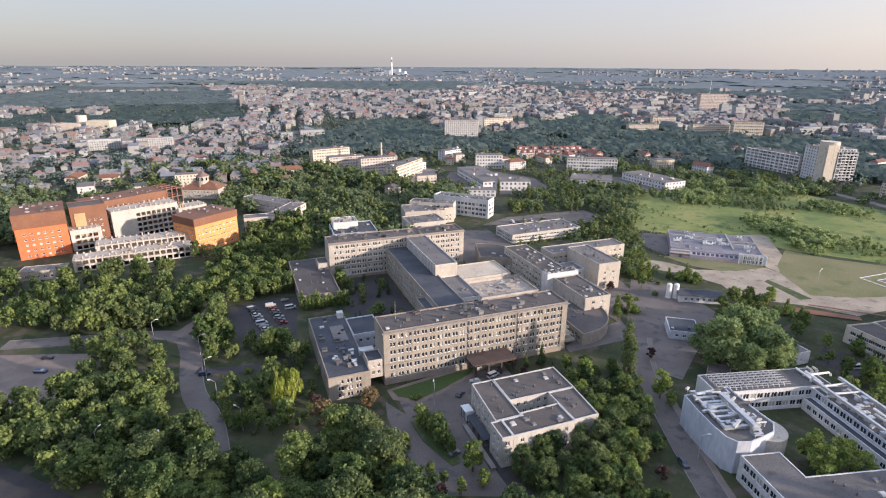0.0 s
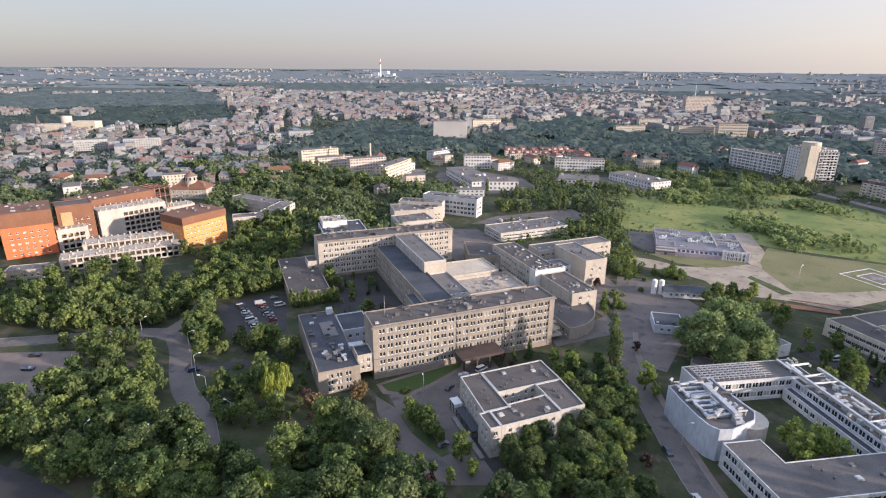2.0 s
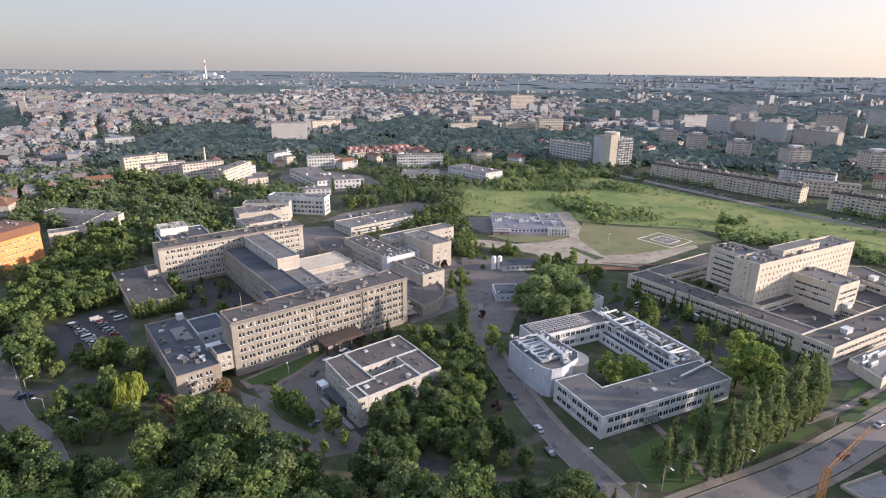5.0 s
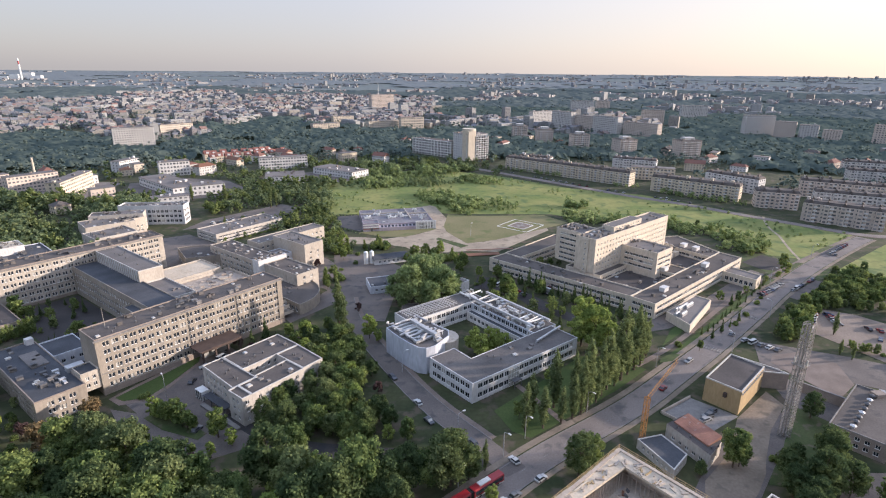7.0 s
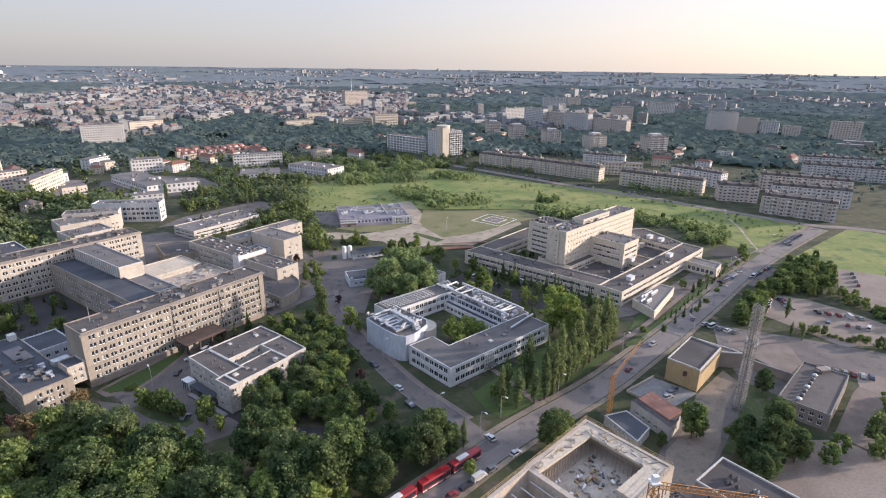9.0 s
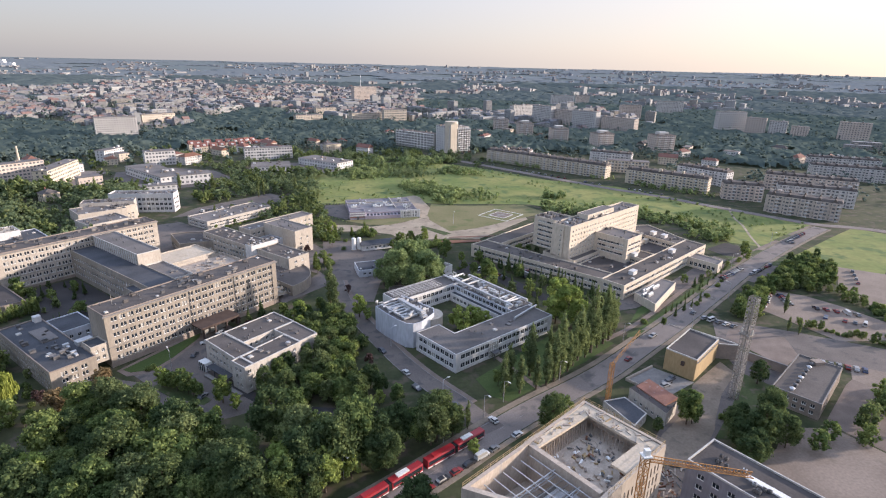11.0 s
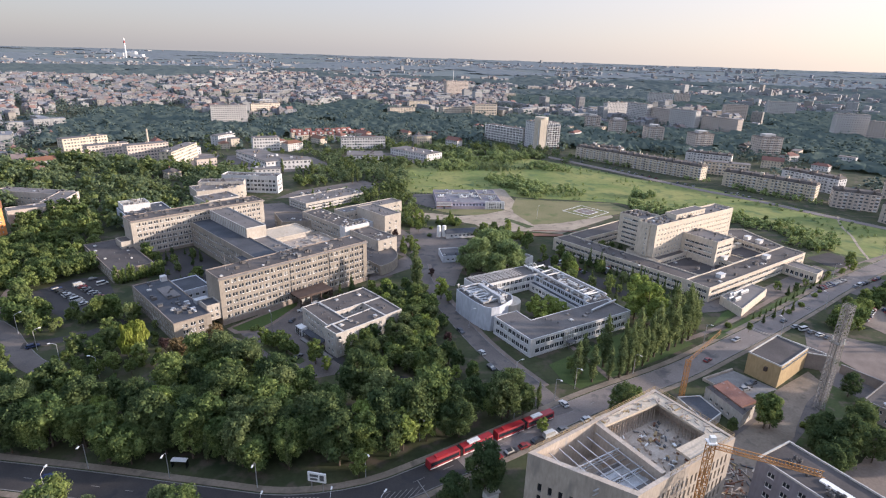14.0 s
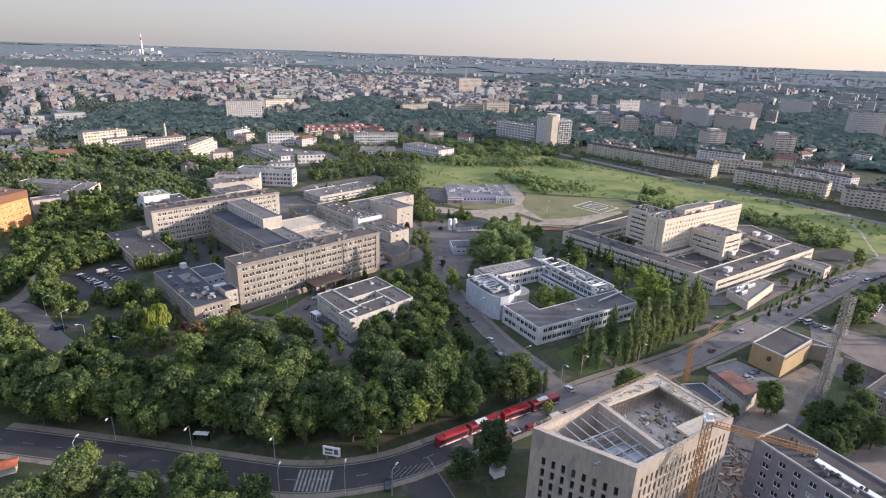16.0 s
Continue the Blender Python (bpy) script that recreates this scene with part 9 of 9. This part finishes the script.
    pts += P([(-700, 330), (-560, 300), (-440, 290), (-400, 420), (-480, 560), (-640, 560)], 12, 3, 0.6, 1.1, -0.3)
    pts += P([(-520, 180), (-420, 170), (-372, 252), (-420, 300), (-560, 300)], 11, 3, 0.6, 1.0, -0.2)
    cluster("woodland_west", "park trees between the street and the orange blocks", [p for i, p in enumerate(west) if i % 5 < 3], M_LEAF, 11.5, 12, full)
    cluster("woodland_west_dark", "darker park trees between the street and the orange blocks", [p for i, p in enumerate(west) if i % 5 == 3], M_LEAF_PARK, 10.5, 14, full)
    cluster("woodland_west_light", "lighter young park trees near the orange blocks", [p for i, p in enumerate(west) if i % 5 == 4], M_LEAF_POPLAR, 9.5, 10, full)
    low = P([(66, 430), (80, 404), (150, 388), (172, 396), (112, 440), (60, 486)], 6.5, 0, 0.35, 1.2, -0.12)
    low += P([(162, 352), (226, 332), (244, 268), (262, 262), (288, 292), (256, 346), (168, 378)], 5.2, 0.5, 0.4, 1.25, -0.3)
    low += P([(180, 400), (200, 396), (205, 408), (186, 412)], 5, 0, 0.9, 1.3)
    low += [(-13 + 2.5 * i, 367 - 3.0 * i, rng.uniform(0.16, 0.28)) for i in range(8)] + [(-14 + 2.6 * i, 399 + rng.uniform(-0.6, 0.6), rng.uniform(0.14, 0.26)) for i in range(8)]
    low += [(-16 + 4.2 * i, 478 - 4.6 * i, rng.uniform(0.2, 0.4)) for i in range(13)]
    low += P([(40, 560), (100, 520), (150, 500), (160, 540), (100, 590)], 7, 0, 0.4, 1.2, -0.1)
    low += P([(14, 498), (50, 502), (56, 540), (30, 556), (16, 540)], 5.6, 0, 0.5, 1.3, -0.15)
    low += P([(66, 408), (96, 386), (112, 424), (104, 446), (84, 474), (56, 464)], 5.6, 0, 0.5, 1.35, -0.15)
    low += P([(6, 562), (63, 580), (130, 566), (172, 566), (168, 600), (100, 612), (40, 616), (8, 600)], 6.0, 0, 0.5, 1.25, -0.2)
    low += P([(290, 440), (340, 380), (352, 392), (300, 452)], 6, 0.5, 0.4, 1.0, -0.1)
    low += P([(180, 590), (280, 470), (286, 476), (188, 598)], 6, 0.5, 0.4, 0.9, -0.1)
    low += [(x, y, rng.uniform(0.12, 0.42)) for x, y in scatter(MEADOW_POLY, 9.0, rng, 0.3) if noise.noise((x * 0.02, y * 0.02, 4.0)) > 0.0]
    cluster("scrub", "green scrub and young trees along the meadow", low, M_SCRUB, 8.5, 7.5, mid)
    away = []
    for r0, r1, n in ((560, 1000, 1300), (1000, 1500, 2000), (1500, 1950, 1300)):
        for _ in range(n):
            az, r = radians(rng.uniform(-64, 70)), math.sqrt(rng.uniform(r0 * r0, r1 * r1))
            x, y = -math.sin(az) * r, 50 + math.cos(az) * r
            dens = noise.noise((x * 0.0032, y * 0.0032, 7.7)) + 0.35 * noise.noise((x * 0.011, y * 0.011, 2.2))
            if dens < town_bar(math.degrees(az), r) and rng.random() < 0.35:
                continue
            if near_keep_out(x, y, 3) or inside((x, y), MEADOW_POLY):
                continue
            away.append((x, y, rng.uniform(0.6, 1.3)))
    # older dark stands and lighter single trees among the rest
    sorts = [[], [], []]
    for x, y, s in pts:
        v = noise.noise((x * 0.016, y * 0.016, 21.0)) + rng.gauss(0, 0.28)
        k = 1 if v > 0.34 else 2 if v < -0.36 else 0
        (sorts[k] if math.hypot(x, y - 50) < 640 else away).append((x, y, s * (1.15 if k == 1 else 0.85 if k == 2 else 1.0)))
    cluster("woodland_middle", "dense green woods between hospital and town", sorts[0], M_HAZELEAF_MID, 14.5, 13, mid[:3])
    cluster("woodland_dark", "tall dark green trees within the woods", sorts[1], M_LEAF_PARK, 14.5, 13, mid[:3])
    cluster("woodland_light", "lighter grey-green trees within the woods", sorts[2], M_LEAF_POPLAR, 14, 12, mid[:3])
    cluster("woodland_river", "woods along the river before the town, tinted blue-green for haze", away, M_HAZELEAF_RIVER, 15, 12, coarse)

    boxes = [b for b in KEEP_BOX if math.hypot((b[1][0] + b[1][1]) / 2, (b[1][2] + b[1][3]) / 2 - 50) > 600]

    def canopy(name, label, r0, r1, step, mat, bar, low, spread):
        """Closed treetops seen from afar: one uneven sheet that falls to the ground at its edges."""
        az = np.arange(-64, 70, 0.3)
        rr = np.arange(r0, r1, step)
        idx, v, f = {}, [], []
        for i, r in enumerate(rr):
            for j, deg in enumerate(az):
                w = radians(deg)
                x, y = -math.sin(w) * r, 50 + math.cos(w) * r
                dens = noise.noise((x * 0.0032, y * 0.0032, 7.7)) + 0.35 * noise.noise((x * 0.011, y * 0.011, 2.2))
                m = min(0.3, (bar if bar is not None else town_bar(deg, r)) - dens)
                if r < 870 and bar is None:
                    if inside((x, y), MEADOW_POLY):
                        continue
                    m = min(m, 0.2 + 0.5 * noise.noise((x * 0.009, y * 0.009, 3.3)) - max(0.0, 740 - r) * 0.004)
                if m < 0 or r < 1560 and any(b[0] - 5 < x < b[1] + 5 and b[2] - 5 < y < b[3] + 5 for _, b in boxes):
                    continue
                idx[i, j] = len(v)
                top = min(1.0, m * 12) * (low + spread * rng.random() + (3.0 if step < 20 else 1.0) * noise.noise((x * 0.03, y * 0.03, 6.0)))
                v.append((x + rng.uniform(-0.3, 0.3) * step, y + rng.uniform(-0.3, 0.3) * step, ground_height(x, y) - 1.0 + max(0.0, top)))
        for (i, j), a in idx.items():
            q = (idx.get((i, j + 1)), idx.get((i + 1, j + 1)), idx.get((i + 1, j)))
            if None not in q:
                f += [(a, q[1], q[0]), (a, q[2], q[1])]
        tagged(new(name, fast_mesh(name, np.array(v), np.array(f), mat)), label, "woodland", kind="stuff")

    # treetop sheets whose leaf colours grow hazier ring by ring
    canopy("woodland_valley", "closed treetops in the river valley, tinted blue-green for haze", 650, 1560, 8, M_HAZELEAF_RIVER, None, 5, 6)
    canopy("woodland_far", "treetops among the distant houses, tinted blue-green for haze", 1540, 2700, 13, M_HAZELEAF_FAR, None, 6, 6)
    canopy("woodland_horizon", "woods along the low horizon, paled in colour for haze", 2700, 4860, 24, M_HAZELEAF, 0.12, 3, 3)


MEADOW_POLY = [(-20, 545), (-20, 490), (-15, 440), (-12, 404), (6, 402), (50, 412), (77, 394), (160, 382), (175, 369), (256, 340), (263, 263), (286, 248), (352, 290), (362, 300), (328, 352), (272, 442), (217, 476), (162, 550), (100, 604), (40, 590)]
woods()

# vehicles, lamps and street furniture
def make_car(name="car", label="parked car", length=4.4, tall=1.48, van=False, paint=0):
    t = thing(name, label, "car")
    w, l = 0.88, length / 2
    a = Arr()
    prof = [(-l, 0.35), (-l, 0.75), (-l + 0.15, 0.95), (l - 1.15, 0.92), (l - 0.1, 0.78), (l, 0.55), (l, 0.35)] if not van else [(-l, 0.35), (-l, 1.1), (-l + 0.1, 1.15), (l - 0.9, 1.15), (l - 0.1, 0.95), (l, 0.6), (l, 0.35)]
    n = len(prof)
    a.v += [(x, -w, z) for x, z in prof] + [(x, w, z) for x, z in prof]
    a.f += [tuple(range(n)), tuple(range(2 * n - 1, n - 1, -1))] + [(i, (i + 1) % n, n + (i + 1) % n, n + i) for i in range(n)]
    a.m += [0] * (n + 2)
    part("body", a, M_PAINTS[paint], t)
    z0 = 0.93 if not van else 1.13
    b0, b1, t0, t1 = (-l + 0.2, l - 1.2, -l + 0.75, l - 1.95) if not van else (-l + 0.05, l - 0.9, -l + 0.1, l - 1.5)
    a = Arr()
    q = [(b0, -w + 0.06, z0), (b1, -w + 0.06, z0), (b1, w - 0.06, z0), (b0, w - 0.06, z0), (t0, -w + 0.2, tall - 0.06), (t1, -w + 0.2, tall - 0.06), (t1, w - 0.2, tall - 0.06), (t0, w - 0.2, tall - 0.06)]
    a.v += q
    a.f += [(0, 1, 5, 4), (1, 2, 6, 5), (2, 3, 7, 6), (3, 0, 4, 7)]
    a.m += [0] * 4
    part("glazing", a, M_GLASS, t)
    a = Arr()
    a.box(t0 - 0.05, t1 + 0.05, -w + 0.17, w - 0.17, tall - 0.07, tall, 0, True)
    part("roof", a, M_PAINTS[paint], t)
    for x in (-l + 0.8, l - 0.85):
        for s in (-1, 1):
            a = Arr()
            a.tube((x, s * (w - 0.18), 0.32), (x, s * (w + 0.02), 0.32), 0.32, 0.32, 12)
            part("wheel", a, M_RUBBER, t)
    return t


def cars():
    rng = random.Random(3)
    shades = ("black", "dark grey", "silver", "charcoal", "dark red", "navy blue", "grey", "white")
    base = [make_car("car", shades[i] + " parked car with dark windows", (4.4, 4.0, 4.7)[i % 3], (1.48, 1.52, 1.55)[i % 3], paint=i) for i in range(8)]
    base.append(make_car("van", "white delivery van parked on grey asphalt", 5.2, 2.1, True, 7))
    for ob in base:
        ob["group"] = "parked cars"
    fresh = list(base)
    def put(x, y, turn, van=False, z=0.07):
        src = base[8] if van else base[rng.randrange(8)]
        m = pose(x, y, z, 0, 0, turn + rng.uniform(-3, 3))
        if src in fresh:
            fresh.remove(src)
            src.matrix_basis = m
        else:
            copy_thing(src, m)
    def row(p, q, n, turn, skip=0.15):
        for i in range(n):
            if rng.random() > skip:
                f = i / max(1, n - 1)
                put(p[0] + (q[0] - p[0]) * f, p[1] + (q[1] - p[1]) * f, turn, rng.random() < 0.07)
    row((-180, 188), (-158, 172), 9, 50)
    row((-175, 195), (-152, 178), 9, 50)
    row((-170, 201), (-162, 195), 3, 50)
    row((211.5, 203.5), (233, 216), 10, 95, 0.05)
    row((233, 206.5), (256, 219), 7, 33, 0.1)
    row((304, 259), (332, 275), 9, 60, 0.1)
    row((226, 176), (222, 166), 5, -20, 0)
    row((232, 160), (246, 150), 5, 70, 0.2)
    row((168, 158), (176, 148), 5, 20, 0)
    row((20, 71), (52, 89.5), 8, 31, 0.1)
    row((-50, 152), (-46, 144), 5, 20, 0.1)
    row((-52, 171), (-54, 178), 3, 60, 0.3)
    row((-54, 130), (-44, 123), 4, 60, 0.3)
    row((280, 180), (298, 202), 5, 40, 0.2)
    row((92, 210), (106, 232), 7, 120, 0.3)
    row((171, 581), (258, 451), 20, 40, 0.35)
    row((278, 428), (300, 398), 8, 40, 0.35)
    row((206, 166), (222, 180), 7, 130, 0.2)
    row((228, 150), (240, 140), 5, 40, 0.3)
    row((190, 113), (202, 105), 6, 50, 0.1)
    row((78, 235.5), (87.5, 221.5), 5, 35, 0.1)
    row((-86, 262), (-70, 285), 6, 30, 0.3)
    row((-104, 386), (-84, 404), 6, 130, 0.2)
    for x, y, d in ((46.5, 98, 115), (36, 108, 118), (21.5, 132, 115), (112, 128, 32), (133, 145, 212), (166, 164, 32), (-14, 50.5, 100), (-60, 158, 80), (-58, 168, 200), (-104, 62.5, 172), (-155, 133, 40), (116, 108, 20), (-222, 118, 30), (-214, 110, 20), (14, 150, -64), (24, 121, -62), (306, 256, 32), (121, 112, 200), (118, 110, 190), (-101, 48.5, 60), (-92, 47.5, 80)):
        put(x, y, d)


cars()


def buses():
    for i, (x, y, turn) in enumerate(((30.6, 85.4, 29.5), (9.2, 72.9, 32.0))):
        t = thing("articulated_bus", "long red articulated city bus at the kerb", "bus", x, y, turn, 0.05, "city buses")
        for k, (x0, x1) in enumerate(((-11.5, -0.9), (0.3, 11.5))):
            a = Arr()
            w = 1.25
            prof = [(-w, 0.35), (-w, 2.85), (-w + 0.2, 3.05), (w - 0.2, 3.05), (w, 2.85), (w, 0.35)]
            n = len(prof)
            a.v += [(x0, p, z) for p, z in prof] + [(x1, p, z) for p, z in prof]
            a.f += [tuple(range(n)), tuple(range(2 * n - 1, n - 1, -1))] + [(j, (j + 1) % n, n + (j + 1) % n, n + j) for j in range(n)]
            a.m += [0] * (n + 2)
            body = part("body", a, M_RED, t)
            for s in (-1, 1):
                a = Arr()
                a.box(x0 + 0.4, x1 - 0.4, s * w - 0.03, s * w + 0.03, 1.35, 2.55, 0, True)
                part("side_window", a, M_GLASS, body)
                a = Arr()
                a.box(x0 + 0.1, x1 - 0.1, s * w - 0.02, s * w + 0.02, 0.4, 0.8, 0, True)
                part("white_stripe", a, M_WHITE, body)
            a = Arr()
            a.box(x0 + 2.5, x0 + 6.5, -0.8, 0.8, 3.05, 3.4)
            part("roof_unit", a, M_WHITE if k else M_RED, body)
            for wx in (x0 + 2.2, x1 - 2.4):
                for s in (-1, 1):
                    a = Arr()
                    a.tube((wx, s * 0.98, 0.48), (wx, s * 1.27, 0.48), 0.48, 0.48, 14)
                    part("wheel", a, M_RUBBER, t)
        a = Arr()
        for j in range(5):
            a.box(-0.95 + j * 0.25, -0.78 + j * 0.25, -1.12, 1.12, 0.45, 2.9, 0, True)
        part("bellows", a, M_RUBBER, t)
        a = Arr()
        a.box(11.48, 11.54, -1.15, 1.15, 1.1, 2.75, 0, True)
        part("windscreen", a, M_GLASS, t)


buses()


def street_lamps():
    t = thing("street_lamp", "grey steel street lamp with a curved arm", "street lamp", group="street lamps")
    a = Arr()
    a.tube((0, 0, 0), (0, 0, 8.4), 0.13, 0.08, 8)
    part("pole", a, M_METAL, t)
    a = Arr()
    for k in range(4):
        p = lambda f: (2.0 * f, 0, 8.4 + 0.7 * math.sin(f * math.pi / 2))
        a.tube(p(k / 4), p((k + 1) / 4), 0.06, 0.06, 6)
    part("arm", a, M_METAL, t)
    a = Arr()
    a.box(1.7, 2.7, -0.2, 0.2, 9.0, 9.22, 0, True)
    part("lamp_head", a, M_WHITE, t)
    first = True
    spots = [(-128, 59.5, 90), (-100, 55, 90), (-96, 66.5, -90), (-72, 63, -90), (-47, 59.5, -90), (-42, 46, 90), (-25, 47.5, 90), (-18, 63.5, -60), (-3, 79, -60), (-12.5, 47, 60), (28, 90, -60), (44, 101, -60), (53, 108, -60), (78, 118, -60), (118, 143.5, -60), (156, 150, 120), (196, 178, 120), (230, 220, -60), (288, 256, -60), (18, 154, 20), (32, 112, 20), (-8, 205, 0), (-152, 131, 40), (-168, 144, 40), (-137, 121, 200), (-118, 112, 180), (-196, 146, 60), (-66, 148, 120), (-130, 92, 150), (-150, 86, 100), (26, 235, 0), (82, 330, 60)]
    for x, y, d in spots:
        m = pose(x, y, 0, 0, 0, d)
        if first:
            t.matrix_basis, first = m, False
        else:
            copy_thing(t, m)


street_lamps()


def furniture():
    t = thing("billboard", "white roadside billboard on two posts", "billboard", -30.5, 58.5, -12)
    a = Arr()
    a.box(-2.6, 2.6, -0.15, 0.15, 3.0, 6.0, 0, True)
    board = part("board", a, M_WHITE, t)
    for x0, x1, z0, z1 in ((-2.0, 0.4, 4.6, 5.4), (0.8, 2.0, 3.6, 5.4), (-2.0, 0.2, 3.5, 4.2)):
        a = Arr()
        a.box(x0, x1, -0.19, -0.16, z0, z1, 0, True)
        part("print_bar", a, M_DARKMETAL, board)
    for x in (-1.6, 1.6):
        a = Arr()
        a.box(x - 0.12, x + 0.12, -0.1, 0.1, 0, 3.0)
        part("post", a, M_STEEL, t)
    t = thing("bus_shelter", "small pale bus shelter beside the street", "bus shelter", -71, 67.5, -4)
    a = Arr()
    a.box(-2.2, 2.2, -0.8, 0.8, 2.4, 2.55, 0, True)
    part("roof", a, M_WHITE, t)
    for x in (-2.1, 2.1):
        a = Arr()
        a.box(x - 0.05, x + 0.05, -0.7, 0.7, 0, 2.4)
        part("end_pane", a, M_GLASS, t)
    t = thing("kiosk", "small white kiosk among street trees", "kiosk", 16.4, 55.8, 25)
    a = Arr()
    a.box(-1.7, 1.7, -1.4, 1.4, 0, 2.6)
    part("cabin", a, M_WHITE, t)
    a = Arr()
    a.box(-2.0, 2.0, -1.7, 1.7, 2.6, 2.85, 0, True)
    part("roof", a, M_PARAPET, t)
    t = thing("market_stall", "orange-roofed market stall beside the shaded street", "stall", -118, 53, 30)
    a = Arr()
    a.box(-2.2, 2.2, -1.6, 1.6, 0, 2.3)
    part("counter", a, M_SOOTWALL, t)
    a = Arr()
    a.quad((-2.8, -2.2, 2.4), (2.8, -2.2, 2.4), (2.8, 0, 3.3), (-2.8, 0, 3.3))
    a.quad((2.8, 2.2, 2.4), (-2.8, 2.2, 2.4), (-2.8, 0, 3.3), (2.8, 0, 3.3))
    a.quad((-2.8, -2.2, 2.4), (-2.8, 0, 3.3), (-2.8, 2.2, 2.4), (-2.8, 2.2, 2.4))
    a.quad((2.8, 2.2, 2.4), (2.8, 0, 3.3), (2.8, -2.2, 2.4), (2.8, -2.2, 2.4))
    part("awning", a, M_ORANGE, t)
    # helipad
    t = thing("helipad", "square helipad with a white double border and cross", "helipad", 125, 351.8, 42)
    a = Arr()
    a.box(-6.6, 6.6, -6.6, 6.6, -0.1, 0.12)
    part("slab", a, M_PAVE, t, "pinkish paved centre")
    for s in (12.7, 6.9):
        for i in range(4):
            a = Arr()
            w = 0.28
            for _ in range(1):
                x0, x1, y0, y1 = ((-s, s, -s - w, -s + w), (s - w, s + w, -s, s), (-s, s, s - w, s + w), (-s - w, -s + w, -s, s))[i]
            a.box(x0, x1, y0, y1, 0.0, 0.16 if s < 12 else 0.13)
            part("border_line", a, M_WHITE, t)
    a = Arr()
    a.box(-4, 4, -1.3, 1.3, 0.1, 0.17)
    a.box(-1.3, 1.3, -4, 4, 0.1, 0.172)
    part("cross", a, M_ROADWHITE, t)
    # zebra crossings and hatching
    for i in range(9):
        a = Arr()
        x = -39 + i * 1.1
        a.box(x, x + 0.55, 48, 56, 0.0, 0.065)
        tagged(new("crossing_stripe", a.mesh("crossing_stripe", M_ROADWHITE)), "white zebra crossing stripe", "road marking", "zebra crossing", "structure")
    for i in range(7):
        a = Arr()
        x = -14 + i * 1.6
        a.beam((x, 53 + i * 0.5, 0.06), (x + 3, 57.5 + i * 0.5, 0.06), 0.12)
        tagged(new("hatching_stripe", a.mesh("hatching_stripe", M_ROADWHITE)), "white hatched island stripe", "road marking", "hatching", "structure")
    for x0, y0 in ((186, 177.5), (148, 151.5)):
        for i in range(7):
            a = Arr()
            x, y = x0 - 0.57 * i * 1.1 + 2, y0 + 0.82 * i * 1.1 - 1.5
            a.beam((x, y, 0.02), (x + 2.6, y + 1.8, 0.02), 0.45)
            tagged(new("crossing_stripe", a.mesh("crossing_stripe", M_ROADWHITE)), "white zebra crossing stripe", "road marking", "far zebra crossing", "structure")


furniture()
